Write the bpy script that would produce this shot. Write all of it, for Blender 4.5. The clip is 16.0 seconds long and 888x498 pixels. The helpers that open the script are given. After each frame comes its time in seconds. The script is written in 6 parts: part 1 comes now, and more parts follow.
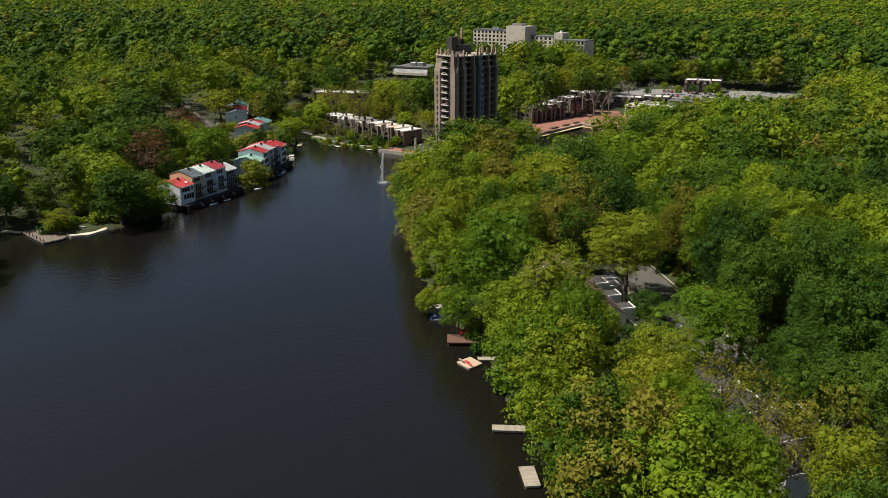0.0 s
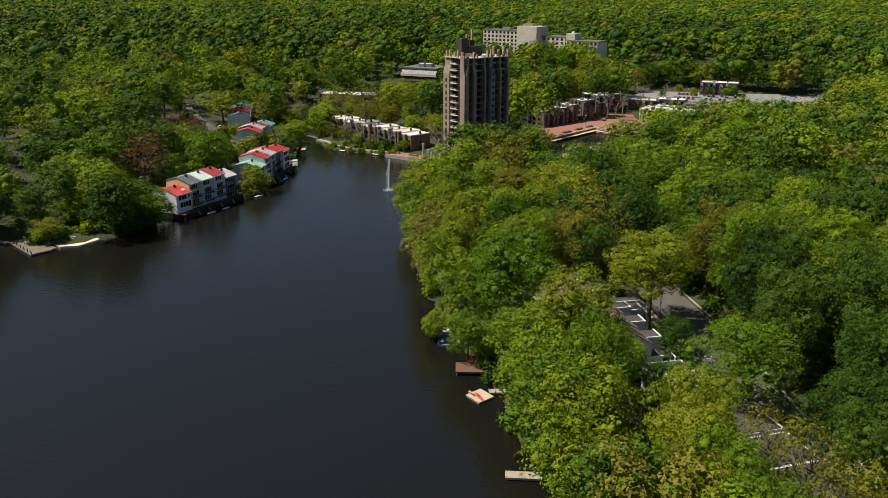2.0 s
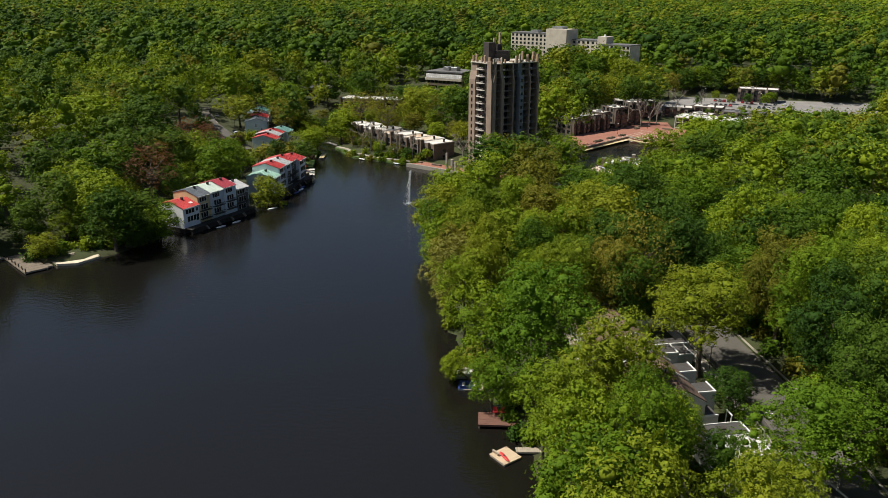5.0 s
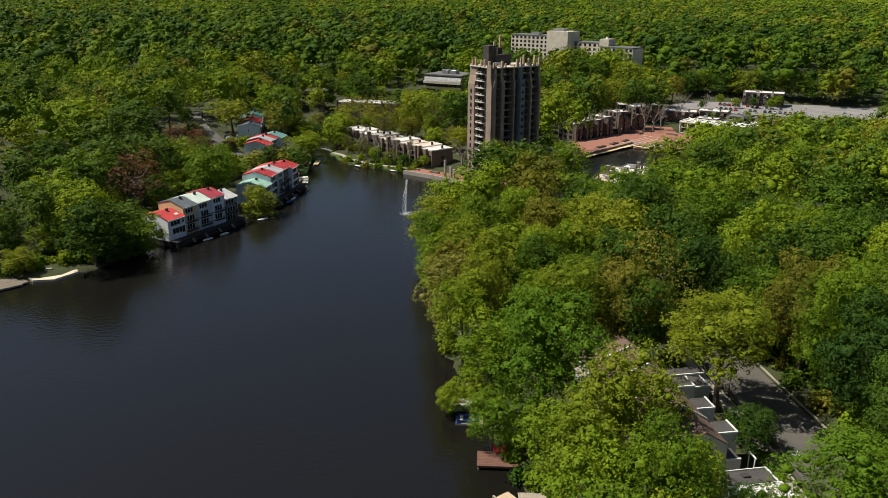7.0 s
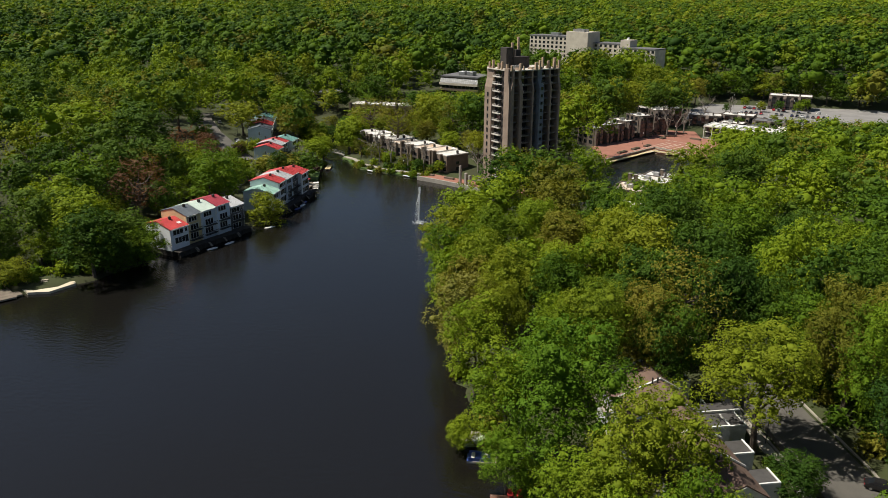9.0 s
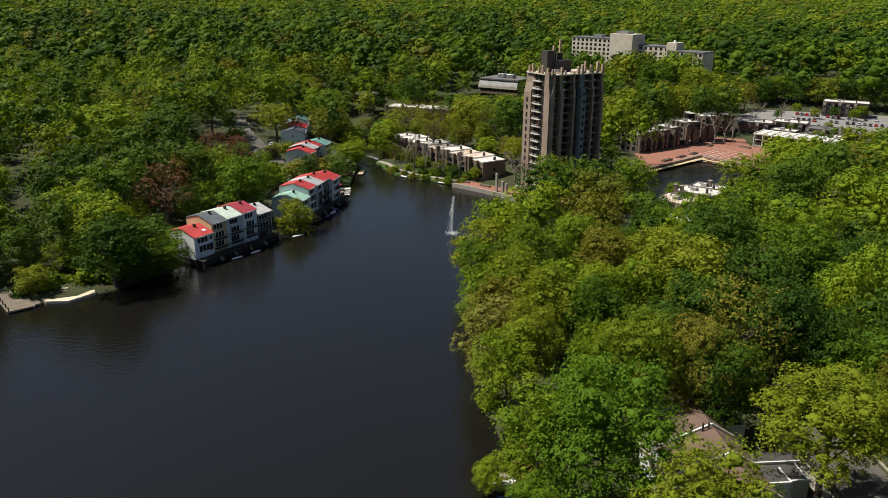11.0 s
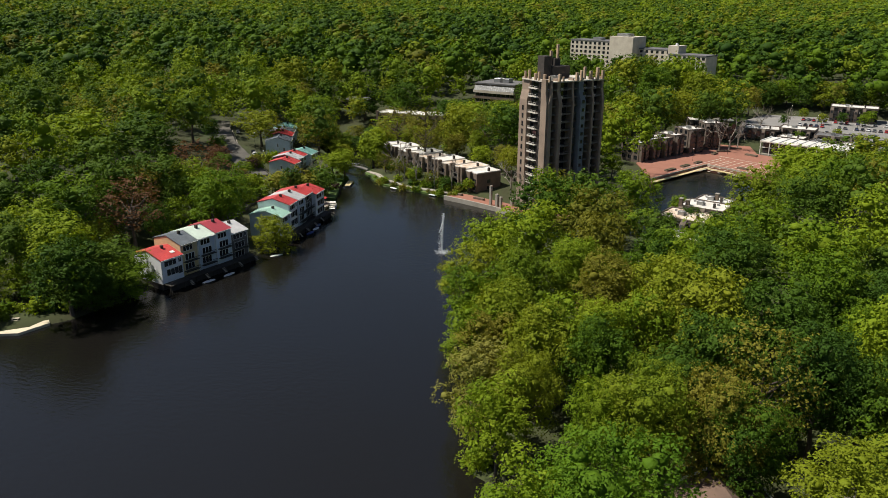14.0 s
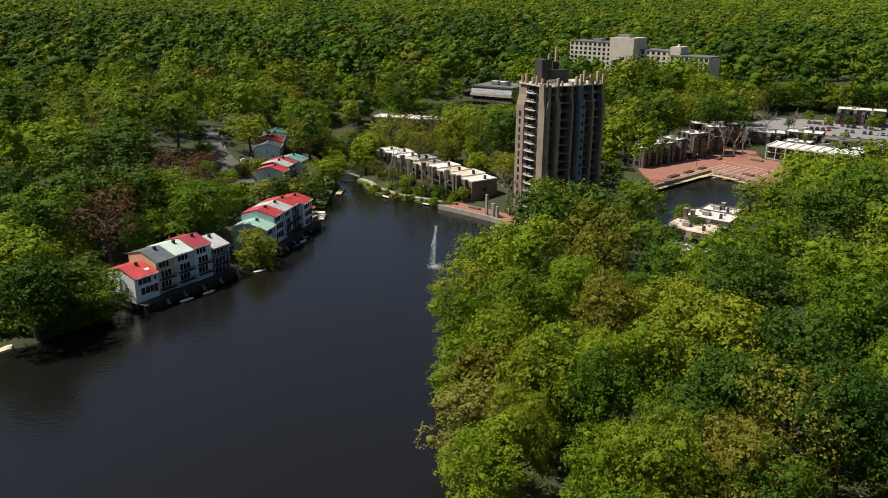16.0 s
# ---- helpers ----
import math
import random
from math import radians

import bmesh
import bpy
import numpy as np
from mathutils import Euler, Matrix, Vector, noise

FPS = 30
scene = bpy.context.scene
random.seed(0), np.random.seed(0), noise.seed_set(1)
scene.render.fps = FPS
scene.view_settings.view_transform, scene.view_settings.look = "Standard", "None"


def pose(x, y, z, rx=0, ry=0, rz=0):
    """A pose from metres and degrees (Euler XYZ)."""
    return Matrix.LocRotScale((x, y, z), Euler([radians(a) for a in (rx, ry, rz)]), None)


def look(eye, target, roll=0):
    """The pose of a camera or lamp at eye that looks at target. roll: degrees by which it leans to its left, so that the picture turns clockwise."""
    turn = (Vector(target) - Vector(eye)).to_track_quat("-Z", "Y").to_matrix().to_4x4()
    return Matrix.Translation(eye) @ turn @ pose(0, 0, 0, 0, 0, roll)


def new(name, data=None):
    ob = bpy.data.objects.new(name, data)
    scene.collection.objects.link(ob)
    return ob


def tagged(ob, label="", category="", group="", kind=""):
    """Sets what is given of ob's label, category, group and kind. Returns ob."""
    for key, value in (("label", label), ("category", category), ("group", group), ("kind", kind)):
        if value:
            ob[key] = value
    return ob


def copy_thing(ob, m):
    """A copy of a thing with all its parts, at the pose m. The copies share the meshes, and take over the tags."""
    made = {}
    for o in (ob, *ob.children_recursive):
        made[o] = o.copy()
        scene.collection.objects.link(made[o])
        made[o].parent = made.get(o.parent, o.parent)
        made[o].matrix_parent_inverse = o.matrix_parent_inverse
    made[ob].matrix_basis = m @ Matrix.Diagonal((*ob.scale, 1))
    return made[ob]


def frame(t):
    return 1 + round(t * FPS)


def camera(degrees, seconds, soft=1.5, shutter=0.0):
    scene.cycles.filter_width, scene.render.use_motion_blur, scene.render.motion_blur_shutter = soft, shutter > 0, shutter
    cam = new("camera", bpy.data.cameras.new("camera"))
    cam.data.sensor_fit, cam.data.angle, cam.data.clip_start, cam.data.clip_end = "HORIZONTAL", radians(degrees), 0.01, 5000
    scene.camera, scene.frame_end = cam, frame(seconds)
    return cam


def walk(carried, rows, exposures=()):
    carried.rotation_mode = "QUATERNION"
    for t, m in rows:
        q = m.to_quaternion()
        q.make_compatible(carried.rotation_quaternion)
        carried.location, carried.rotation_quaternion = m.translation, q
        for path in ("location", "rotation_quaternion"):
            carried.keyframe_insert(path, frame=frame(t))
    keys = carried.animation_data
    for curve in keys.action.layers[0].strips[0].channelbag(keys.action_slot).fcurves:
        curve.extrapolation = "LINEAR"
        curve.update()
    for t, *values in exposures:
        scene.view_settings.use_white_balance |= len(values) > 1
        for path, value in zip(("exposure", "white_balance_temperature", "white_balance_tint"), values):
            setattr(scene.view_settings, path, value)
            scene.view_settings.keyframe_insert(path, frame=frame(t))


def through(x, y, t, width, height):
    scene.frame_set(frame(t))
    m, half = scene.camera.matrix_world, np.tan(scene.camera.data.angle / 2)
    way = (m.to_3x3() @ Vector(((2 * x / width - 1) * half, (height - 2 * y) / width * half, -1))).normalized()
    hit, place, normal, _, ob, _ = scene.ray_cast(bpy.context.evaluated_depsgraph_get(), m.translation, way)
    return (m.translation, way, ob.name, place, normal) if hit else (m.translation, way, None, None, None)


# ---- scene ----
cam = camera(60.62, 16.0, soft=0.5)
PATH = [
    (0, look((54.39, -38.82, 75.19), (34.90, 53.89, 43.20), -0.12)),
    (0.5, look((53.58, -35.29, 75.20), (33.05, 57.19, 43.16), -0.06)),
    (1, look((52.79, -31.83, 75.22), (32.14, 60.62, 43.16), 0.03)),
    (1.5, look((52.02, -28.42, 75.23), (31.45, 64.03, 43.14), 0.04)),
    (2, look((51.27, -25.08, 75.25), (30.79, 67.39, 43.16), 0.03)),
    (2.5, look((50.54, -21.79, 75.26), (30.08, 70.68, 43.19), 0.06)),
    (3, look((49.83, -18.56, 75.28), (27.83, 73.57, 43.21), 0.11)),
    (3.5, look((49.13, -15.37, 75.30), (25.59, 76.38, 43.25), 0.21)),
    (6, look((45.88, -0.03, 75.41), (22.40, 91.79, 43.51), 0.22)),
    (6.5, look((45.27, 2.95, 75.44), (21.81, 94.79, 43.58), 0.25)),
    (7, look((44.68, 5.90, 75.46), (21.21, 97.75, 43.62), 0.25)),
    (7.5, look((44.09, 8.84, 75.49), (20.23, 100.59, 43.67), 0.26)),
    (8, look((43.52, 11.77, 75.52), (19.09, 103.37, 43.69), 0.29)),
    (8.5, look((42.96, 14.69, 75.55), (18.04, 106.14, 43.69), 0.29)),
    (9, look((42.41, 17.60, 75.58), (16.89, 108.87, 43.67), 0.32)),
    (9.5, look((41.88, 20.51, 75.61), (12.85, 110.72, 43.69), 0.41)),
    (9.7, look((41.66, 21.68, 75.62), (11.47, 111.52, 43.75), 0.43)),
    (12, look((39.30, 35.18, 75.79), (9.09, 125.00, 43.86), 0.50)),
    (12.5, look((38.80, 38.16, 75.82), (8.66, 128.00, 43.89), 0.57)),
    (13, look((38.31, 41.17, 75.86), (8.19, 131.03, 43.97), 0.52)),
    (13.5, look((37.83, 44.20, 75.90), (7.71, 134.10, 44.09), 0.44)),
    (14, look((37.35, 47.28, 75.94), (7.22, 137.18, 44.17), 0.40)),
    (14.5, look((36.87, 50.38, 75.99), (6.77, 140.29, 44.21), 0.41)),
    (15, look((36.40, 53.53, 76.03), (6.30, 143.44, 44.24), 0.36)),
    (15.5, look((35.92, 56.73, 76.08), (5.81, 146.64, 44.30), 0.33)),
    (16, look((35.45, 59.97, 76.12), (5.28, 149.87, 44.37), 0.27)),
]
walk(cam, PATH)

# ---- world, sun, exposure ----
SUN_FROM = Vector((-0.54, -0.09, 0.83)).normalized()
world = bpy.data.worlds.new("sky")
scene.world = world
world.use_nodes = True
wn = world.node_tree.nodes
sky = wn.new("ShaderNodeTexSky")
sky.sky_type = "NISHITA"
sky.sun_disc = False
sky.sun_elevation = math.asin(SUN_FROM.z)
sky.sun_rotation = math.atan2(SUN_FROM.x, SUN_FROM.y)
sky.air_density, sky.dust_density, sky.ozone_density = 1.0, 1.3, 2.0
world.node_tree.links.new(sky.outputs[0], wn["Background"].inputs["Color"])
wn["Background"].inputs["Strength"].default_value = 0.055
sun_data = bpy.data.lights.new("sun", "SUN")
sun_data.energy, sun_data.angle, sun_data.color = 5.2, radians(0.55), (1.0, 0.94, 0.82)
sun = new("sun", sun_data)
sun.matrix_world = look(SUN_FROM * 400, (0, 0, 0))
scene.view_settings.exposure = 0.16


# ---- materials ----
def material(name, colour, other=None, rough=0.8, scale=2.0, fine=14.0, metal=0.0, bump=0.0, spec=0.5, spread=0.5, by_object=0.0):
    """A surface of two colours mixed by coarse and fine noise in metres, with relief."""
    m = bpy.data.materials.new(name)
    m.use_nodes = True
    nt = m.node_tree
    n, link = nt.nodes, nt.links.new
    p = n["Principled BSDF"]
    p.inputs["Roughness"].default_value = rough
    p.inputs["Metallic"].default_value = metal
    p.inputs["Specular IOR Level"].default_value = spec
    other = other or tuple(c * 0.7 for c in colour)
    geo = n.new("ShaderNodeNewGeometry")
    big, small = n.new("ShaderNodeTexNoise"), n.new("ShaderNodeTexNoise")
    big.inputs["Scale"].default_value, small.inputs["Scale"].default_value = 1.0 / scale, fine
    big.inputs["Detail"].default_value = small.inputs["Detail"].default_value = 4.0
    link(geo.outputs["Position"], big.inputs["Vector"])
    link(geo.outputs["Position"], small.inputs["Vector"])
    add = n.new("ShaderNodeMath")
    add.operation = "MULTIPLY_ADD"
    add.inputs[1].default_value = 0.5
    link(small.outputs["Fac"], add.inputs[0])
    link(big.outputs["Fac"], add.inputs[2])
    last = add.outputs[0]
    if by_object:
        info, plus = n.new("ShaderNodeObjectInfo"), n.new("ShaderNodeMath")
        plus.operation = "MULTIPLY_ADD"
        plus.inputs[1].default_value = by_object
        link(info.outputs["Random"], plus.inputs[0])
        link(last, plus.inputs[2])
        last = plus.outputs[0]
    ramp = n.new("ShaderNodeMapRange")
    mid = 0.75 + by_object * 0.5
    ramp.inputs["From Min"].default_value = mid - spread * (0.5 + by_object)
    ramp.inputs["From Max"].default_value = mid + spread * (0.5 + by_object)
    link(last, ramp.inputs["Value"])
    mix = n.new("ShaderNodeMix")
    mix.data_type = "RGBA"
    mix.inputs["A"].default_value, mix.inputs["B"].default_value = (*other, 1), (*colour, 1)
    link(ramp.outputs[0], mix.inputs["Factor"])
    link(mix.outputs["Result"], p.inputs["Base Color"])
    if bump:
        b = n.new("ShaderNodeBump")
        b.inputs["Strength"].default_value, b.inputs["Distance"].default_value = 0.7, bump
        link(small.outputs["Fac"], b.inputs["Height"])
        link(b.outputs[0], p.inputs["Normal"])
    return m


def leaf_material(name, low, mid, high, through=0.30):
    """Foliage: the hue drifts from tree to tree and over the wood, and from leaf to leaf; light shines through."""
    m = bpy.data.materials.new(name)
    m.use_nodes = True
    nt = m.node_tree
    n, link = nt.nodes, nt.links.new
    p = n["Principled BSDF"]
    p.inputs["Roughness"].default_value = 0.68
    p.inputs["Specular IOR Level"].default_value = 0.14
    geo, info = n.new("ShaderNodeNewGeometry"), n.new("ShaderNodeObjectInfo")
    drift = n.new("ShaderNodeTexNoise")
    drift.inputs["Scale"].default_value, drift.inputs["Detail"].default_value = 0.055, 2.0
    link(geo.outputs["Position"], drift.inputs["Vector"])
    total = n.new("ShaderNodeMath")
    total.operation = "MULTIPLY_ADD"
    total.inputs[1].default_value = 0.68
    link(info.outputs["Random"], total.inputs[0])
    link(drift.outputs["Fac"], total.inputs[2])
    leafy = n.new("ShaderNodeMath")
    leafy.operation = "MULTIPLY_ADD"
    leafy.inputs[1].default_value = 0.18
    link(geo.outputs["Random Per Island"], leafy.inputs[0])
    link(total.outputs[0], leafy.inputs[2])
    ramp = n.new("ShaderNodeValToRGB")
    stops = ramp.color_ramp.elements
    stops[0].position, stops[0].color = 0.12, (*low, 1)
    stops[1].position, stops[1].color = 0.92, (*high, 1)
    between = stops.new(0.5)
    between.color = (*mid, 1)
    scaled = n.new("ShaderNodeMapRange")
    scaled.inputs["From Min"].default_value, scaled.inputs["From Max"].default_value = 0.35, 1.35
    link(leafy.outputs[0], scaled.inputs["Value"])
    link(scaled.outputs[0], ramp.inputs["Fac"])
    link(ramp.outputs[0], p.inputs["Base Color"])
    clumps, relief = n.new("ShaderNodeTexNoise"), n.new("ShaderNodeBump")
    clumps.inputs["Scale"].default_value, clumps.inputs["Detail"].default_value = 2.6, 4.0
    relief.inputs["Strength"].default_value, relief.inputs["Distance"].default_value = 0.6, 0.25
    link(geo.outputs["Position"], clumps.inputs["Vector"])
    link(clumps.outputs["Fac"], relief.inputs["Height"])
    link(relief.outputs[0], p.inputs["Normal"])
    glow = n.new("ShaderNodeBsdfTranslucent")
    warm = n.new("ShaderNodeMix")
    warm.data_type, warm.blend_type = "RGBA", "MULTIPLY"
    warm.inputs["Factor"].default_value = 1.0
    warm.inputs["B"].default_value = (1.25, 1.15, 0.45, 1)
    link(ramp.outputs[0], warm.inputs["A"])
    link(warm.outputs["Result"], glow.inputs["Color"])
    mixed = n.new("ShaderNodeMixShader")
    mixed.inputs["Fac"].default_value = through
    link(p.outputs[0], mixed.inputs[1])
    link(glow.outputs[0], mixed.inputs[2])
    link(mixed.outputs[0], n["Material Output"].inputs["Surface"])
    return m


LEAF = leaf_material("leaves_green", (0.038, 0.088, 0.008), (0.114, 0.194, 0.008), (0.222, 0.292, 0.014))
LEAF_FRESH = leaf_material("leaves_fresh", (0.082, 0.165, 0.009), (0.122, 0.212, 0.011), (0.170, 0.258, 0.014))
LEAF_LIME = leaf_material("leaves_lime", (0.110, 0.172, 0.008), (0.176, 0.226, 0.012), (0.240, 0.268, 0.018))
LEAF_OLIVE = leaf_material("leaves_olive", (0.098, 0.112, 0.011), (0.160, 0.164, 0.016), (0.222, 0.208, 0.028))
LEAF_RUSSET = leaf_material("leaves_russet", (0.095, 0.042, 0.024), (0.135, 0.065, 0.034), (0.17, 0.095, 0.045))
LEAF_PURPLE = leaf_material("leaves_purple", (0.030, 0.014, 0.020), (0.045, 0.022, 0.028), (0.07, 0.035, 0.035), 0.2)
LEAF_PALE = leaf_material("leaves_pale", (0.14, 0.155, 0.026), (0.21, 0.21, 0.040), (0.29, 0.275, 0.065))
# dark green trees; also used to put woodland shade into the leaf colour
LEAF_DARK_AND_SHADE = leaf_material("leaves_dark_and_shade", (0.031, 0.074, 0.009), (0.058, 0.116, 0.010), (0.094, 0.154, 0.014))
BARK = material("bark", (0.13, 0.10, 0.075), (0.055, 0.043, 0.034), 0.9, 1.0, 9.0, bump=0.03)
BARK_PALE = material("bark_pale", (0.34, 0.31, 0.27), (0.17, 0.14, 0.11), 0.9, 1.0, 7.0, bump=0.02)
SOIL = material("forest_floor", (0.042, 0.058, 0.014), (0.034, 0.034, 0.011), 0.95, 9.0, 1.3, bump=0.1)
GRASS = material("grass", (0.10, 0.16, 0.03), (0.055, 0.10, 0.02), 0.95, 5.0, 3.0, bump=0.06)
ASPHALT = material("asphalt", (0.125, 0.115, 0.10), (0.075, 0.07, 0.062), 0.9, 6.0, 5.0, bump=0.01)
BLEACHED = material("bleached_asphalt", (0.27, 0.26, 0.25), (0.19, 0.18, 0.175), 0.9, 8.0, 4.0)
CONCRETE = material("concrete", (0.40, 0.37, 0.32), (0.26, 0.23, 0.19), 0.85, 3.0, 4.0, bump=0.01)
BRICK_PAVE = material("brick_paving", (0.33, 0.145, 0.10), (0.22, 0.095, 0.065), 0.9, 3.0, 6.0, bump=0.01, by_object=0.3)
BROWN_BRICK = material("brown_brick", (0.20, 0.150, 0.112), (0.12, 0.090, 0.068), 0.9, 2.5, 8.0, bump=0.012)
TOWER_BRICK = material("tower_brick", (0.345, 0.262, 0.200), (0.22, 0.165, 0.128), 0.9, 5.0, 3.0, bump=0.015)
PALE_STONE = material("pale_stone", (0.62, 0.56, 0.46), (0.46, 0.40, 0.32), 0.85, 4.0, 3.0)
WHITE_ROOF = material("white_roof_membrane", (0.78, 0.77, 0.75), (0.52, 0.48, 0.42), 0.7, 5.0, 1.5, spread=0.7)
WHITE = material("white_paint", (0.80, 0.80, 0.78), (0.66, 0.66, 0.64), 0.6, 2.0, 5.0)
GREY_ROOF = material("grey_roof", (0.16, 0.16, 0.165), (0.095, 0.09, 0.09), 0.85, 3.0, 2.0)
WOOD_GREY = material("weathered_wood", (0.44, 0.38, 0.30), (0.27, 0.23, 0.18), 0.85, 1.2, 6.0, bump=0.01, by_object=0.5)
WOOD_DULL = material("dull_weathered_wood", (0.22, 0.18, 0.14), (0.13, 0.105, 0.08), 0.9, 1.2, 6.0, bump=0.01, by_object=0.5)
WOOD_RED = material("red_brown_decking", (0.20, 0.095, 0.065), (0.12, 0.06, 0.045), 0.85, 1.2, 6.0, by_object=0.4)
GLASS = material("dark_glass", (0.022, 0.026, 0.032), (0.012, 0.014, 0.018), 0.08, 2.0, 1.0, spec=0.8)
METAL = material("grey_metal", (0.42, 0.42, 0.42), (0.28, 0.28, 0.28), 0.45, 2.0, 5.0, metal=0.7)
DARK = material("dark_metal", (0.035, 0.033, 0.032), (0.02, 0.02, 0.02), 0.6, 2.0, 5.0)


def water_material():
    m = bpy.data.materials.new("lake_water")
    m.use_nodes = True
    n, link = m.node_tree.nodes, m.node_tree.links.new
    p = n["Principled BSDF"]
    p.inputs["IOR"].default_value = 1.33
    p.inputs["Roughness"].default_value = 0.09
    p.inputs["Specular IOR Level"].default_value = 1.0
    geo = n.new("ShaderNodeNewGeometry")
    murk_and_sky = n.new("ShaderNodeTexNoise")
    murk_and_sky.inputs["Scale"].default_value = 0.02
    link(geo.outputs["Position"], murk_and_sky.inputs["Vector"])
    mix = n.new("ShaderNodeMix")
    mix.data_type = "RGBA"
    # A is brown murk; B's bluish tint stands in for reflected sky
    mix.inputs["A"].default_value, mix.inputs["B"].default_value = (0.0088, 0.0072, 0.0042, 1), (0.0086, 0.0086, 0.0092, 1)
    link(murk_and_sky.outputs["Fac"], mix.inputs["Factor"])
    link(mix.outputs["Result"], p.inputs["Base Color"])
    waves = n.new("ShaderNodeTexNoise")
    waves.inputs["Scale"].default_value, waves.inputs["Detail"].default_value = 1.1, 5.0
    stretch = n.new("ShaderNodeMapping")
    stretch.inputs["Scale"].default_value = (0.55, 1.0, 1.0)
    stretch.inputs["Rotation"].default_value = (0, 0, 0.3)
    link(geo.outputs["Position"], stretch.inputs["Vector"])
    link(stretch.outputs[0], waves.inputs["Vector"])
    gust = n.new("ShaderNodeTexNoise")
    gust.inputs["Scale"].default_value, gust.inputs["Detail"].default_value = 0.016, 3.0
    link(geo.outputs["Position"], gust.inputs["Vector"])
    calm = n.new("ShaderNodeMapRange")
    calm.inputs["From Min"].default_value, calm.inputs["From Max"].default_value = 0.35, 0.7
    calm.inputs["To Min"].default_value, calm.inputs["To Max"].default_value = 0.35, 1.0
    link(gust.outputs["Fac"], calm.inputs["Value"])
    b = n.new("ShaderNodeBump")
    b.inputs["Distance"].default_value = 0.12
    link(calm.outputs[0], b.inputs["Strength"])
    link(waves.outputs["Fac"], b.inputs["Height"])
    link(b.outputs[0], p.inputs["Normal"])
    return m


WATER = water_material()


# ---- mesh helpers ----
def mesh_of(name, bm, mat):
    me = bpy.data.meshes.new(name)
    bm.to_mesh(me)
    bm.free()
    for m in (mat if isinstance(mat, (list, tuple)) else [mat]):
        me.materials.append(m)
    return me


def part(name, bm, mat, parent, label="", at=None):
    """One mesh object under a thing or a part; bm is a bmesh or a finished mesh."""
    me = bm if isinstance(bm, bpy.types.Mesh) else mesh_of(name, bm, mat)
    ob = new(name, me)
    ob.parent = parent
    if at is not None:
        ob.matrix_basis = at
    if label:
        ob["label"] = label
    return ob


def thing(name, m, label, category, group="", kind=""):
    ob = new(name)
    ob.matrix_basis = m
    return tagged(ob, label, category, group, kind)


def box(bm, x0, y0, z0, x1, y1, z1, bevel=0.0, m=None):
    c = Vector(((x0 + x1) / 2, (y0 + y1) / 2, (z0 + z1) / 2))
    mat = Matrix.Translation(c) @ Matrix.Diagonal((abs(x1 - x0), abs(y1 - y0), abs(z1 - z0), 1))
    made = bmesh.ops.create_cube(bm, size=1, matrix=(m @ mat) if m else mat)
    if bevel:
        edges = list({e for v in made["verts"] for e in v.link_edges})
        bmesh.ops.bevel(bm, geom=edges, offset=bevel, segments=1, affect="EDGES")
    return bm


def cube(x0, y0, z0, x1, y1, z1, bevel=0.0):
    return box(bmesh.new(), x0, y0, z0, x1, y1, z1, bevel)


def tube(bm, a, b, r0, r1, sides=8):
    a, b = Vector(a), Vector(b)
    turn = (b - a).to_track_quat("Z", "Y").to_matrix().to_4x4()
    bmesh.ops.create_cone(bm, cap_ends=True, segments=sides, radius1=r0, radius2=r1, depth=(b - a).length,
                          matrix=Matrix.Translation((a + b) / 2) @ turn)
    return bm


def prism(bm, outline, z0, z1):
    """A slab over an outline of (x, y), anticlockwise."""
    low = [bm.verts.new((x, y, z0)) for x, y in outline]
    top = [bm.verts.new((x, y, z1)) for x, y in outline]
    bm.faces.new(top)
    bm.faces.new(low[::-1])
    k = len(outline)
    for i in range(k):
        bm.faces.new((low[i], low[(i + 1) % k], top[(i + 1) % k], top[i]))
    return bm


def profile(bm, points, x0, x1):
    """A solid with an outline of (y, z) points, from x0 to x1."""
    left = [bm.verts.new((x0, y, z)) for y, z in points]
    right = [bm.verts.new((x1, y, z)) for y, z in points]
    k = len(points)
    bm.faces.new(left)
    bm.faces.new(right[::-1])
    for i in range(k):
        bm.faces.new((left[i], right[i], right[(i + 1) % k], left[(i + 1) % k]))
    bmesh.ops.recalc_face_normals(bm, faces=bm.faces)
    return bm


# ---- the lake and the ground ----
LAKE = [(150, -260), (-150, -260), (-125, 40), (-110, 105), (-116, 126), (-127, 142), (-142, 160), (-136, 168), (-131, 170), (-116.5, 164), (-107.5, 169), (-100.5, 184),
        (-97.5, 202), (-93, 213), (-86.5, 231), (-85, 247), (-88, 273), (-91.5, 301), (-103, 333), (-111, 353)]
POND = [(-124, 372), (-150, 398), (-176, 420), (-168, 440), (-140, 432), (-118, 405), (-105, 372)]
SHORE = [(-103, 351), (-94, 341), (-85, 330.5), (-68, 325), (-54, 320.5), (-45, 317), (-31, 311), (-22, 305), (-2, 305), (9, 340),
         (20.4, 376.5), (42.4, 415), (54, 407), (70, 394), (74, 372), (60, 345), (42, 338), (26, 322), (23, 298), (4, 298), (-17, 291)]
BANK = [(-18, 265), (-17, 241), (-12, 205), (-2, 177), (7, 152), (15, 138), (21, 126), (27, 117), (33, 105), (43, 82), (50, 66), (58, 50),
        (72, 10), (110, -100)]
LAKE = LAKE + POND + SHORE + BANK


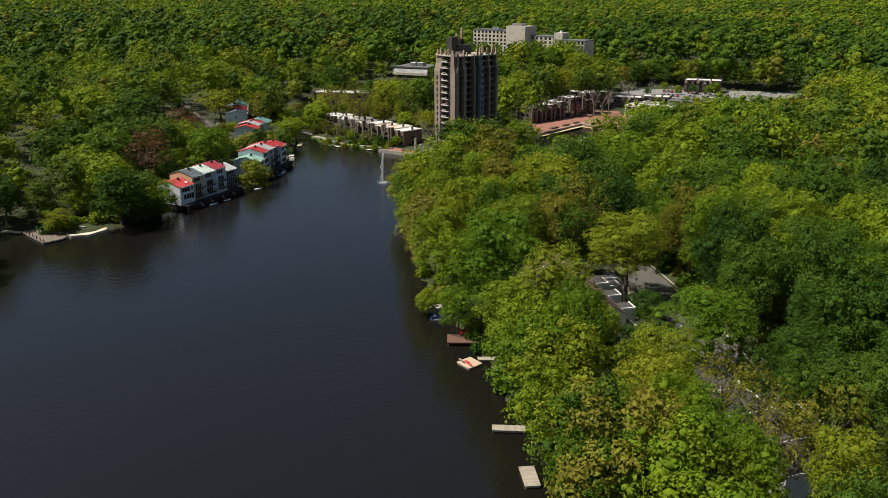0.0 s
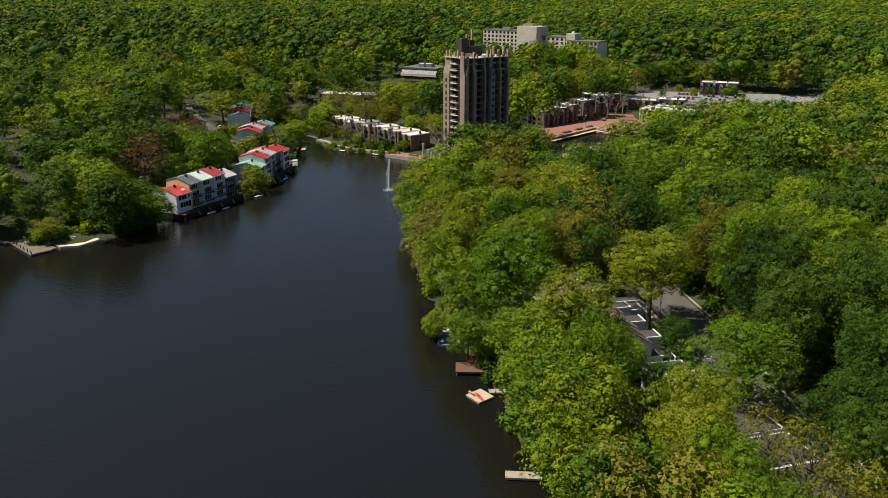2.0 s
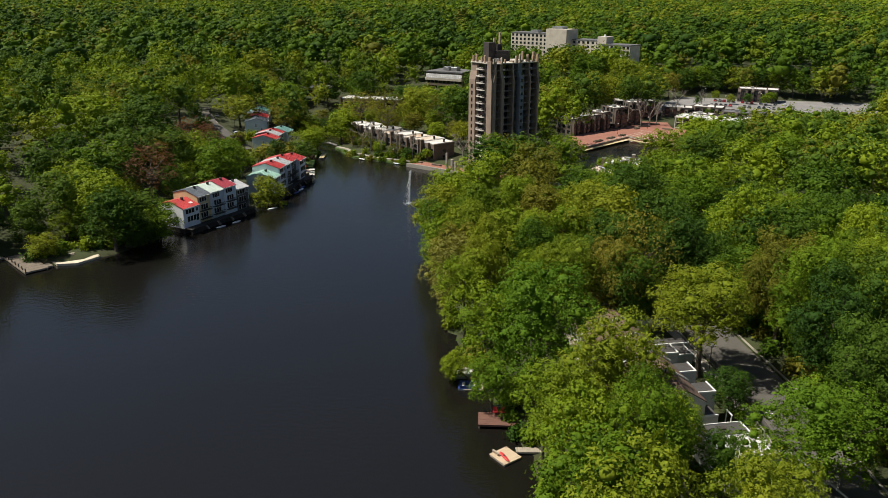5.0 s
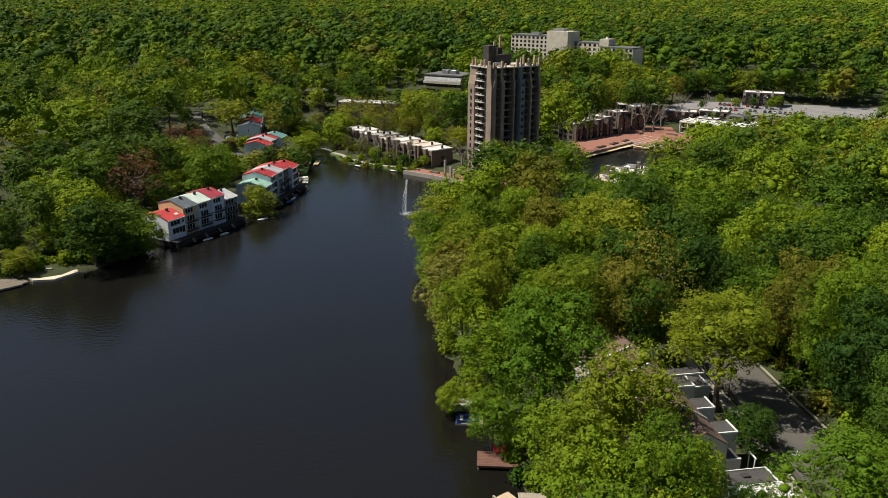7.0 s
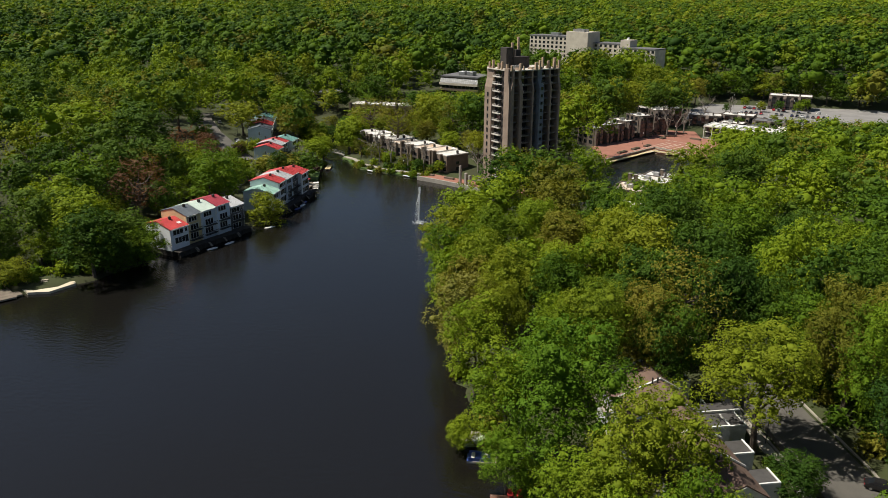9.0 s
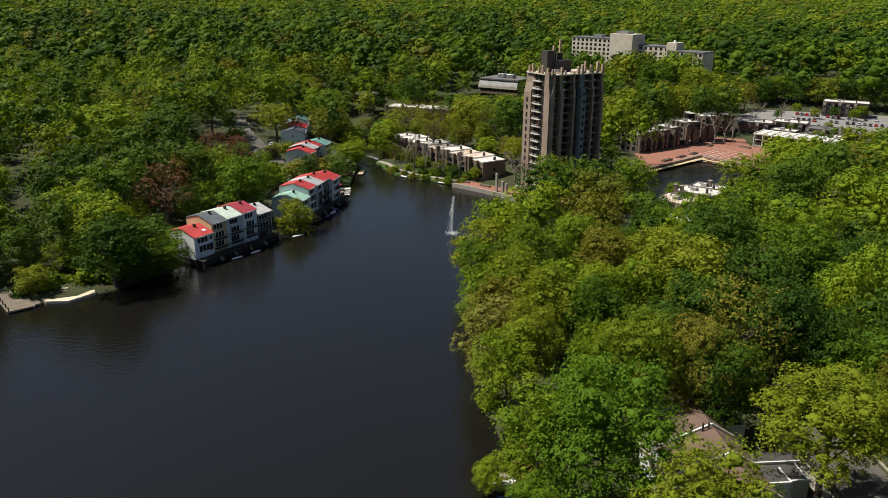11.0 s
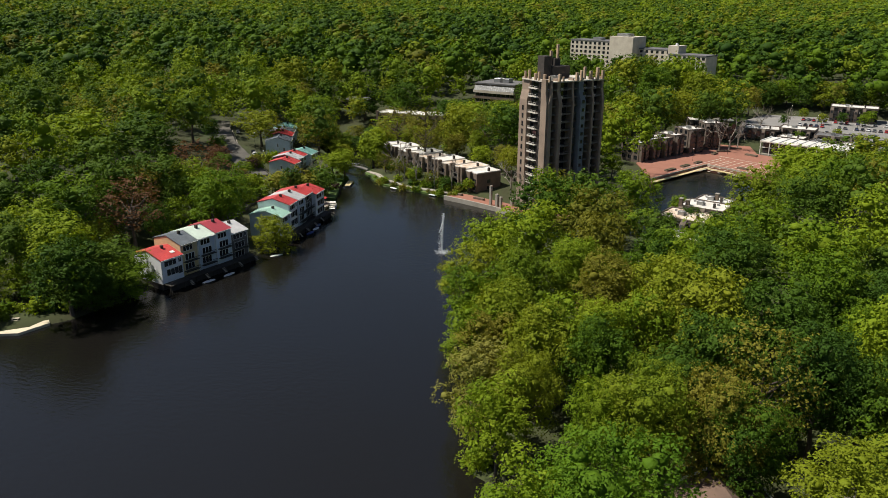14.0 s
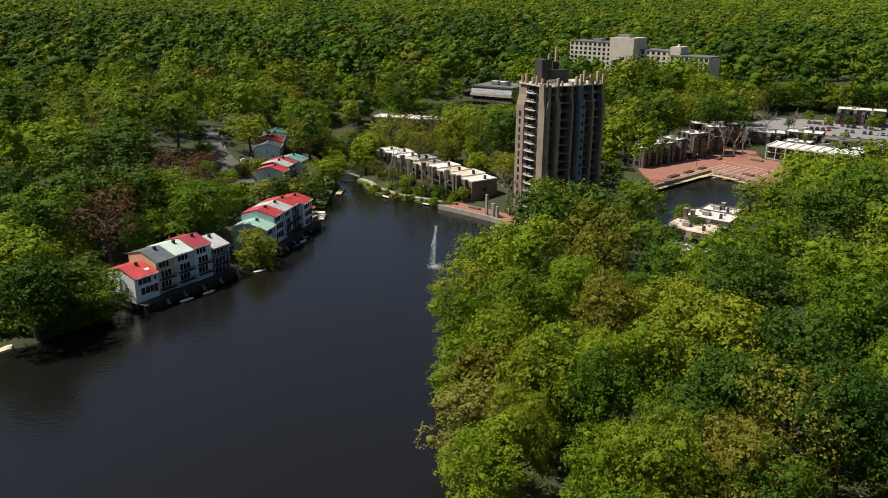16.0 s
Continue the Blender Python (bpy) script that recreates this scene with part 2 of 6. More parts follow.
def shore_distance(x, y):
    """Metres from the water's edge: positive on land, negative in the lake. x, y: arrays."""
    x, y = np.asarray(x, float), np.asarray(y, float)
    best, inside = np.full(x.shape, 1e9), np.zeros(x.shape, bool)
    for (ax, ay), (bx, by) in zip(LAKE, LAKE[1:] + LAKE[:1]):
        dx, dy = bx - ax, by - ay
        f = np.clip(((x - ax) * dx + (y - ay) * dy) / (dx * dx + dy * dy), 0, 1)
        best = np.minimum(best, np.hypot(x - ax - f * dx, y - ay - f * dy))
        if dy:
            inside ^= ((ay > y) != (by > y)) & (x < dx * (y - ay) / dy + ax)
    return np.where(inside, -best, best)


def ease(v, a, b):
    f = np.clip((v - a) / (b - a), 0, 1)
    return f * f * (3 - 2 * f)


def ground_height(x, y):
    x, y = np.asarray(x, float), np.asarray(y, float)
    d = shore_distance(x, y)
    z = 0.5 + 0.105 * np.clip(d, 0, 60) + 0.03 * np.clip(d - 60, 0, 120)
    z = z + 2 * ease(y, 400, 560) * (1 - ease(x, 20, 80)) + 6 * ease(-x, 120, 200) + 3 * ease(y, 480, 600)
    r = np.hypot(x, y - 150)
    z = z + 0.0155 * np.clip(r - 600, 0, 2600)
    z = z + 7 * np.exp(-((x + 28) / 55) ** 2 - ((y - 560) / 45) ** 2)
    z = z + 1.2 * np.sin(x * 0.031 + 1) * np.sin(y * 0.027) * ease(d, 40, 120)
    flat = 1 - ease(np.minimum(np.maximum(np.abs(x - 62) - 66, np.abs(y - 432) - 58), np.maximum(np.abs(x - 140) - 82, np.abs(y - 530) - 68)), 0, 14)
    z = np.where(d > 0, z * (1 - flat) + (1.0 + 2.6 * ease(y, 462, 500)) * flat, z)
    return np.where(d < 0, np.maximum(-2.5, -0.6 + d * 0.6), np.where(d < 1.2, -0.6 + (z + 0.6) * d / 1.2, z))


def span(near0, near1, step, far):
    mid = np.arange(near0, near1 + step / 2, step)
    out = np.array([1, 3, 7, 15, 30, 60, 110, 180, 280, 420, 620, 900, 1300, 1900, 2700, 3800, 5500, far], float) * 8
    return np.r_[near0 - out[::-1], mid, near1 + out]


def surface(name, xs, ys, height, mat):
    gx, gy = np.meshgrid(xs, ys)
    verts = np.stack([gx, gy, height(gx, gy)], -1).reshape(-1, 3)
    a = np.arange(len(xs) * len(ys)).reshape(len(ys), len(xs))
    quads = np.stack([a[:-1, :-1], a[:-1, 1:], a[1:, 1:], a[1:, :-1]], -1).reshape(-1, 4)
    me = bpy.data.meshes.new(name)
    me.from_pydata(verts.tolist(), [], quads.tolist())
    me.materials.append(mat)
    for f in me.polygons:
        f.use_smooth = True
    return new(name, me)


ground = surface("ground", span(-200, 160, 4, 5000), span(-60, 520, 4, 5000), ground_height, SOIL)
tagged(ground, "brown woodland floor sloping gently down to the lake", "ground", kind="structure")
water = surface("water", np.linspace(-220, 160, 3), np.linspace(-270, 450, 3), lambda x, y: 0 * x, WATER)
tagged(water, "dark brown lake water with faint wind ripples", "lake", kind="structure")


def ground_z(x, y):
    return float(ground_height(np.array([x]), np.array([y]))[0])


# ---- trees ----
def crown_arrays(rng, radius, height, lobes, leaves, leaf, squash=0.85, ragged=0.25, tuft=8, wild=0.3):
    """Sprays of leaves on the skin of a heap of lobes; returns vertices, faces and the lobes. The crown's base is at z = 0."""
    up = (np.arange(lobes) + rng.random(lobes)) / lobes
    ang = np.arange(lobes) * 2.4 + rng.normal(size=lobes) * 0.5
    wide = np.sqrt(np.clip(1 - ((up - 0.40) / 0.70) ** 2, 0.05, 1))
    lean = 1 + 0.20 * np.cos(ang - rng.uniform(0, 6.28)) + 0.12 * np.cos(2 * ang + rng.uniform(0, 6.28))
    out = radius * wide * lean * rng.uniform(0.45, 0.84, lobes)
    cen = np.stack([np.cos(ang) * out, np.sin(ang) * out, height * (0.06 + 0.80 * up)], 1)
    rad = radius * rng.uniform(0.15, 0.32, lobes)
    cen = np.concatenate([cen, [(0, 0, height * 0.38), (0, 0, height * 0.62)]])
    rad = np.concatenate([rad, [radius * 0.60, radius * 0.48]])
    sprays = max(8, leaves // tuft)
    pick = rng.choice(len(rad), sprays * 4, p=rad ** 2 / (rad ** 2).sum())
    way = rng.normal(size=(sprays * 4, 3))
    way /= np.linalg.norm(way, axis=1)[:, None]
    place = cen[pick] + way * (rad[pick] * (1 + rng.uniform(-ragged * 0.6, ragged, sprays * 4)))[:, None] * (1, 1, squash)
    deep = (np.linalg.norm((place[:, None] - cen[None]) / (1, 1, squash), axis=2) / rad[None]).min(1)
    keep = np.flatnonzero((deep > 0.84) & ((way[:, 2] > -0.5) | (rng.random(sprays * 4) < 0.3)))[:sprays]
    place, way = np.repeat(place[keep], tuft, 0), np.repeat(way[keep], tuft, 0)
    tilt = np.repeat(rng.normal(size=(len(keep), 3)) * 0.30, tuft, 0)
    k = len(place)
    axis = way * 0.75 + (0, 0, 0.42) + tilt
    axis /= np.linalg.norm(axis, axis=1)[:, None]
    off = rng.normal(size=(k, 3)) * leaf * 2.0
    off -= axis * (off * axis).sum(1)[:, None] * 0.65
    place = place + off
    normal = axis + off / (leaf * 8) + rng.normal(size=(k, 3)) * wild
    normal /= np.linalg.norm(normal, axis=1)[:, None]
    side = np.cross(normal, rng.normal(size=(k, 3)))
    side /= np.linalg.norm(side, axis=1)[:, None]
    upward = np.cross(normal, side)
    s = (leaf * rng.uniform(0.55, 1.4, k))[:, None]
    v = np.stack([place + side * s * 1.2, place - side * s * 0.6 + upward * s * 0.8, place - side * s * 0.6 - upward * s * 0.8], 1)
    return v.reshape(-1, 3), np.arange(3 * k).reshape(k, 3), cen, rad


def heart(bm, cen, rad, scale, squash, level=1, rough=0.0):
    """The lobes themselves; rough ones are crumpled by noise."""
    for c, r in zip(cen, rad):
        made = bmesh.ops.create_icosphere(bm, subdivisions=level, radius=r * scale, matrix=Matrix.Translation(c) @ Matrix.Diagonal((1, 1, squash, 1)))
        if rough:
            c = Vector(c)
            for v in made["verts"]:
                d = v.co - c
                q = v.co / max(r, 1e-3)
                v.co = c + d * (1 + rough * (noise.noise(q * 1.9) + 0.7 * noise.noise(q * 4.3)))


def mesh_from(name, verts, faces, mat, extra=None):
    me = bpy.data.meshes.new(name)
    verts, faces = verts.tolist(), faces.tolist()
    if extra is not None:
        base = len(verts)
        extra.verts.ensure_lookup_table()
        extra.verts.index_update()
        verts += [tuple(v.co) for v in extra.verts]
        faces += [[base + v.index for v in f.verts] for f in extra.faces]
        extra.free()
    me.from_pydata(verts, [], faces)
    me.polygons.foreach_set("use_smooth", [True] * len(me.polygons))
    me.materials.append(mat)
    return me


def trunk_mesh(rng, height, radius, limbs, reach, sides=7, name="trunk"):
    """A tapered, slightly bent trunk with limbs."""
    bm = bmesh.new()
    p, r = Vector((0, 0, -0.8)), radius * 1.25
    spine = [p]
    for i in range(4):
        q = Vector((rng.normal() * 0.25, rng.normal() * 0.25, height * (i + 1) / 4))
        tube(bm, p, q, r, r * 0.72, sides)
        p, r = q, r * 0.72
        spine.append(q)
    for i in range(limbs):
        f = rng.uniform(0.45, 0.95)
        base = spine[0].lerp(spine[-1], f)
        ang = i * 2.4 + rng.uniform(-0.4, 0.4)
        tip = base + Vector((math.cos(ang) * reach, math.sin(ang) * reach, reach * rng.uniform(0.5, 1.1))) * rng.uniform(0.55, 1.0)
        mid = base.lerp(tip, 0.5) + Vector((0, 0, -0.1 * reach))
        tube(bm, base, mid, radius * 0.38, radius * 0.26, 5)
        tube(bm, mid, tip, radius * 0.26, radius * 0.08, 5)
    return mesh_of(name, bm, BARK)


rng = np.random.default_rng(7)


def tree_kind(n_leaf, leaf, lobes, radius=8.0, crown_h=17.0, stem=6.0, limbs=7, level=1, ragged=0.25, fill=0.41, squash=0.85, rough=0.4):
    """A crown of crumpled leafy lobes under sprays of leaves, with its trunk; fill 0 leaves the crown open to the limbs."""
    v, f, cen, rad = crown_arrays(rng, radius, crown_h, lobes, n_leaf, leaf, squash=squash, ragged=ragged)
    core = bmesh.new()
    if fill:
        heart(core, cen, rad * np.where(np.arange(len(rad)) < lobes, fill, fill * 1.45), 1.0, squash, level, rough)
    crown = mesh_from("crown", v, f, LEAF, core)
    return crown, trunk_mesh(rng, stem + crown_h * 0.5, radius * 0.055, limbs, radius * 0.75), stem, crown_h


HERO_KINDS = [tree_kind(15000, 0.165, 44 + 4 * (i % 3), limbs=12, ragged=0.32 + 0.05 * (i % 3)) for i in range(5)]
NEAR_KINDS = [tree_kind(8600, 0.225, 40 + 4 * (i % 4), limbs=10, ragged=0.30 + 0.05 * (i % 3)) for i in range(8)]
MID_KINDS = [tree_kind(4000, 0.28, 36 + 3 * (i % 3), limbs=3, ragged=0.28) for i in range(6)]
BUSHY_KINDS = [tree_kind(6000, 0.26, 40, crown_h=21.5, stem=1.0, limbs=4, ragged=0.28) for i in range(3)]
THIN_KINDS = [tree_kind(2600, 0.25, 40, limbs=30, fill=0, ragged=0.6) for i in range(2)]
WILLOW = [tree_kind(3000, 0.5, 22, crown_h=19.0, stem=4.0, limbs=6, ragged=0.2, squash=1.5, fill=0.6)]


def tree(x, y, radius, height, leaf=None, kinds=None, label="", spread=2.5):
    """A broad-leaved tree with its trunk on the ground; height to the top of the crown."""
    kinds = kinds or NEAR_KINDS
    crown, trunk, stem, crown_h = kinds[int(rng.integers(len(kinds)))]
    s = radius / 7.6
    deep = min(height * crown_h / (crown_h + stem), radius * spread)
    top = thing("tree", pose(x, y, ground_z(x, y), 0, 0, rng.uniform(0, 360)), label or TREE_LABELS.get(leaf, TREE_LABELS[None]), "tree", "woodland trees")
    part("trunk", trunk, BARK, top, at=Matrix.Diagonal((s, s, (height - deep / 2) / (stem + crown_h / 2), 1)))
    c = part("crown", crown, LEAF, top, at=Matrix.Translation((0, 0, height - deep)) @ Matrix.Diagonal((s, s, deep / crown_h, 1)))
    if leaf is not None:
        c.material_slots[0].link = "OBJECT"
        c.material_slots[0].material = leaf
    return top


TREE_LABELS = {None: "tall broad-leaved tree in full spring green leaf", LEAF: "tall broad-leaved tree in full spring green leaf",
               LEAF_FRESH: "large rounded tree in bright fresh green leaf",
               LEAF_LIME: "broad tree with fresh yellow-green spring leaves", LEAF_OLIVE: "budding tree with sparse olive-brown young leaves",
               LEAF_RUSSET: "reddish-brown budding tree beside the lakeside houses", LEAF_PURPLE: "small dark purple-leaved ornamental tree",
               LEAF_PALE: "tree covered with pale cream-green blossom by the water", LEAF_DARK_AND_SHADE: "dark green tree, in places darkened to stand in for shade"}

# ---- buildings ----
PANES = {}


def window_meshes(w, h, frame_mat):
    key = (round(w, 2), round(h, 2), frame_mat.name)
    if key not in PANES:
        f = bmesh.new()
        t = 0.09
        box(f, -w / 2, -0.08, 0, -w / 2 + t, 0.03, h)
        box(f, w / 2 - t, -0.08, 0, w / 2, 0.03, h)
        box(f, -w / 2 + t, -0.08, 0, w / 2 - t, 0.03, t)
        box(f, -w / 2 + t, -0.08, h - t, w / 2 - t, 0.03, h)
        if not (w > 2.2 and frame_mat is WHITE):
            box(f, -0.04, -0.06, t, 0.04, 0.03, h - t)
        PANES[key] = (mesh_of("window", f, frame_mat), mesh_of("pane", cube(-w / 2 + t, -0.045, t, w / 2 - t, -0.01, h - t), GLASS))
    return PANES[key]


def window(parent, x, y, z, w, h, turn=0, frame_mat=None):
    """A framed window whose sill centre is at x, y, z of its building and that faces local -y turned by `turn` degrees."""
    f, g = window_meshes(w, h, frame_mat or WHITE)
    ob = part("window", f, None, parent, at=pose(x, y, z, 0, 0, turn))
    part("pane", g, None, ob)
    if w > 2.2 and (frame_mat or WHITE) is WHITE:
        key = ("bar", round(h, 2))
        if key not in PANES:
            PANES[key] = mesh_of("glazing_bar", cube(-0.06, -0.075, 0.09, 0.06, -0.046, h - 0.09), WHITE)
        for u in (-w / 6, w / 6):
            part("glazing_bar", PANES[key], None, ob, at=pose(u, 0, 0))
    return ob


def block(name, x, y, z, rz, w, d, h, wall, roof, label, category, storeys=3, bays=6, win=(1.4, 1.4), parapet=0.5, frame_mat=None,
          sides=(0,), group="", sink=2.0, sill=0.9, extras=()):
    """A flat-roofed block: front along local x, facing local -y, with framed windows storey by storey."""
    b = thing(name, pose(x, y, z, 0, 0, rz), label, category, group)
    part("wall", cube(0, 0, -sink, w, d, h), wall, b)
    r = bmesh.new()
    box(r, 0.25, 0.25, h, w - 0.25, d - 0.25, h + 0.06)
    part("roof", r, roof, b)
    p = bmesh.new()
    for a in ((-0.05, -0.05, w + 0.05, 0.25), (-0.05, d - 0.25, w + 0.05, d + 0.05), (-0.05, 0.25, 0.25, d - 0.25), (w - 0.25, 0.25, w + 0.05, d - 0.25)):
        box(p, a[0], a[1], h, a[2], a[3], h + parapet)
    part("parapet", p, wall, b)
    sh = h / storeys
    for s in sides:
        length = w if s in (0, 2) else d
        n = bays if s in (0, 2) else max(2, round(bays * d / w))
        for i in range(storeys):
            for k in range(n):
                u = (k + 0.5) * length / n
                px, py, tr = ((u, 0, 0), (w, u, 90), (w - u, d, 180), (0, d - u, 270))[s]
                window(b, px, py, i * sh + sill, win[0], min(win[1], sh - 0.5), tr, frame_mat)
    return b


CLEAR = []   # (x, y, turn, half length, half width) kept free of random trees


def clear(x, y, turn, a, b):
    CLEAR.append((x, y, radians(turn), a, b))


def is_clear(x, y, pad=0.0):
    bad = np.zeros(np.shape(x), bool)
    for cx, cy, t, a, b in CLEAR:
        u = (x - cx) * math.cos(t) + (y - cy) * math.sin(t)
        v = -(x - cx) * math.sin(t) + (y - cy) * math.cos(t)
        bad |= (np.abs(u) < a + pad) & (np.abs(v) < b + pad)
    return ~bad



# ---- apartment tower ----
ROOF_LIGHT = material("pale_gravel_roof", (0.62, 0.58, 0.50), (0.42, 0.38, 0.32), 0.9, 3.0, 3.0)
TAN_POST = material("tan_brick_post", (0.50, 0.36, 0.24), (0.36, 0.26, 0.18), 0.9, 2.0, 5.0)
# balconies of the long face, with that face's shade put into the colour
BALCONY_SHADED = material("shaded_balcony_concrete", (0.15, 0.13, 0.115), (0.09, 0.08, 0.07), 0.85, 1.5, 4.0)
BLUE_PIER = material("blue_grey_pier", (0.20, 0.23, 0.26), (0.13, 0.15, 0.17), 0.8, 3.0, 3.0)
SIDE_BALCONY = material("pale_balcony_concrete", (0.72, 0.68, 0.61), (0.50, 0.46, 0.41), 0.8, 1.5, 4.0)
DARK_WALL = material("dark_brown_wall_and_bay_shade", (0.060, 0.050, 0.043), (0.036, 0.031, 0.028), 0.85, 2.0, 4.0)


def fin(parent, m, length, depth, top, neck=0.7, mat=None, name="fin"):
    """A brick pier that narrows in a slope below its top and ends in a post."""
    bm = bmesh.new()
    out = [(0, -3), (0, top), (neck, top), (neck, top - 4.5), (depth, top - 8.0), (depth, -3)]
    profile(bm, [(-a, b) for a, b in out], 0, length)
    return part(name, bm, mat or TOWER_BRICK, parent, at=m)


def tower():
    clear(-11, 327, 47, 17, 14)
    w, d, floors, step = 25.0, 17.0, 15, 2.87
    top = floors * step
    t = thing("apartment_tower", pose(-13, 311, 4, 0, 0, 48), "tall brown brick apartment tower with piers and stacked balconies", "apartment building")
    core = bmesh.new()
    box(core, 1.6, 4.0, -3, w, d - 1.5, top)
    part("wall", core, TOWER_BRICK, t)
    slab = bmesh.new()
    box(slab, 0.2, 0.9, top, w, d, top + 0.45, 0.05)
    part("roof", slab, ROOF_LIGHT, t)
    # piers: on the long face, then on the end face
    for x, length, depth, mat in ((-0.6, 0.9, 3.4, None), (4.4, 1.4, 4.0, None), (11.0, 0.7, 3.4, None), (14.0, 2.2, 4.2, BLUE_PIER), (19.8, 0.8, 3.6, None), (24.3, 0.9, 3.6, None)):
        fin(t, pose(x, 4.0, 0), length, depth, top + 1.2, 2.6, mat)
    turned = pose(0, 0, 0, 0, 0, -90)
    for y, length, depth in ((0.2, 4.2, 1.5), (13.0, 4.6, 1.7)):
        fin(t, pose(1.6, y + length, 0) @ turned, length, depth, top + 1.0, depth * 0.45)
    # balconies and their glazing, storey by storey
    def balcony_mesh(width, out, mat):
        bm = bmesh.new()
        box(bm, 0, -out, -0.14, width, 0, 0)
        box(bm, 0, -out, 0, width, -out + 0.12, 0.42)
        box(bm, 0, -out + 0.02, 0.88, width, -out + 0.08, 0.95)
        for k in range(5):
            u = k * (width - 0.06) / 4
            box(bm, u, -out + 0.03, 0.42, u + 0.06, -out + 0.08, 0.88)
        return mesh_of("balcony", bm, mat)
    columns = [(0.3, 4.0, 2.6), (5.9, 5.0, 2.6), (11.7, 2.2, 1.9), (16.3, 3.4, 2.6), (20.6, 3.7, 2.6)]
    meshes = [balcony_mesh(width, out, BALCONY_SHADED) for _, width, out in columns]
    stub = mesh_of("balcony_end", cube(0, -0.7, -0.16, 1.1, 0, 0.62, 0.03), SIDE_BALCONY)
    side_mesh = balcony_mesh(4.6, 1.35, SIDE_BALCONY)
    # flat dark sheets behind the balconies put the recess shade into colour
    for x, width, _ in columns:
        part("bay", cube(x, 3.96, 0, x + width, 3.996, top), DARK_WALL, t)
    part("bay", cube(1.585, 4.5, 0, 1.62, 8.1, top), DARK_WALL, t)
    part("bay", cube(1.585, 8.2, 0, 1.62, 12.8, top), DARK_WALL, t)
    for i in range(floors):
        z = i * step + 0.2
        for (x, width, _), me in zip(columns, meshes):
            b = part("balcony", me, None, t, at=pose(x, 3.95, z))
            if width > 3.2:
                part("balcony_end", stub, None, b, at=pose(0.05, -1.9, 0))
            window(t, x + width / 2, 3.91, z + 0.06, width - 0.5, 2.1, 0, DARK)
        part("balcony", side_mesh, None, t, at=pose(1.58, 12.8, z) @ turned)
        window(t, 1.53, 10.4, z + 0.06, 3.6, 2.1, -90, DARK)
        window(t, 1.53, 6.3, z + 0.7, 1.5, 1.4, -90, DARK)
        window(t, 15.1, -0.22, z + 0.8, 1.0, 1.2, 0, DARK)
        if i < floors - 3:
            window(t, 0.07, 2.3, z + 0.5, 0.8, 1.7, -90, DARK)
            window(t, -0.13, 15.3, z + 0.5, 0.9, 1.7, -90, DARK)
    # posts and plant rooms on the roof
    for x, y, hgt, s in ((0.6, 15.4, 2.6, 0.7), (0.8, 13.3, 3.2, 0.8), (0.7, 9.4, 2.3, 0.9), (0.5, 7.0, 3.0, 0.7), (0.4, 3.6, 2.4, 0.8), (0.5, 0.8, 2.0, 0.7),
                         (4.6, 0.6, 2.6, 0.8), (6.6, 1.0, 1.6, 0.6), (12.2, 0.5, 2.8, 1.0), (14.4, 0.9, 3.4, 0.8), (17.5, 3.0, 4.4, 0.8), (19.5, 2.0, 3.0, 0.9),
                         (21.5, 0.8, 2.6, 0.9), (23.0, 2.4, 4.0, 1.0), (24.0, 0.8, 3.2, 0.8), (8.4, 15.8, 3.6, 0.8), (19.0, 15.8, 3.4, 0.8)):
        part("roof_post", cube(x - s / 2, y - s / 2, top + 0.4, x + s / 2, y + s / 2, top + 0.4 + hgt, 0.04), TAN_POST, t)
    part("plant_room", cube(4.2, 9.4, top + 0.4, 7.4, 13.4, top + 8.4, 0.05), DARK_WALL, t)
    part("plant_room", cube(7.4, 8.6, top + 0.4, 15.2, 13.0, top + 4.8, 0.05), DARK_WALL, t)
    part("plant_room", cube(10.0, 11.0, top + 4.8, 12.6, 13.0, top + 7.4, 0.05), DARK_WALL, t)
    for x in (5.4, 6.6, 8.0):
        part("vent", cube(x, 6.2, top + 0.45, x + 0.9, 7.1, top + 1.9, 0.08), METAL, t)
    for x, y, hgt in ((9.2, 12.4, 10.0), (12.0, 12.2, 12.2)):
        part("roof_post", cube(x, y, top + 4.8, x + 0.8, y + 0.8, top + hgt, 0.03), TAN_POST, t)
    return t


tower()


# ---- far blocks ----
def hotel():
    clear(-3, 590, -27, 60, 16)
    t = thing("apartment_block", pose(-56.5, 610, 20.5, 0, 0, -27), "long pale concrete apartment block rising above the trees", "apartment building")
    def wing(x0, x1, y0, top, bays, storeys=8):
        part("wall", cube(x0, y0, -6, x1, y0 + 15, top), PALE_STONE, t)
        part("roof", cube(x0 - 0.2, y0 - 0.2, top, x1 + 0.2, y0 + 15.2, top + 0.7), GREY_ROOF, t)
        sh = 2.95
        for i in range(storeys):
            for k in range(bays):
                window(t, x0 + (k + 0.5) * (x1 - x0) / bays, y0, top - (i + 1) * sh + 0.8, 1.9, 1.75, 0, DARK)
    wing(0, 34, 0, 25.2, 9)
    wing(52.5, 76.5, 6, 21.4, 6)
    wing(80, 106, -3, 19.6, 8)
    part("stair_tower", cube(34, -2, -6, 52.4, 14, 29.2), PALE_STONE, t)
    part("roof_plant", cube(37, 2, 29.2, 46, 9, 31.0), METAL, t)
    part("stair_tower", cube(76.6, 2, -6, 84, 12, 25.0), PALE_STONE, t)
    part("dish", tube(bmesh.new(), (81, 5, 25.0), (81, 5, 26.6), 1.1, 0.6, 12), WHITE, t)
    part("roof_plant", cube(16, 4, 25.9, 23, 9, 27.7), METAL, t)
    for x in (3, 6, 9):
        part("aerial", tube(bmesh.new(), (x, 3, 25.9), (x, 3, 28.2), 0.12, 0.08, 5), METAL, t)
    return t


hotel()


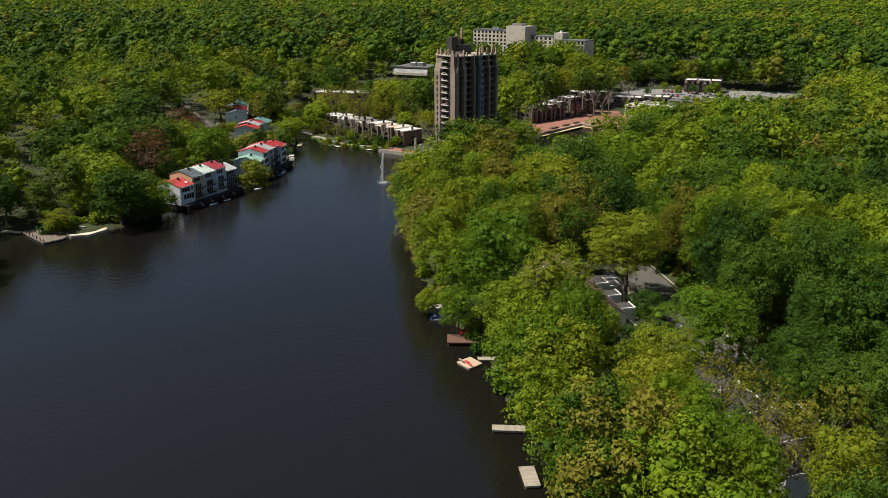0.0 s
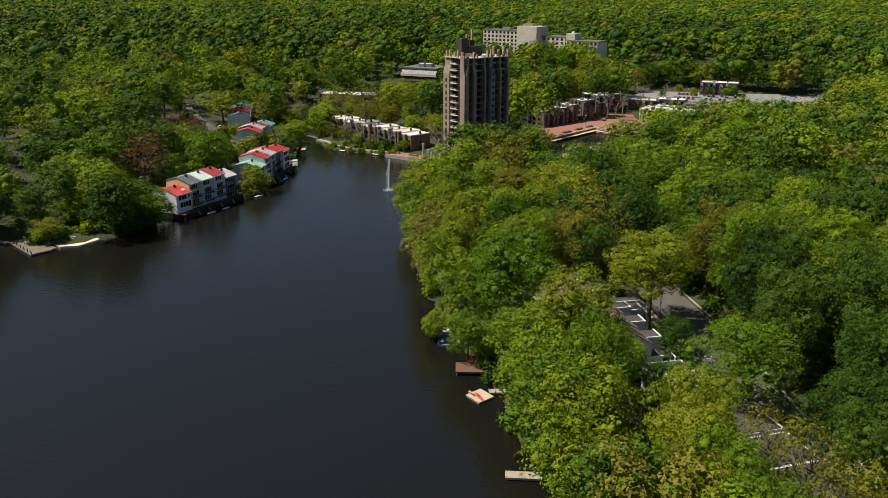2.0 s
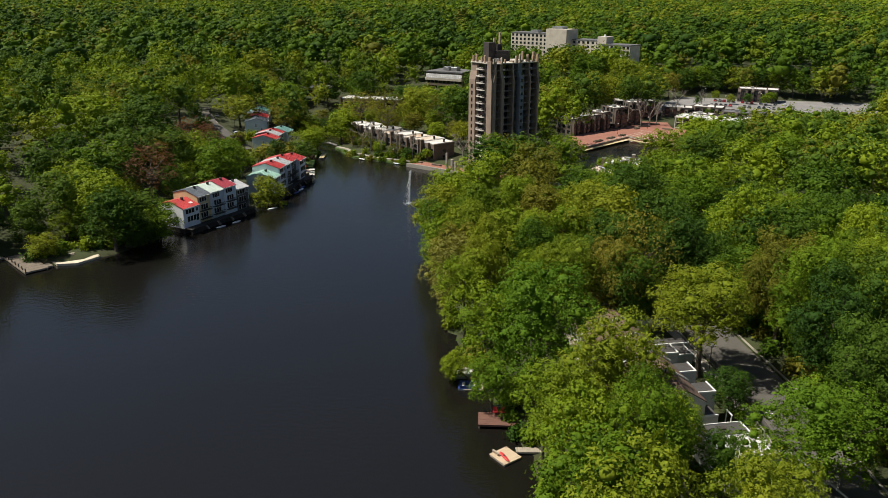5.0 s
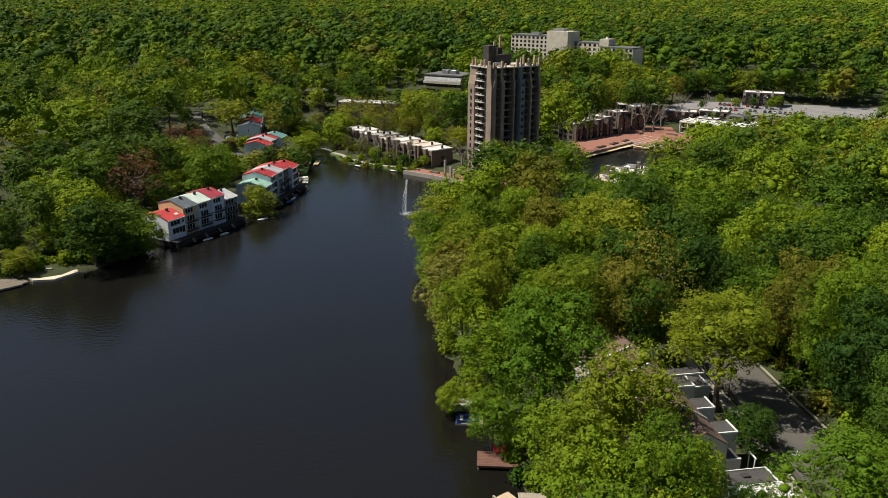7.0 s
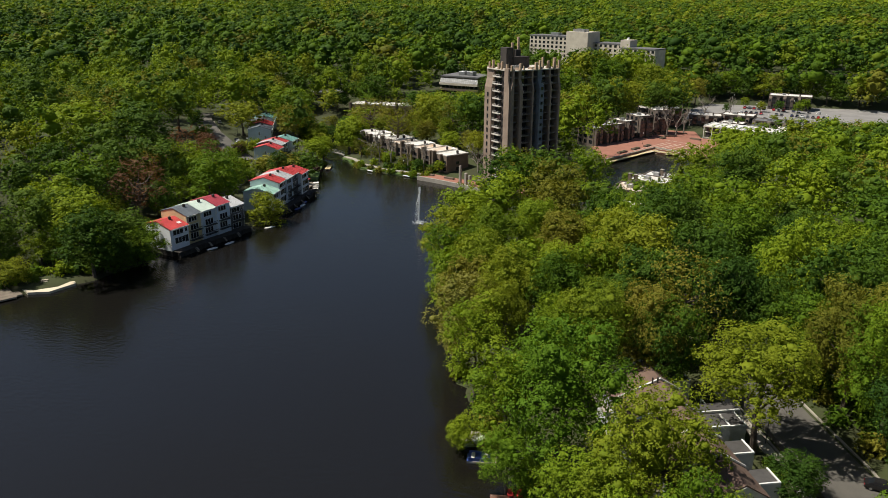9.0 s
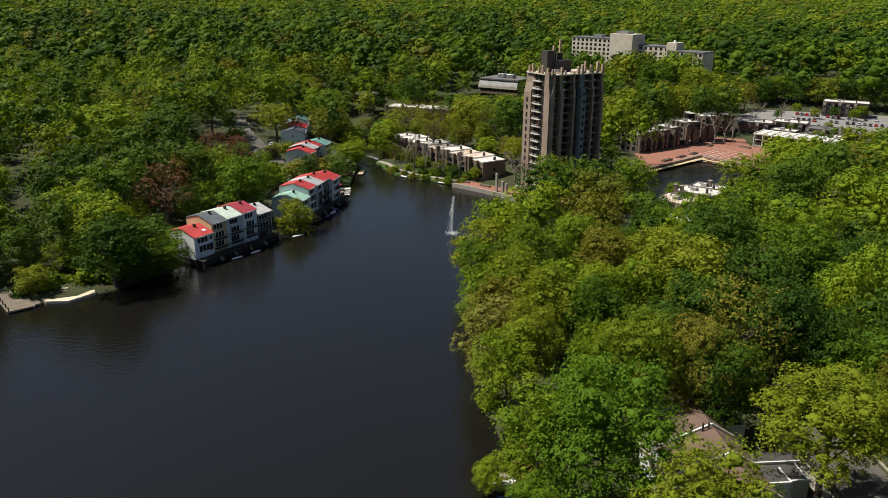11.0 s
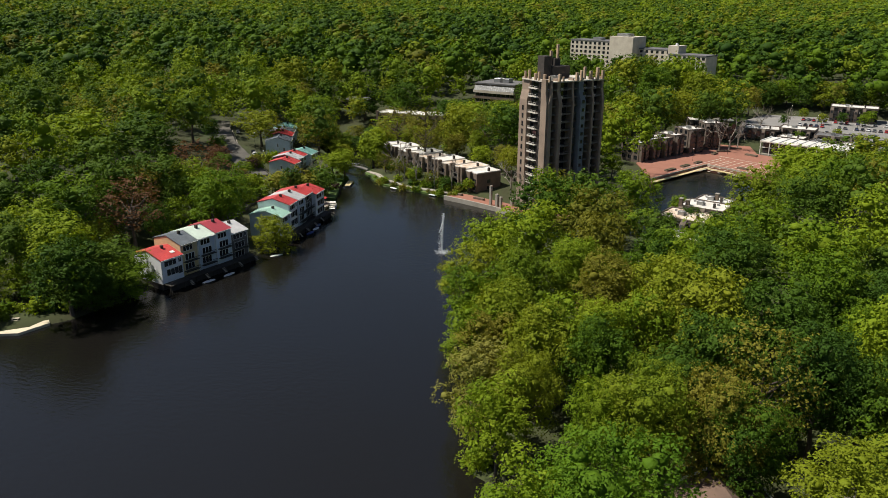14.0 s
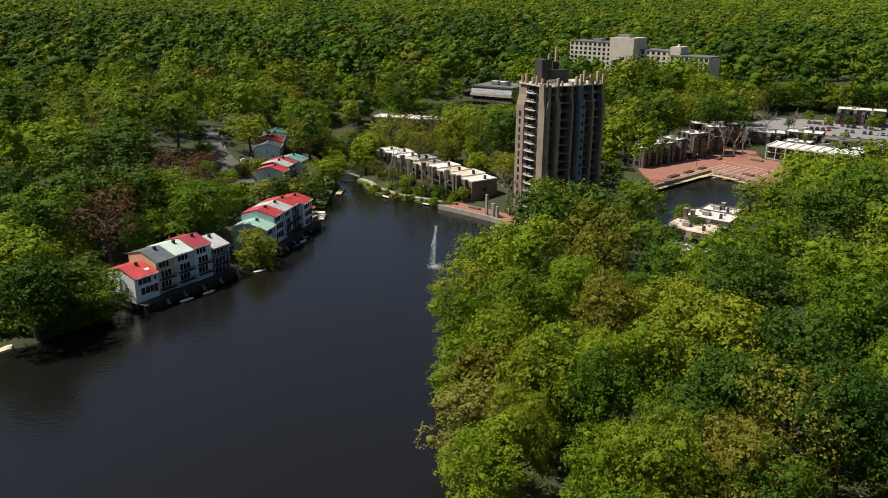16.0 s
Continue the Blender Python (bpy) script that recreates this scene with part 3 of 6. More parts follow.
SLATE_GLASS = material("grey_sloped_glazing", (0.22, 0.22, 0.22), (0.15, 0.15, 0.15), 0.35, 2.0, 2.0)


def office():
    clear(-83, 508, -14, 18, 15)
    t = thing("office_building", pose(-96, 500, 9, 0, 0, -14), "brown office block with long window bands and sloped glazing", "office building")
    part("wall", cube(0, 2, -3, 27, 24, 15.4), BROWN_BRICK, t)
    part("roof", cube(-0.3, 1.7, 15.4, 27.3, 24.3, 16.2), GREY_ROOF, t)
    for i, z in enumerate((1.5, 5.0, 8.5)):
        part("band", cube(-0.4, 0.6 - 0.5 * (i > 1), z + 1.9, 27.4, 2.1, z + 3.3), PALE_STONE if i == 2 else BROWN_BRICK, t)
        for k in range(9):
            window(t, 1.5 + k * 3, 2.0, z, 2.5, 1.75, 0, DARK)
    g = bmesh.new()
    profile(g, [(0.4, 11.9), (2.0, 14.6), (2.0, 11.9)], 0, 27)
    part("skylight", g, SLATE_GLASS, t)
    for k in range(19):
        part("glazing_bar", cube(k * 1.5 - 0.05, -0.05, 0, k * 1.5 + 0.05, 0.05, 3.1), METAL, t, at=pose(0, 0.36, 11.92, -30))
    for x in (9, 15):
        part("roof_plant", cube(x, 9, 16.2, x + 4.5, 14, 18.6, 0.1), METAL, t)
    return t


office()


# ---- brick row on the far shore ----
RUST_ROOF = material("rust_stained_roof", (0.74, 0.70, 0.64), (0.42, 0.24, 0.11), 0.75, 4.0, 0.8, spread=0.5)


def brick_unit(x, y, z, rz, w, d, h, roof, group, label="brown brick row house with a white flat roof by the water"):
    u = thing("row_house", pose(x, y, z, 0, 0, rz), label, "row house", group)
    part("wall", cube(0, 0, -2, w - 0.05, d, h), BROWN_BRICK, u)
    part("roof", cube(0.15, 0.15, h, w - 0.2, d - 0.15, h + 0.08), roof, u)
    rim = bmesh.new()
    for a in ((0, 0, w - 0.05, 0.16), (0, d - 0.16, w - 0.05, d), (0, 0.16, 0.16, d - 0.16), (w - 0.21, 0.16, w - 0.05, d - 0.16)):
        box(rim, a[0], a[1], h, a[2], a[3], h + 0.4)
    part("parapet", rim, WHITE_ROOF, u)
    part("pier", cube(-0.25, -1.5, -2, 0.95, 0.4, h + 1.3, 0.04), BROWN_BRICK, u)
    part("pier", cube(w * 0.56, -1.2, -2, w * 0.56 + 0.9, 0.2, h + 0.5, 0.04), BROWN_BRICK, u)
    for i in range(int(h // 2.6)):
        zz = i * 2.55 + 0.4
        window(u, w * 0.34, 0, zz, w * 0.36, 1.9, 0, DARK)
        window(u, w * 0.83, 0, zz, w * 0.22, 1.9, 0, DARK)
        b = bmesh.new()
        box(b, 1.0, -1.2, zz - 0.25, w * 0.55, 0, zz - 0.1)
        box(b, 1.0, -1.2, zz - 0.1, w * 0.55, -1.1, zz + 0.65)
        part("balcony", b, DARK_WALL, u)
        window(u, w - 0.05, d * 0.5, zz, 1.6, 1.3, 90, DARK)
    part("chimney", cube(w * 0.7, d * 0.6, h, w * 0.7 + 0.8, d * 0.6 + 0.8, h + 1.5, 0.04), DARK_WALL, u)
    return u


clear(-72, 352, -37, 46, 13)
for i in range(9):
    f = i * 8.9
    back = (0, 1.2, 0.3, 1.6, 0.2, 1.2, 0.5, 0.8, 0.0)[i]
    a = radians(-37.5)
    brick_unit(-107 + f * math.cos(a) - back * math.sin(a), 377 + f * math.sin(a) + back * math.cos(a), 2.0, -37.5, 8.9, 12 + 0.4 * (i % 2),
               (6.4, 6.8, 6.6, 7.0, 6.7, 7.1, 6.9, 7.2, 7.0)[i], RUST_ROOF if i in (4, 6, 7) else WHITE_ROOF, "brick row by the water")
clear(-114, 446, 0, 23, 9)
for i in range(4):
    brick_unit(-134 + i * 9.5, 440 + 1.5 * (i % 2), 6, -2, 9.5, 12, 7.0, WHITE_ROOF, "brick row among the trees", "brown brick house with a white roof among trees")
clear(-165, 480, 5, 16, 8)
brick_unit(-178, 474, 8, 4, 22, 12, 6.5, GREY_ROOF, "brick row among the trees", "low brown building with a grey roof among trees")

# ---- lakeside terraces ----
RED = material("red_metal_roof", (0.60, 0.075, 0.070), (0.42, 0.055, 0.055), 0.45, 3.0, 1.0)
DEEP_RED = material("dark_red_metal_roof", (0.42, 0.055, 0.075), (0.30, 0.045, 0.06), 0.5, 3.0, 1.0)
MINT = material("mint_metal_roof", (0.62, 0.72, 0.63), (0.52, 0.60, 0.53), 0.45, 3.0, 1.0)
SEAFOAM = material("seafoam_metal_roof", (0.40, 0.62, 0.52), (0.33, 0.52, 0.44), 0.45, 3.0, 1.0)
TEAL = material("teal_metal_roof", (0.22, 0.42, 0.38), (0.17, 0.33, 0.30), 0.5, 3.0, 1.0)
SLATE = material("slate_grey_metal_roof", (0.15, 0.17, 0.19), (0.10, 0.115, 0.13), 0.5, 3.0, 1.0)
SILVER = material("light_grey_metal_roof", (0.56, 0.56, 0.56), (0.44, 0.44, 0.45), 0.5, 3.0, 1.0)
WALL_PALE = material("pale_grey_siding", (0.84, 0.85, 0.88), (0.74, 0.75, 0.78), 0.8, 2.0, 3.0)
WALL_TAN = material("tan_siding", (0.66, 0.54, 0.30), (0.56, 0.45, 0.26), 0.8, 2.0, 3.0)
WALL_BLUE = material("pale_blue_siding", (0.70, 0.78, 0.86), (0.61, 0.69, 0.77), 0.8, 2.0, 3.0)
WALL_DARK = material("dark_grey_siding", (0.14, 0.13, 0.125), (0.095, 0.09, 0.088), 0.8, 2.0, 3.0)
WALL_GREY = material("grey_siding", (0.58, 0.65, 0.72), (0.49, 0.55, 0.61), 0.8, 2.0, 3.0)


def lake_house(x, y, z, rz, w, d, h, roof, wall, label, deck=True, skylight=False, ridge=5.6, rise=1.7):
    """A terraced house: eaves over the lake front, a low ridge, a lower back slope."""
    u = thing("townhouse", pose(x, y, z, 0, 0, rz), label, "townhouse", "lakeside terraces")
    bm = bmesh.new()
    profile(bm, [(0, -1.5), (0, h - 0.12), (ridge, h + rise - 0.12), (d, h + 0.2 - 0.12), (d, -1.5)], 0.02, w - 0.02)
    part("wall", bm, wall, u)
    r = bmesh.new()
    profile(r, [(-0.45, h - 0.14), (-0.45, h + 0.06), (ridge, h + rise + 0.2), (d + 0.3, h + 0.36), (d + 0.3, h + 0.18), (ridge, h + rise)], -0.12, w + 0.1)
    main = part("roof", r, roof, u)
    seam = bmesh.new()
    run = math.hypot(ridge + 0.4, rise)
    box(seam, -0.02, 0, 0, 0.02, run, 0.06)
    seam_mesh = mesh_of("seam", seam, roof)
    tilt = math.degrees(math.atan2(rise + 0.14, ridge + 0.45))
    for k in range(int(w / 0.6) + 1):
        part("seam", seam_mesh, None, main, at=pose(0.05 + k * 0.6, -0.45, h + 0.06, tilt))
    part("chimney", cube(w * 0.55, ridge - 1.4, h + rise - 0.8, w * 0.55 + 0.7, ridge - 0.6, h + rise + 0.75, 0.08), DARK_WALL, u)
    if skylight:
        part("skylight", cube(-0.6, -0.5, 0, 0.6, 0.5, 0.12), WHITE, u, at=pose(w * 0.75, 1.8, h + 0.75, tilt))
    # storeys hang from the eaves: wide three-light windows, balconies on every house but the pale ones
    storeys = 2 if h < 7.6 else 3
    for i in range(storeys):
        zz = h - 2.15 - i * 2.75
        shift = (0.42, 0.5, 0.46)[i]
        window(u, w * shift, 0, zz, w * 0.56, 1.6 if i == 0 else 1.95, 0, WHITE)
        if i == 0 and w > 6.2:
            window(u, w * 0.86, 0, zz + 0.2, w * 0.14, 1.3, 0, WHITE)
        if i and wall is WALL_PALE:
            window(u, w * 0.86, 0, zz - 0.2, w * 0.17, 2.1, 0, DARK)
        if i and wall is not WALL_PALE:
            b = bmesh.new()
            box(b, w * 0.1, -1.3, zz - 0.25, w * 0.9, 0, zz - 0.13)
            box(b, w * 0.1, -1.3, zz + 0.72, w * 0.9, -1.23, zz + 0.82)
            for k in range(15):
                box(b, w * 0.1 + k * w * 0.0565, -1.28, zz - 0.13, w * 0.1 + k * w * 0.0565 + 0.06, -1.24, zz + 0.72)
            part("balcony", b, DARK, u)
    part("gutter", cube(-0.1, -0.62, h - 0.16, w + 0.08, -0.46, h - 0.02), WHITE, u)
    part("corner_board", cube(0.0, -0.05, -1.4, 0.16, 0.0, h - 0.2), WHITE, u)
    part("corner_board", cube(w - 0.16, -0.05, -1.4, w, 0.0, h - 0.2), WHITE, u)
    window(u, 0.02, ridge, h - 2.6, 0.8, 1.7, -90, WHITE)
    window(u, 0.02, ridge - 2.8, h - 4.6, 0.8, 1.7, -90, WHITE)
    part("foundation", cube(-0.06, -0.08, -1.7, w + 0.06, d + 0.05, 0.62), DARK_WALL, u)
    if deck:
        t = bmesh.new()
        box(t, 0.1, -3.2, 0.65, w - 0.1, -0.06, 0.8)
        box(t, 0.15, -2.6, -1.6, w - 0.15, -2.45, 0.65)
        for k in range(4):
            box(t, 0.3 + k * (w - 0.8) / 3, -3.1, -2.2, 0.5 + k * (w - 0.8) / 3, -2.9, 0.65)
        box(t, 0.1, -3.2, 1.62, w - 0.1, -3.12, 1.72)
        for k in range(18):
            box(t, 0.15 + k * (w - 0.35) / 17, -3.19, 0.8, 0.21 + k * (w - 0.35) / 17, -3.14, 1.62)
        part("deck", t, DARK_WALL, u)
        s = bmesh.new()
        for k in range(4):
            box(s, w - 0.95, -3.5 - 0.3 * k, 0.45 - 0.3 * k, w - 0.15, -3.2 - 0.3 * k, 0.6 - 0.3 * k)
        part("steps", s, WOOD_GREY, u)
    return u


def terrace(x, y, z, rz, units):
    a, f = radians(rz), 0.0
    for w, h, roof, wall, label, step, sky_light in units:
        lake_house(x + f * math.cos(a) - step * math.sin(a), y + f * math.sin(a) + step * math.cos(a), z, rz, w, 11.0, h, roof, wall, label, skylight=sky_light)
        f += w


clear(-99, 218, 76, 20, 12)
terrace(-94.3, 203.4, 1.0, 76, (
    (7.0, 7.4, RED, WALL_PALE, "pale grey townhouse with a bright red metal roof", 0.0, True),
    (5.8, 9.8, SLATE, WALL_TAN, "tan townhouse with a slate-grey seamed metal roof", 0.5, False),
    (6.0, 10.0, MINT, WALL_GREY, "grey-blue townhouse with a pale mint metal roof", 0.3, False),
    (5.8, 10.4, DEEP_RED, WALL_BLUE, "light blue townhouse with a dark red roof", 0.0, False),
    (6.6, 8.4, SILVER, WALL_DARK, "dark grey townhouse with a light grey roof", 0.4, False)))
clear(-95, 267, 95, 20, 13)
terrace(-85.4, 250.5, 1.0, 95, (
    (6.6, 7.4, SEAFOAM, WALL_GREY, "grey townhouse with a pale green metal roof", 0.0, False),
    (6.4, 9.8, RED, WALL_PALE, "pale grey townhouse with a red gabled roof", 0.3, False),
    (6.2, 9.8, SILVER, WALL_GREY, "grey townhouse with a whitish metal roof", 0.0, False),
    (6.6, 9.6, RED, WALL_DARK, "dark grey townhouse with a bright red roof", 0.5, False),
    (7.6, 8.8, RED, WALL_PALE, "pale corner townhouse with a bright red roof", -0.8, False)))
clear(-123, 330, 96, 17, 11)
terrace(-116.5, 314.5, 3.0, 96, (
    (6.5, 7.4, RED, WALL_GREY, "grey townhouse with a red roof behind garden trees", 0.0, False),
    (6.0, 8.0, SILVER, WALL_DARK, "dark townhouse with a light grey metal roof", 1.2, False),
    (6.0, 7.8, RED, WALL_GREY, "grey townhouse with a red metal roof", 2.0, False),
    (8.0, 7.6, TEAL, WALL_PALE, "pale townhouse with a light teal metal roof", 0.5, False)))
clear(-152, 372, 113, 24, 12)
terrace(-139, 351, 4.5, 113, (
    (10.0, 7.4, SLATE, WALL_GREY, "grey townhouse with a slate-grey roof among trees", 0.0, False),
    (10.0, 8.0, RED, WALL_DARK, "dark townhouse with a bright red roof among trees", 0.4, False),
    (9.0, 8.0, SLATE, WALL_GREY, "grey townhouse with a dark roof among trees", 0.8, False),
    (11.0, 8.2, TEAL, WALL_GREY, "grey townhouse with a teal metal roof among trees", 0.4, False)))

# ---- roads, paths and paving ----
def ribbon(name, points, width, lift, mat, label, category, kind="structure", thick=0.25):
    """A strip of paving that follows the ground along a line of (x, y), with real thickness."""
    pts = []
    for (ax, ay), (bx, by) in zip(points, points[1:]):
        n = max(1, int(math.hypot(bx - ax, by - ay) / 3))
        pts += [(ax + (bx - ax) * i / n, ay + (by - ay) * i / n) for i in range(n)]
    pts.append(points[-1])
    bm = bmesh.new()
    rows = []
    for i, (x, y) in enumerate(pts):
        a, b = pts[max(0, i - 1)], pts[min(len(pts) - 1, i + 1)]
        dx, dy = b[0] - a[0], b[1] - a[1]
        k = math.hypot(dx, dy)
        nx, ny = -dy / k * width / 2, dx / k * width / 2
        z = max(ground_z(x + nx, y + ny), ground_z(x - nx, y - ny), ground_z(x, y)) + lift
        rows.append([bm.verts.new(p) for p in ((x + nx, y + ny, z - thick), (x + nx, y + ny, z), (x - nx, y - ny, z), (x - nx, y - ny, z - thick))])
    for a, b in zip(rows, rows[1:]):
        for k in range(3):
            bm.faces.new((a[k], a[k + 1], b[k + 1], b[k]))
    bm.faces.new(rows[0][::-1])
    bm.faces.new(rows[-1])
    bmesh.ops.recalc_face_normals(bm, faces=bm.faces)
    return tagged(new(name, mesh_of(name, bm, mat)), label, category, kind=kind)


STREET = [(64, 156), (69, 143), (74, 130), (77.5, 117), (82, 100), (88, 85), (96, 70), (106, 52), (114, 40)]
lane = ribbon("road", STREET, 9.5, 0.05, ASPHALT, "grey asphalt lane behind the terrace", "road", thick=1.0)
ribbon("kerb", [(x - 5.1, y - 2.0) for x, y in STREET], 0.35, 0.2, CONCRETE, "pale concrete kerb along the lane", "kerb", thick=0.8)
ribbon("pavement", [(x - 6.3, y - 2.4) for x, y in STREET[:5]], 1.7, 0.17, CONCRETE, "pale concrete footpath beside the lane", "pavement", thick=0.7)
ribbon("kerb", [(x + 5.1, y + 2.0) for x, y in STREET], 0.35, 0.2, CONCRETE, "pale concrete kerb along the lane", "kerb", thick=0.8)
for i in range(len(STREET) - 1):
    (ax, ay), (bx, by) = STREET[i], STREET[i + 1]
    clear((ax + bx) / 2, (ay + by) / 2, math.degrees(math.atan2(by - ay, bx - ax)), math.hypot(bx - ax, by - ay) / 2 + 1, 6)
ribbon("road", [(-132, 312), (-150, 328), (-170, 346), (-190, 372), (-204, 396)], 9, 0.05, ASPHALT, "grey asphalt parking lane among the trees", "road", thick=1.0)
ribbon("kerb", [(-128, 317), (-146.5, 332.5), (-166, 350), (-185.5, 375)], 0.35, 0.2, CONCRETE, "pale concrete kerb along the parking lane", "kerb", thick=0.8)
ribbon("road", [(-104, 226), (-108, 240), (-112, 258), (-118, 285)], 6, 0.05, ASPHALT, "dark asphalt lane behind the lakeside houses", "road", thick=1.0)
ribbon("path", [(-110, 351), (-101, 352), (-94, 347), (-86, 338), (-76, 331.5), (-66, 329), (-54, 326)], 2.2, 0.12, CONCRETE, "pale curving lakeside footpath", "path", thick=0.4)
ribbon("path", [(-128, 308), (-122, 300), (-118, 290)], 1.6, 0.06, CONCRETE, "pale garden footpath between the terraces", "path", thick=0.4)

def lane_z(x, y):
    """Height of the lane's surface: between the two nearest of its cross rows."""
    tops = [v.co for v in lane.data.vertices if v.index % 4 in (1, 2)]
    rows = [(tops[i] + tops[i + 1]) / 2 for i in range(0, len(tops), 2)]
    near = sorted(rows, key=lambda c: (c.x - x) ** 2 + (c.y - y) ** 2)[:2]
    d = [math.hypot(c.x - x, c.y - y) for c in near]
    return (near[0].z * d[1] + near[1].z * d[0]) / (d[0] + d[1])


# a pale chalk game drawn on the lane
game = thing("hopscotch", Matrix(), "white hopscotch squares painted on the asphalt lane", "road marking")
chalk = bmesh.new()
for x0, y0, x1, y1 in ((0, 0, 0.75, 0.13), (0, 0.67, 0.75, 0.8), (0, 0.13, 0.13, 0.67), (0.62, 0.13, 0.75, 0.67)):
    box(chalk, x0, y0, 0, x1, y1, 0.012)
chalk = mesh_of("square", chalk, WHITE)
for i, k in enumerate((1, 2, 1, 2, 1, 1)):
    for j in range(k):
        part("square", chalk, None, game, at=pose((j - k / 2) * 0.75, i * 0.8, 0))
game.matrix_basis = pose(73.3, 119.6, lane_z(73.2, 122) + 0.004, 0, 0, 4)


# ---- cars ----
PAINTS = {"white": material("white_car_paint", (0.75, 0.75, 0.75), (0.68, 0.68, 0.68), 0.25), "black": material("black_car_paint", (0.02, 0.02, 0.022), (0.015, 0.015, 0.016), 0.25),
          "silver": material("silver_car_paint", (0.48, 0.50, 0.51), (0.42, 0.43, 0.44), 0.3, metal=0.4), "red": material("red_car_paint", (0.50, 0.03, 0.03), (0.42, 0.025, 0.025), 0.25),
          "blue": material("blue_car_paint", (0.06, 0.09, 0.16), (0.05, 0.07, 0.13), 0.25), "grey": material("grey_car_paint", (0.13, 0.135, 0.14), (0.11, 0.11, 0.115), 0.3)}
TYRE = material("tyre_rubber", (0.025, 0.025, 0.025), (0.018, 0.018, 0.018), 0.85)
LAMP_GLASS = material("headlight_glass", (0.7, 0.7, 0.68), (0.6, 0.6, 0.58), 0.15)
TAIL = material("tail_light", (0.35, 0.02, 0.02), (0.28, 0.02, 0.02), 0.2)
CARS = {}


def car(x, y, rz, paint, z=None):
    base = ground_z(x, y) + 0.1 if z is None else z
    if paint in CARS:
        return copy_thing(CARS[paint], pose(x, y, base, 0, 0, rz))
    c = thing("car", pose(x, y, base, 0, 0, rz), f"{paint} car parked on the asphalt", "car", "parked cars")
    b = bmesh.new()
    profile(b, [(-2.25, 0.35), (-2.3, 0.62), (-2.2, 0.85), (-1.0, 1.0), (1.7, 1.02), (2.15, 0.95), (2.25, 0.65), (2.2, 0.32)], -0.88, 0.88)
    bmesh.ops.bevel(b, geom=list(b.edges), offset=0.06, segments=2, affect="EDGES")
    part("body", b, PAINTS[paint], c)
    g = bmesh.new()
    profile(g, [(-1.25, 0.98), (-0.55, 1.46), (1.05, 1.48), (1.75, 1.0)], -0.74, 0.74)
    part("glazing", g, GLASS, c)
    r = bmesh.new()
    profile(r, [(-0.5, 1.47), (-0.4, 1.52), (0.95, 1.53), (1.05, 1.47)], -0.7, 0.7)
    part("roof_panel", r, PAINTS[paint], c)
    for sx in (-1, 1):
        for yy in (-1.4, 1.35):
            w = part("wheel", tube(bmesh.new(), (sx * 0.68, yy, 0.32), (sx * 0.90, yy, 0.32), 0.32, 0.32, 14), TYRE, c)
            part("rim", tube(bmesh.new(), (sx * 0.88, yy, 0.32), (sx * 0.915, yy, 0.32), 0.2, 0.19, 10), METAL, w)
        part("headlight", cube(sx * 0.62 - 0.18, -2.3, 0.66, sx * 0.62 + 0.18, -2.2, 0.82), LAMP_GLASS, c)
        part("tail_light", cube(sx * 0.66 - 0.16, 2.18, 0.72, sx * 0.66 + 0.16, 2.27, 0.88), TAIL, c)
    CARS[paint] = c
    return c


for x, y, rz, paint in ((98.6, 75.5, 62, "black"), (100.0, 72.5, 62, "silver"), (101.4, 69.3, 62, "blue"), (102.9, 66.1, 62, "black"),
                        (-150.5, 339.5, 40, "white"), (-153, 342.3, 40, "black"), (-105, 236, 70, "white"), (-107.5, 233, 70, "grey"), (-180, 372, 35, "grey"),
                        (-54, 372, 55, "black"), (-51, 370, 55, "black"), (-57, 374.3, 55, "blue"), (-48, 368, 55, "grey")):
    car(x, y, rz, paint)
car(79.3, 127.2, 78, "black", lane_z(78.5, 127))


# ---- terrace of white townhouses by the lane ----
BROWN_SHINGLE = material("red_brown_shingles", (0.165, 0.105, 0.078), (0.11, 0.072, 0.056), 0.9, 2.0, 5.0, bump=0.02)
TAR_ROOF = material("dark_tar_roof", (0.085, 0.08, 0.078), (0.045, 0.042, 0.04), 0.9, 1.6, 3.0, spread=0.7)
STUCCO = material("off_white_stucco", (0.60, 0.59, 0.56), (0.50, 0.49, 0.46), 0.85, 2.0, 4.0)


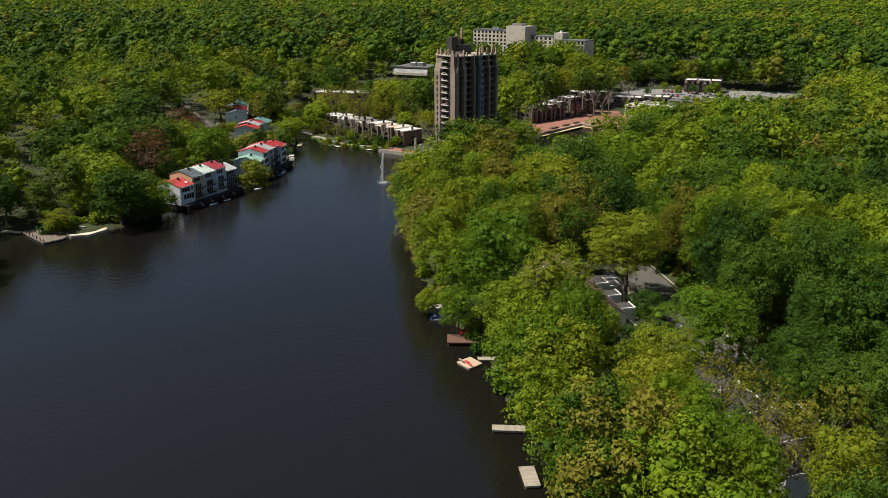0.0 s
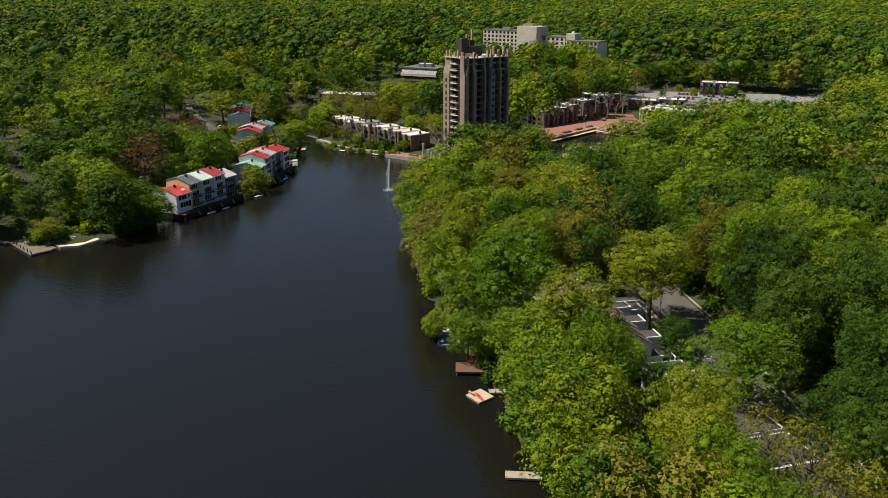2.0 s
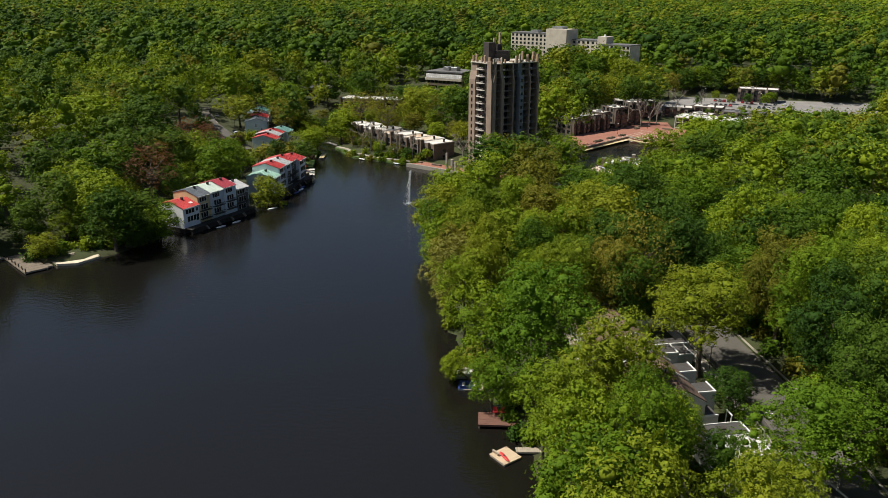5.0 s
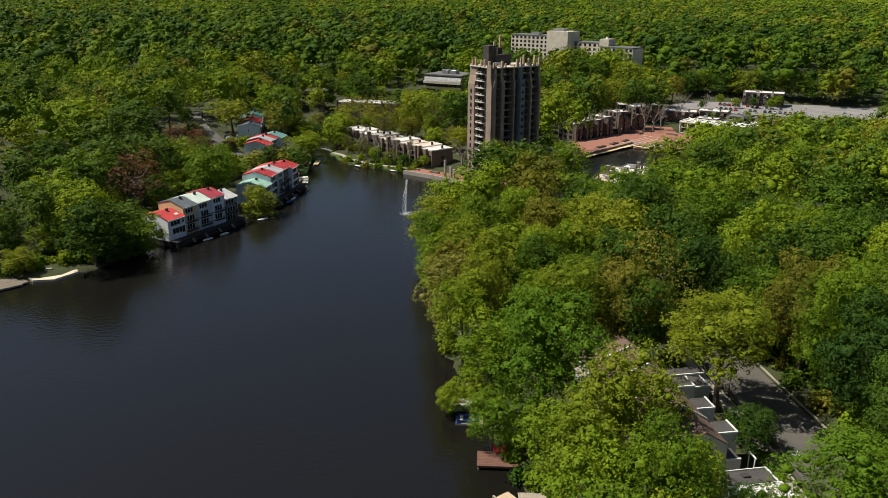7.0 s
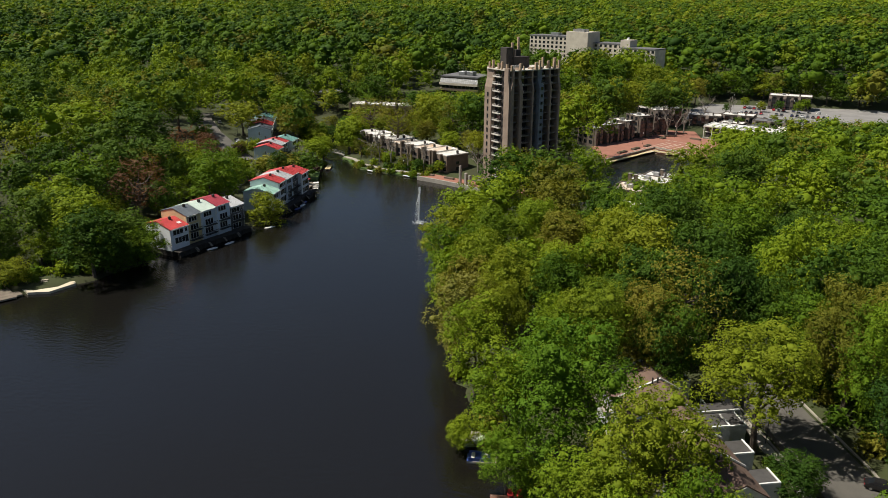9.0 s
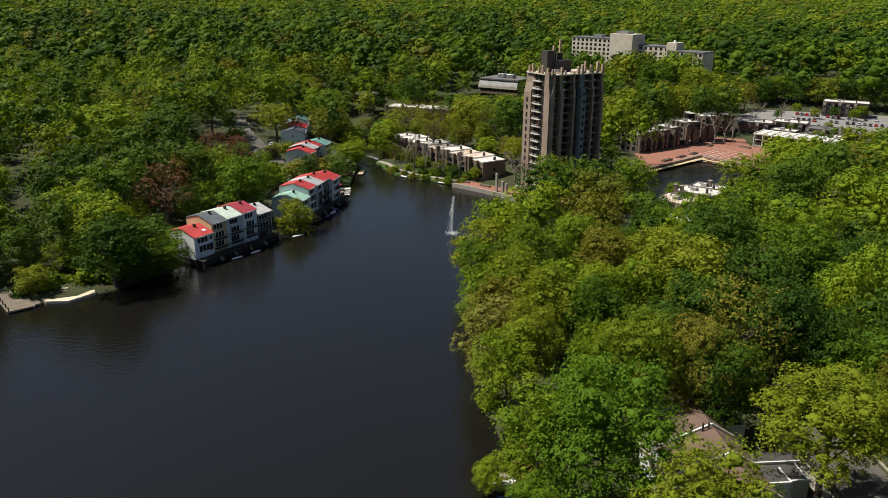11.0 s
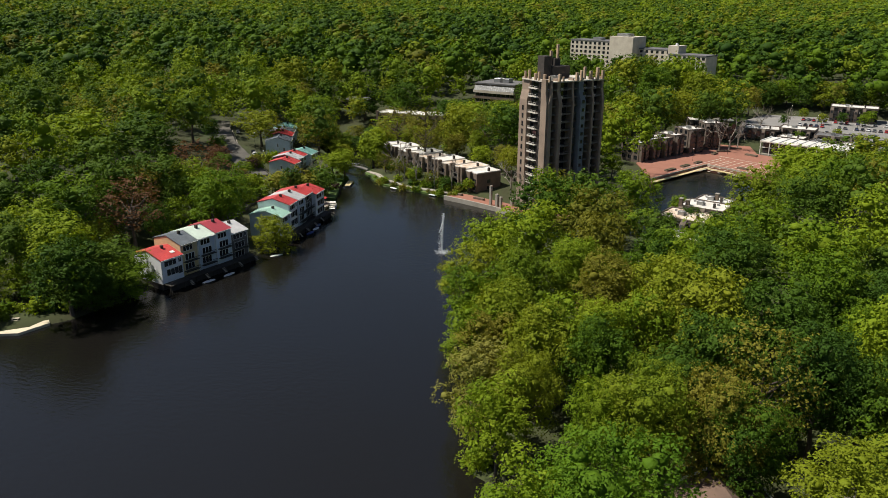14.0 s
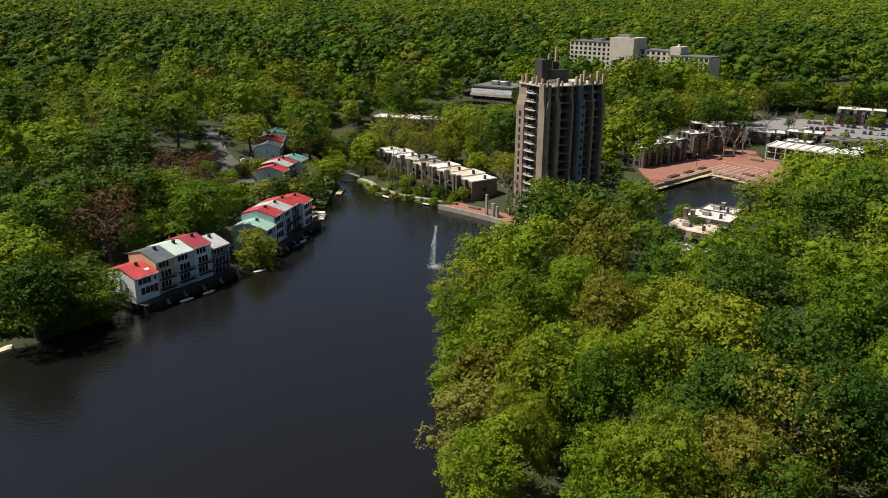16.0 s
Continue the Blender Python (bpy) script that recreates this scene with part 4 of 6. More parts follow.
def lane_house(x, y, z, rz, w, long_wing, label):
    """Local x along the ridge, +y to the lane: a shingled ridge roof, then flat-roofed wings, a small court with a gate."""
    u = thing("townhouse", pose(x, y, z, 0, 0, rz), label, "townhouse", "terrace by the lane")
    b = bmesh.new()
    profile(b, [(-8, -3), (-8, 5.0), (0, 8.3), (3.6, 6.0), (3.6, -3)], 0, w)
    part("wall", b, STUCCO, u)
    r = bmesh.new()
    profile(r, [(-8.4, 4.95), (-8.4, 5.15), (0, 8.55), (3.9, 6.1), (3.9, 5.9), (0, 8.32)], 0.1, w - 0.1)
    part("roof", r, BROWN_SHINGLE, u)
    c = bmesh.new()
    profile(c, [(-8.5, 5.15), (-8.5, 5.4), (0, 8.95), (4.0, 6.45), (4.0, 6.15), (0, 8.6)], -0.14, 0.14)
    part("parapet", c, WHITE, u, "white capped party wall")
    for yy in (-1.6, -0.7):
        part("flue", tube(bmesh.new(), (0.45, yy, 7.9), (0.45, yy, 9.3), 0.16, 0.14, 8), DARK, u)
    def wing(x0, x1, y1, h, cap):
        part("wing", cube(x0, 3.62, -3, x1, y1, h), STUCCO, u)
        part("wing_roof", cube(x0 + 0.1, 3.7, h, x1 - 0.1, y1 - 0.1, h + 0.12), TAR_ROOF, u)
        k = bmesh.new()
        box(k, x1 - 0.22, 3.65, h, x1 + 0.03, y1, h + 0.28)
        if cap:
            box(k, x0, y1 - 0.2, h, x1 - 0.24, y1 + 0.03, h + 0.28)
        part("wing_cap", k, WHITE, u)
    if long_wing:
        wing(0.0, w * 0.4, 13.4, 3.3, False)
        wing(w * 0.4, w, 12.4, 3.0, True)
    else:
        wing(0.0, w * 0.5, 7.4, 5.6, True)
        wing(w * 0.5, w, 6.2, 3.2, False)
    g = bmesh.new()
    gx = w * 0.72
    box(g, gx - 0.9, 9.3, -1, gx - 0.75, 9.45, 2.3)
    box(g, gx + 0.75, 9.3, -1, gx + 0.9, 9.45, 2.3)
    box(g, gx - 1.1, 9.28, 2.3, gx + 1.1, 9.47, 2.5)
    part("gate_frame", g, WHITE, u)
    window(u, w * 0.75, 12.4 if long_wing else 6.2, 0.8, 1.6, 1.4, 180, WHITE)
    part("lake_balcony", cube(0.6, -9.4, 2.4, w - 0.6, -8.02, 2.6), WOOD_GREY, u)
    for k in range(3):
        window(u, w * (0.2 + 0.3 * k), -8, 2.7, 1.5, 2.0, 0, WHITE)
    return u


clear(55, 127, -66, 24, 11)
a = radians(-66.3)
for i in range(5):
    lane_house(44.0 + i * 7.2 * math.cos(a), 144.6 + i * 7.2 * math.sin(a), 5.4 - 0.15 * i, -66.3, 7.2, i == 1,
               "off-white terraced house with a brown shingled ridge roof")
MEMBRANE = WHITE_ROOF
clear(74, 90, -62, 28, 8)
LAKE_PATH = [(-110, 351), (-101, 352), (-94, 347), (-86, 338), (-76, 331.5), (-66, 329), (-54, 326)]


def off_path(x, y, gap=2.2):
    best = 99.0
    for (ax, ay), (bx, by) in zip(LAKE_PATH, LAKE_PATH[1:]):
        f = min(1, max(0, ((x - ax) * (bx - ax) + (y - ay) * (by - ay)) / ((bx - ax) ** 2 + (by - ay) ** 2)))
        best = min(best, math.hypot(ax + f * (bx - ax) - x, ay + f * (by - ay) - y))
    return best > gap


def flat_house(x, y, z, rz, w, d, h, roof, label):
    u = thing("townhouse", pose(x, y, z, 0, 0, rz), label, "townhouse", "flat-roofed terrace")
    part("wall", cube(0, 0, -3, w - 0.05, d, h), STUCCO, u)
    part("roof", cube(0.15, 0.15, h, w - 0.2, d - 0.15, h + 0.1), roof, u)
    k = bmesh.new()
    for q in ((-0.02, 0, 0.14, d), (0.16, d - 0.16, w - 0.05, d + 0.03)):
        box(k, q[0], q[1], h, q[2], q[3], h + 0.3)
    part("parapet", k, WHITE, u)
    part("hatch", cube(w * 0.3, d * 0.4, h + 0.1, w * 0.3 + 0.9, d * 0.4 + 1.2, h + 0.4, 0.05), DARK_WALL, u)
    window(u, w * 0.5, d, 0.8, 1.8, 1.5, 180, WHITE)
    return u


flat_house(60.1, 108.5, 5, -66, 3.4, 7.8, 3.7, TAR_ROOF, "flat-roofed terrace wing with a dark tar roof")
flat_house(61.5, 105.4, 5, -66, 6.0, 8.2, 3.5, MEMBRANE, "flat-roofed townhouse with a bright white roof")
for i in range(5):
    flat_house(64.2 + i * 4.0, 99.6 - i * 7.4, 5, -62, 7.6, 11, 3.4 + 0.3 * (i % 2), TAR_ROOF, "flat-roofed townhouse with a dark roof and white edging")

# ---- the brick plaza and its basin ----
clear(52, 432, 35, 40, 36)
plaza = bmesh.new()
prism(plaza, [(20.6, 376.4), (42.5, 414.8), (54.2, 406.8), (70, 394), (100, 415), (92, 436), (66, 452), (62, 486), (46, 480), (38, 456), (29, 437), (11, 410)], -1.5, 1.5)
plaza_ob = tagged(new("pavement", mesh_of("pavement", plaza, BRICK_PAVE)), "red brick plaza paving beside the basin", "pavement", kind="structure")
strip = mesh_of("paving_strip", cube(-0.2, -0.5, 0, 0.2, 0.5, 0.015), PALE_STONE)
for i, (off, far, length) in enumerate(((2.0, 34, 40), (4.6, 34, 38), (8.2, 34, 36), (10.4, 36, 34), (14.0, 38, 32), (18.0, 42, 28), (21.0, 42, 26), (26.0, 40, 22), (32.0, 38, 18))):
    ux, uy = math.cos(radians(60.3)), math.sin(radians(60.3))
    part("paving_strip", strip, None, plaza_ob, at=pose(20.6 + ux * far + off * 0.82, 376.4 + uy * far - off * 0.47 + 12, 1.502, 0, 0, -29.7) @ Matrix.Diagonal((1, length, 1, 1)))
part("paving_strip", strip, None, plaza_ob, at=pose(60, 432, 1.504, 0, 0, 57) @ Matrix.Diagonal((1, 30, 1, 1)))
YELLOW_WOOD = material("pale_yellow_planks", (0.62, 0.50, 0.26), (0.50, 0.40, 0.22), 0.8, 1.5, 5.0, by_object=0.4)
quay = thing("quay_boardwalk", pose(20.2, 376.0, 0), "pale yellow timber boardwalk along the basin's edge", "boardwalk")
along = math.degrees(math.atan2(38.6, 22.0))
plank = mesh_of("plank", cube(0.02, -2.3, 0.75, 0.98, 0.0, 0.9), YELLOW_WOOD)
for i in range(44):
    part("plank", plank, None, quay, at=pose(0, 0, 0, 0, 0, along) @ pose(i * 1.0, 0, 0))
quay2 = thing("quay_boardwalk", pose(42.6, 412.6, 0), "pale yellow timber boardwalk along the basin's edge", "boardwalk")
for i in range(14):
    part("plank", plank, None, quay2, at=pose(0, 0, 0, 0, 0, -34) @ pose(i * 1.0, 0, 0))
for x, y, rz, w in ((52, 403.5, -34, 6.0), (48.0, 405.0, 20, 3.5)):
    d = thing("floating_dock", pose(x, y, 0, 0, 0, rz), "pale grey floating dock in the basin", "dock", "docks")
    for k in range(5):
        part("plank", cube(0, k * 0.5, 0.3, w, k * 0.5 + 0.46, 0.42), WOOD_GREY, d)
    part("float", cube(0.2, 0.1, -0.4, w - 0.2, 2.3, 0.3), DARK, d)
wall = bmesh.new()
for (ax, ay), (bx, by) in (((20.4, 376.5), (42.4, 415)), ((42.4, 415), (54, 407)), ((54, 407), (70, 394))):
    m = pose(ax, ay, 0, 0, 0, math.degrees(math.atan2(by - ay, bx - ax)))
    box(wall, 0, 0.05, 1.4, math.hypot(bx - ax, by - ay), 0.5, 2.1, m=m)
tagged(new("low_wall", mesh_of("low_wall", wall, CONCRETE)), "low pale concrete wall edging the plaza", "wall", kind="structure")

# brown blocks round the plaza
PLAZA_BRICK = material("grey_brown_brick", (0.165, 0.130, 0.105), (0.095, 0.076, 0.063), 0.9, 2.5, 6.0, bump=0.012)


def bay_mesh(w, out, h, slope):
    """A projecting bay whose top leans back to the wall."""
    bm = bmesh.new()
    profile(bm, [(0, -3), (-out, -3), (-out, h - slope), (0, h)], 0, w)
    return bm


def plaza_block(x, y, rz, w, d, h, label, storeys=3, bays=4, roof=None, name="plaza_building", z=1.5, wall_mat=None):
    b = block(name, x, y, z, rz, w, d, h, wall_mat or PLAZA_BRICK, roof or WHITE_ROOF, label, "building", storeys, bays, (w / bays * 0.55, 1.8), 0.45, DARK, (1, 3), "plaza buildings")
    n = max(2, round(w / 4.2))
    pitch = w / n
    for k in range(n):
        out = (1.6, 0.9, 2.1, 1.2)[k % 4]
        top = h + (0.2, -1.6, 0.5, -0.8)[k % 4]
        part("bay", bay_mesh(pitch * 0.42, out, top, 1.8), wall_mat or PLAZA_BRICK, b, at=pose(k * pitch + pitch * 0.06, -0.02, 0))
        part("glazing", cube(k * pitch + pitch * 0.54, -0.16, 0.3, k * pitch + pitch * 0.96, -0.09, h - 0.9), GLASS, b)
        for i in range(storeys):
            part("spandrel", cube(k * pitch + pitch * 0.5, -0.7, (i + 1) * h / storeys - 0.5, k * pitch + pitch * 1.0, 0, (i + 1) * h / storeys - 0.2), DARK_WALL, b)
            part("bay_window", cube(k * pitch + pitch * 0.13, -out - 0.06, i * h / storeys + 0.9, k * pitch + pitch * 0.41, -out + 0.02, i * h / storeys + 2.1), GLASS, b)
    for k in range(3):
        part("roof_vent", cube(w * (0.15 + 0.27 * k), d * (0.7 - 0.2 * (k % 2)), h + 0.06, w * (0.15 + 0.27 * k) + 0.7, d * (0.7 - 0.2 * (k % 2)) + 0.7, h + 0.8, 0.04), METAL, b)
    part("roof_box", cube(w * 0.3, d * 0.4, h + 0.06, w * 0.3 + 2.2, d * 0.4 + 1.6, h + 1.4, 0.05), METAL, b)
    part("chimney", cube(w * 0.7, d * 0.3, h + 0.06, w * 0.7 + 0.8, d * 0.3 + 0.8, h + 1.7, 0.05), DARK_WALL, b)
    return b


for i in range(4):
    plaza_block(11.6 + i * 5.0, 411.5 + i * 6.8, 53.5, 7.4, 11 + (i % 2), (8.6, 9.4, 9.0, 9.8)[i], "brown brick plaza house with a white flat roof", 3, 2)
plaza_block(32.5, 441, 40, 10, 11, 11.5, "tall brown brick plaza block with pale trim", 4, 3)
plaza_block(40, 456, 20, 9, 9, 13.0, "narrow brown brick tower block at the plaza", 4, 2)
plaza_block(32, 480, 8, 24, 14, 10.5, "low white-roofed brown block behind the plaza", 3, 6)
plaza_block(60, 488, -8, 18, 13, 7.0, "brown low block with a white flat roof", 2, 5)
plaza_block(78, 492, -14, 18, 12, 7.5, "brown low block with a pale roof", 2, 5)
plaza_block(94, 480, -16, 24, 12, 6.5, "long low shop block with a grey roof", 2, 7, GREY_ROOF)


def colonnade():
    """The two-storey white-framed block with dark glass."""
    b = thing("plaza_building", pose(67.0, 452.5, 1.5, 0, 0, -23), "two-storey black glass building with white columns and roof", "building", "plaza buildings")
    w, d, h = 40.0, 15.0, 6.2
    part("wall", cube(0, 3.0, -2, w, d, h), DARK_WALL, b)
    part("roof", cube(-0.3, -0.3, h, w + 0.3, d + 0.3, h + 0.55, 0.04), WHITE_ROOF, b)
    part("floor_band", cube(-0.1, 2.6, 2.98, w + 0.1, 3.02, 3.3), WHITE, b)
    part("base_band", cube(-0.1, 0.2, -1.0, w + 0.1, 3.02, 0.3), CONCRETE, b)
    for k in range(10):
        x = k * (w - 0.5) / 9
        part("column", cube(x, -0.2, -1.5, x + 0.32, 0.3, h, 0.03), WHITE, b)
        part("roof_rib", cube(x, -0.3, h + 0.55, x + 0.4, d, h + 0.95), WHITE, b)
        if k < 9:
            for z in (0.35, 3.4):
                window(b, x + 2.45, 2.98, z, 3.9, 2.6, 0, DARK)
    return b


colonnade()
for x, y, rz, w in ((27, 398, 60, 7.0), (33, 409, 60, 6.0), (38.5, 419, 60, 5.0), (58, 412, -34, 5.0), (63, 446, -30, 6.0), (50, 452, 20, 7.0), (56, 462, 10, 6.0), (46, 444, 60, 4.0)):
    q = thing("planter", pose(x, y, 1.5, 0, 0, rz), "brown brick planter with low shrubs on the plaza", "planter", "plaza planters")
    rim = bmesh.new()
    for a0, b0, a1, b1 in ((-w / 2, -0.9, w / 2, -0.6), (-w / 2, 0.6, w / 2, 0.9), (-w / 2, -0.6, -w / 2 + 0.3, 0.6), (w / 2 - 0.3, -0.6, w / 2, 0.6)):
        box(rim, a0, b0, 0, a1, b1, 0.75, 0.03)
    part("planter_wall", rim, BROWN_BRICK, q)
    part("soil", cube(-w / 2 + 0.3, -0.6, 0, w / 2 - 0.3, 0.6, 0.6), SOIL, q)
carpark = bmesh.new()
prism(carpark, [(58, 500), (126, 484), (190, 470), (200, 590), (84, 596), (62, 545)], 2.0, 4.0)
tagged(new("parking_lot", mesh_of("parking_lot", carpark, BLEACHED)), "grey asphalt car park behind the plaza", "road", kind="structure")
clear(125, 528, -8, 66, 44)
clear(92, 470, -20, 34, 18)
stall = mesh_of("parking_line", cube(-0.08, -2.4, 0, 0.08, 2.4, 0.012), WHITE)
for r, (x0, y0) in enumerate(((80, 520), (92, 540), (96, 562))):
    for k in range(18):
        l = part("parking_line", stall, None, bpy.data.objects["parking_lot"], at=pose(x0 + k * 2.9, y0 - k * 0.75, 4.002, 0, 0, -14))
paints = ["white", "black", "silver", "red", "blue", "grey"]
for r, (x0, y0) in enumerate(((80, 520), (92, 540), (96, 562))):
    for k in range(17):
        if rng.random() < 0.72:
            car(x0 + 1.45 + k * 2.9, y0 - 0.4 - k * 0.75, -14 + 180 * int(rng.integers(2)), paints[int(rng.integers(6))], 4.01)
for x, y, rz, w, d, h, roof in ((76, 474, -20, 13, 9, 5.6, WHITE_ROOF), (90, 468, -20, 12, 8, 5.0, GREY_ROOF), (104, 462, -20, 14, 9, 5.4, WHITE_ROOF), (119, 456, -20, 16, 10, 5.0, GREY_ROOF), (120, 474, -18, 20, 9, 5.2, GREY_ROOF)):
    plaza_block(x, y, rz, w, d, h, "low brown shop block with a flat roof behind the plaza", 2, 4, roof)
b = plaza_block(112, 566, -10, 26, 14, 8.5, "flat-roofed brown block with white edging past the car park", 2, 6, name="shop_building", z=4.0)
clear(124, 572, -10, 16, 10)

for x, y, r, h, leaf in ((106, 548, 3.2, 7.5, LEAF_LIME), (117, 552, 3.4, 8, None), (128, 548, 3.6, 8, None), (98, 566, 3.4, 8, LEAF_LIME), (134, 560, 4, 9, None), (84, 536, 3, 7, LEAF_DARK_AND_SHADE),
                         (87, 481, 3.0, 8, LEAF_DARK_AND_SHADE), (100, 474, 3.2, 7, LEAF_LIME), (108, 500, 3, 6, LEAF_LIME), (66.5, 121, 4.3, 9.5, LEAF_DARK_AND_SHADE), (38, 305, 3.6, 8, None), (33.5, 332, 4.2, 8.5, None)):
    tree(x, y, r, h, leaf, MID_KINDS if y > 200 else None, "young street tree with light green leaves")

for x, y, r, h, leaf in ((-118, 283, 4.5, 10, None), (-126, 290, 4.0, 9, LEAF_OLIVE), (-131, 300, 4.2, 9, None), (-141, 300, 5.0, 10, LEAF_DARK_AND_SHADE), (-112, 270, 4.2, 9.5, None), (-120, 262, 5.0, 11, LEAF_DARK_AND_SHADE),
                         (-109, 250, 4.2, 10, None), (-116, 240, 5.0, 12, None), (-150, 312, 4.5, 9, LEAF_RUSSET), (-138, 318, 3.0, 6, LEAF_PURPLE), (-160, 325, 4.5, 9, None), (-176, 345, 4.5, 10, LEAF_DARK_AND_SHADE)):
    tree(x, y, r, h, leaf, MID_KINDS, "low leafy garden tree behind the lakeside houses")
for x, y, r, h, leaf in ((-92, 351, 4.2, 9, LEAF_OLIVE), (-82, 343, 4.0, 9, LEAF_OLIVE), (-73, 336, 3.2, 7, None), (-64, 333, 3.4, 7, LEAF_OLIVE), (-100, 361, 4.4, 10, None), (-56, 330, 2.8, 6, LEAF_DARK_AND_SHADE), (-47, 328, 2.6, 6, None)):
    tree(x, y, r, h, leaf, THIN_KINDS if leaf is LEAF_OLIVE else MID_KINDS, "young garden tree before the brick row")

# low brown blocks on the point, across the basin
clear(38, 312, 66, 24, 13)
for x, y, rz, w, d, h, roof in ((27, 297, -20, 17, 13, 6.0, RUST_ROOF), (33.5, 310, -20, 15, 11, 6.8, WHITE_ROOF), (38, 323, -20, 12, 10, 5.6, WHITE_ROOF), (27.5, 284, -15, 14, 9, 3.2, WHITE_ROOF)):
    plaza_block(x, y, rz, w, d, h, "low brown brick block with a pale flat roof", 2, 4, roof, z=1.6)
for x, y, h in ((34.2, 310, 9.2), (36.4, 311, 8.6), (46, 326, 8.0)):
    p = thing("chimney_stack", pose(x, y, 1.6, 0, 0, -20), "tall brown brick chimney on the low block", "chimney", "chimneys")
    part("shaft", cube(-0.6, -0.6, -1, 0.6, 0.6, h, 0.05), BROWN_BRICK, p)
    part("cap", cube(-0.7, -0.7, h, 0.7, 0.7, h + 0.2), CONCRETE, p)

# ---- quay by the tower ----
q = bmesh.new()
prism(q, [(-54, 319.8), (-45.3, 316.8), (-44, 317.6), (-31.2, 310.8), (-22, 305.2), (-4, 306), (2, 318), (-24, 326), (-33, 330), (-46, 329)], -1.5, 1.3)
tagged(new("terrace", mesh_of("terrace", q, BRICK_PAVE)), "red brick waterside terrace with a concrete quay edge", "pavement", kind="structure")
for (ax, ay), (bx, by) in (((-54, 319.7), (-45.3, 316.6)), ((-45.3, 316.6), (-31.2, 310.5)), ((-31.2, 310.5), (-22, 304.9))):
    m = pose(ax, ay, 0, 0, 0, math.degrees(math.atan2(by - ay, bx - ax)))
    e = bmesh.new()
    box(e, 0, -0.35, -1.5, math.hypot(bx - ax, by - ay), 0.25, 1.75, 0.04, m=m)
    tagged(new("quay_wall", mesh_of("quay_wall", e, CONCRETE)), "weathered concrete quay wall at the water", "wall", kind="structure")
for x, y, h, s in ((-33.6, 313.6, 7.4, 0.9), (-30.8, 312.2, 4.8, 1.1), (-29.2, 311.6, 4.0, 0.9), (-26, 316, 2.6, 1.2)):
    p = thing("concrete_pillar", pose(x, y, 1.3, 0, 0, -24), "grey-brown concrete pillar standing on the quay", "pillar", "quay pillars")
    part("shaft", cube(-s / 2, -s / 2, -0.3, s / 2, s / 2, h, 0.06), CONCRETE, p)
for x, y in ((-50, 324), (-40, 320), (-20, 318), (-10, 312)):
    p = thing("planter", pose(x, y, 1.3, 0, 0, -20), "low brick planter wall on the quay terrace", "planter", "planters")
    part("shaft", cube(-2.4, -0.6, -0.2, 2.4, 0.6, 0.7, 0.05), BROWN_BRICK, p)

# ---- bridge ----
br = thing("footbridge", pose(-113, 352.5, 0, 0, 0, 2), "small pale arched footbridge over the channel", "bridge")
deck = bmesh.new()
n = 12
for i in range(n):
    u0, u1 = i / n, (i + 1) / n
    z0, z1 = 1.2 + 1.1 * math.sin(math.pi * u0), 1.2 + 1.1 * math.sin(math.pi * u1)
    vs = [deck.verts.new(p) for p in ((u0 * 11, 0, z0), (u1 * 11, 0, z1), (u1 * 11, 2.2, z1), (u0 * 11, 2.2, z0), (u0 * 11, 0, z0 - 0.3), (u1 * 11, 0, z1 - 0.3), (u1 * 11, 2.2, z1 - 0.3), (u0 * 11, 2.2, z0 - 0.3))]
    for f in ((0, 1, 2, 3), (7, 6, 5, 4), (0, 4, 5, 1), (3, 2, 6, 7)):
        deck.faces.new([vs[k] for k in f])
part("deck", deck, CONCRETE, br)
for yy in (0.05, 2.1):
    r = bmesh.new()
    for i in range(n):
        u0, u1 = i / n, (i + 1) / n
        tube(r, (u0 * 11, yy, 2.2 + 1.1 * math.sin(math.pi * u0)), (u1 * 11, yy, 2.2 + 1.1 * math.sin(math.pi * u1)), 0.05, 0.05, 5)
        tube(r, (u0 * 11, yy, 1.2 + 1.1 * math.sin(math.pi * u0)), (u0 * 11, yy, 2.2 + 1.1 * math.sin(math.pi * u0)), 0.03, 0.03, 4)
    part("railing", r, METAL, br)

# ---- fountain ----
SPRAY = bpy.data.materials.new("water_spray")
SPRAY.use_nodes = True
sn = SPRAY.node_tree.nodes
sn["Principled BSDF"].inputs["Base Color"].default_value = (0.86, 0.88, 0.9, 1)
sn["Principled BSDF"].inputs["Roughness"].default_value = 0.3
clearer, blend = sn.new("ShaderNodeBsdfTransparent"), sn.new("ShaderNodeMixShader")
blend.inputs["Fac"].default_value = 0.62
SPRAY.node_tree.links.new(clearer.outputs[0], blend.inputs[1])
SPRAY.node_tree.links.new(sn["Principled BSDF"].outputs[0], blend.inputs[2])
SPRAY.node_tree.links.new(blend.outputs[0], sn["Material Output"].inputs["Surface"])


def drops(count, place, size):
    v, f = [], []
    for i in range(count):
        p, s = place(), size * rng.uniform(0.6, 1.4)
        k = len(v)
        d1, d2 = rng.normal(size=3), rng.normal(size=3)
        v += [tuple(p + d1 * s), tuple(p + d2 * s), tuple(p - (d1 + d2) * s * 0.5 + np.array((0, 0, -s)))]
        f.append((k, k + 1, k + 2))
    me = bpy.data.meshes.new("spray")
    me.from_pydata(v, [], f)
    me.materials.append(SPRAY)
    return me


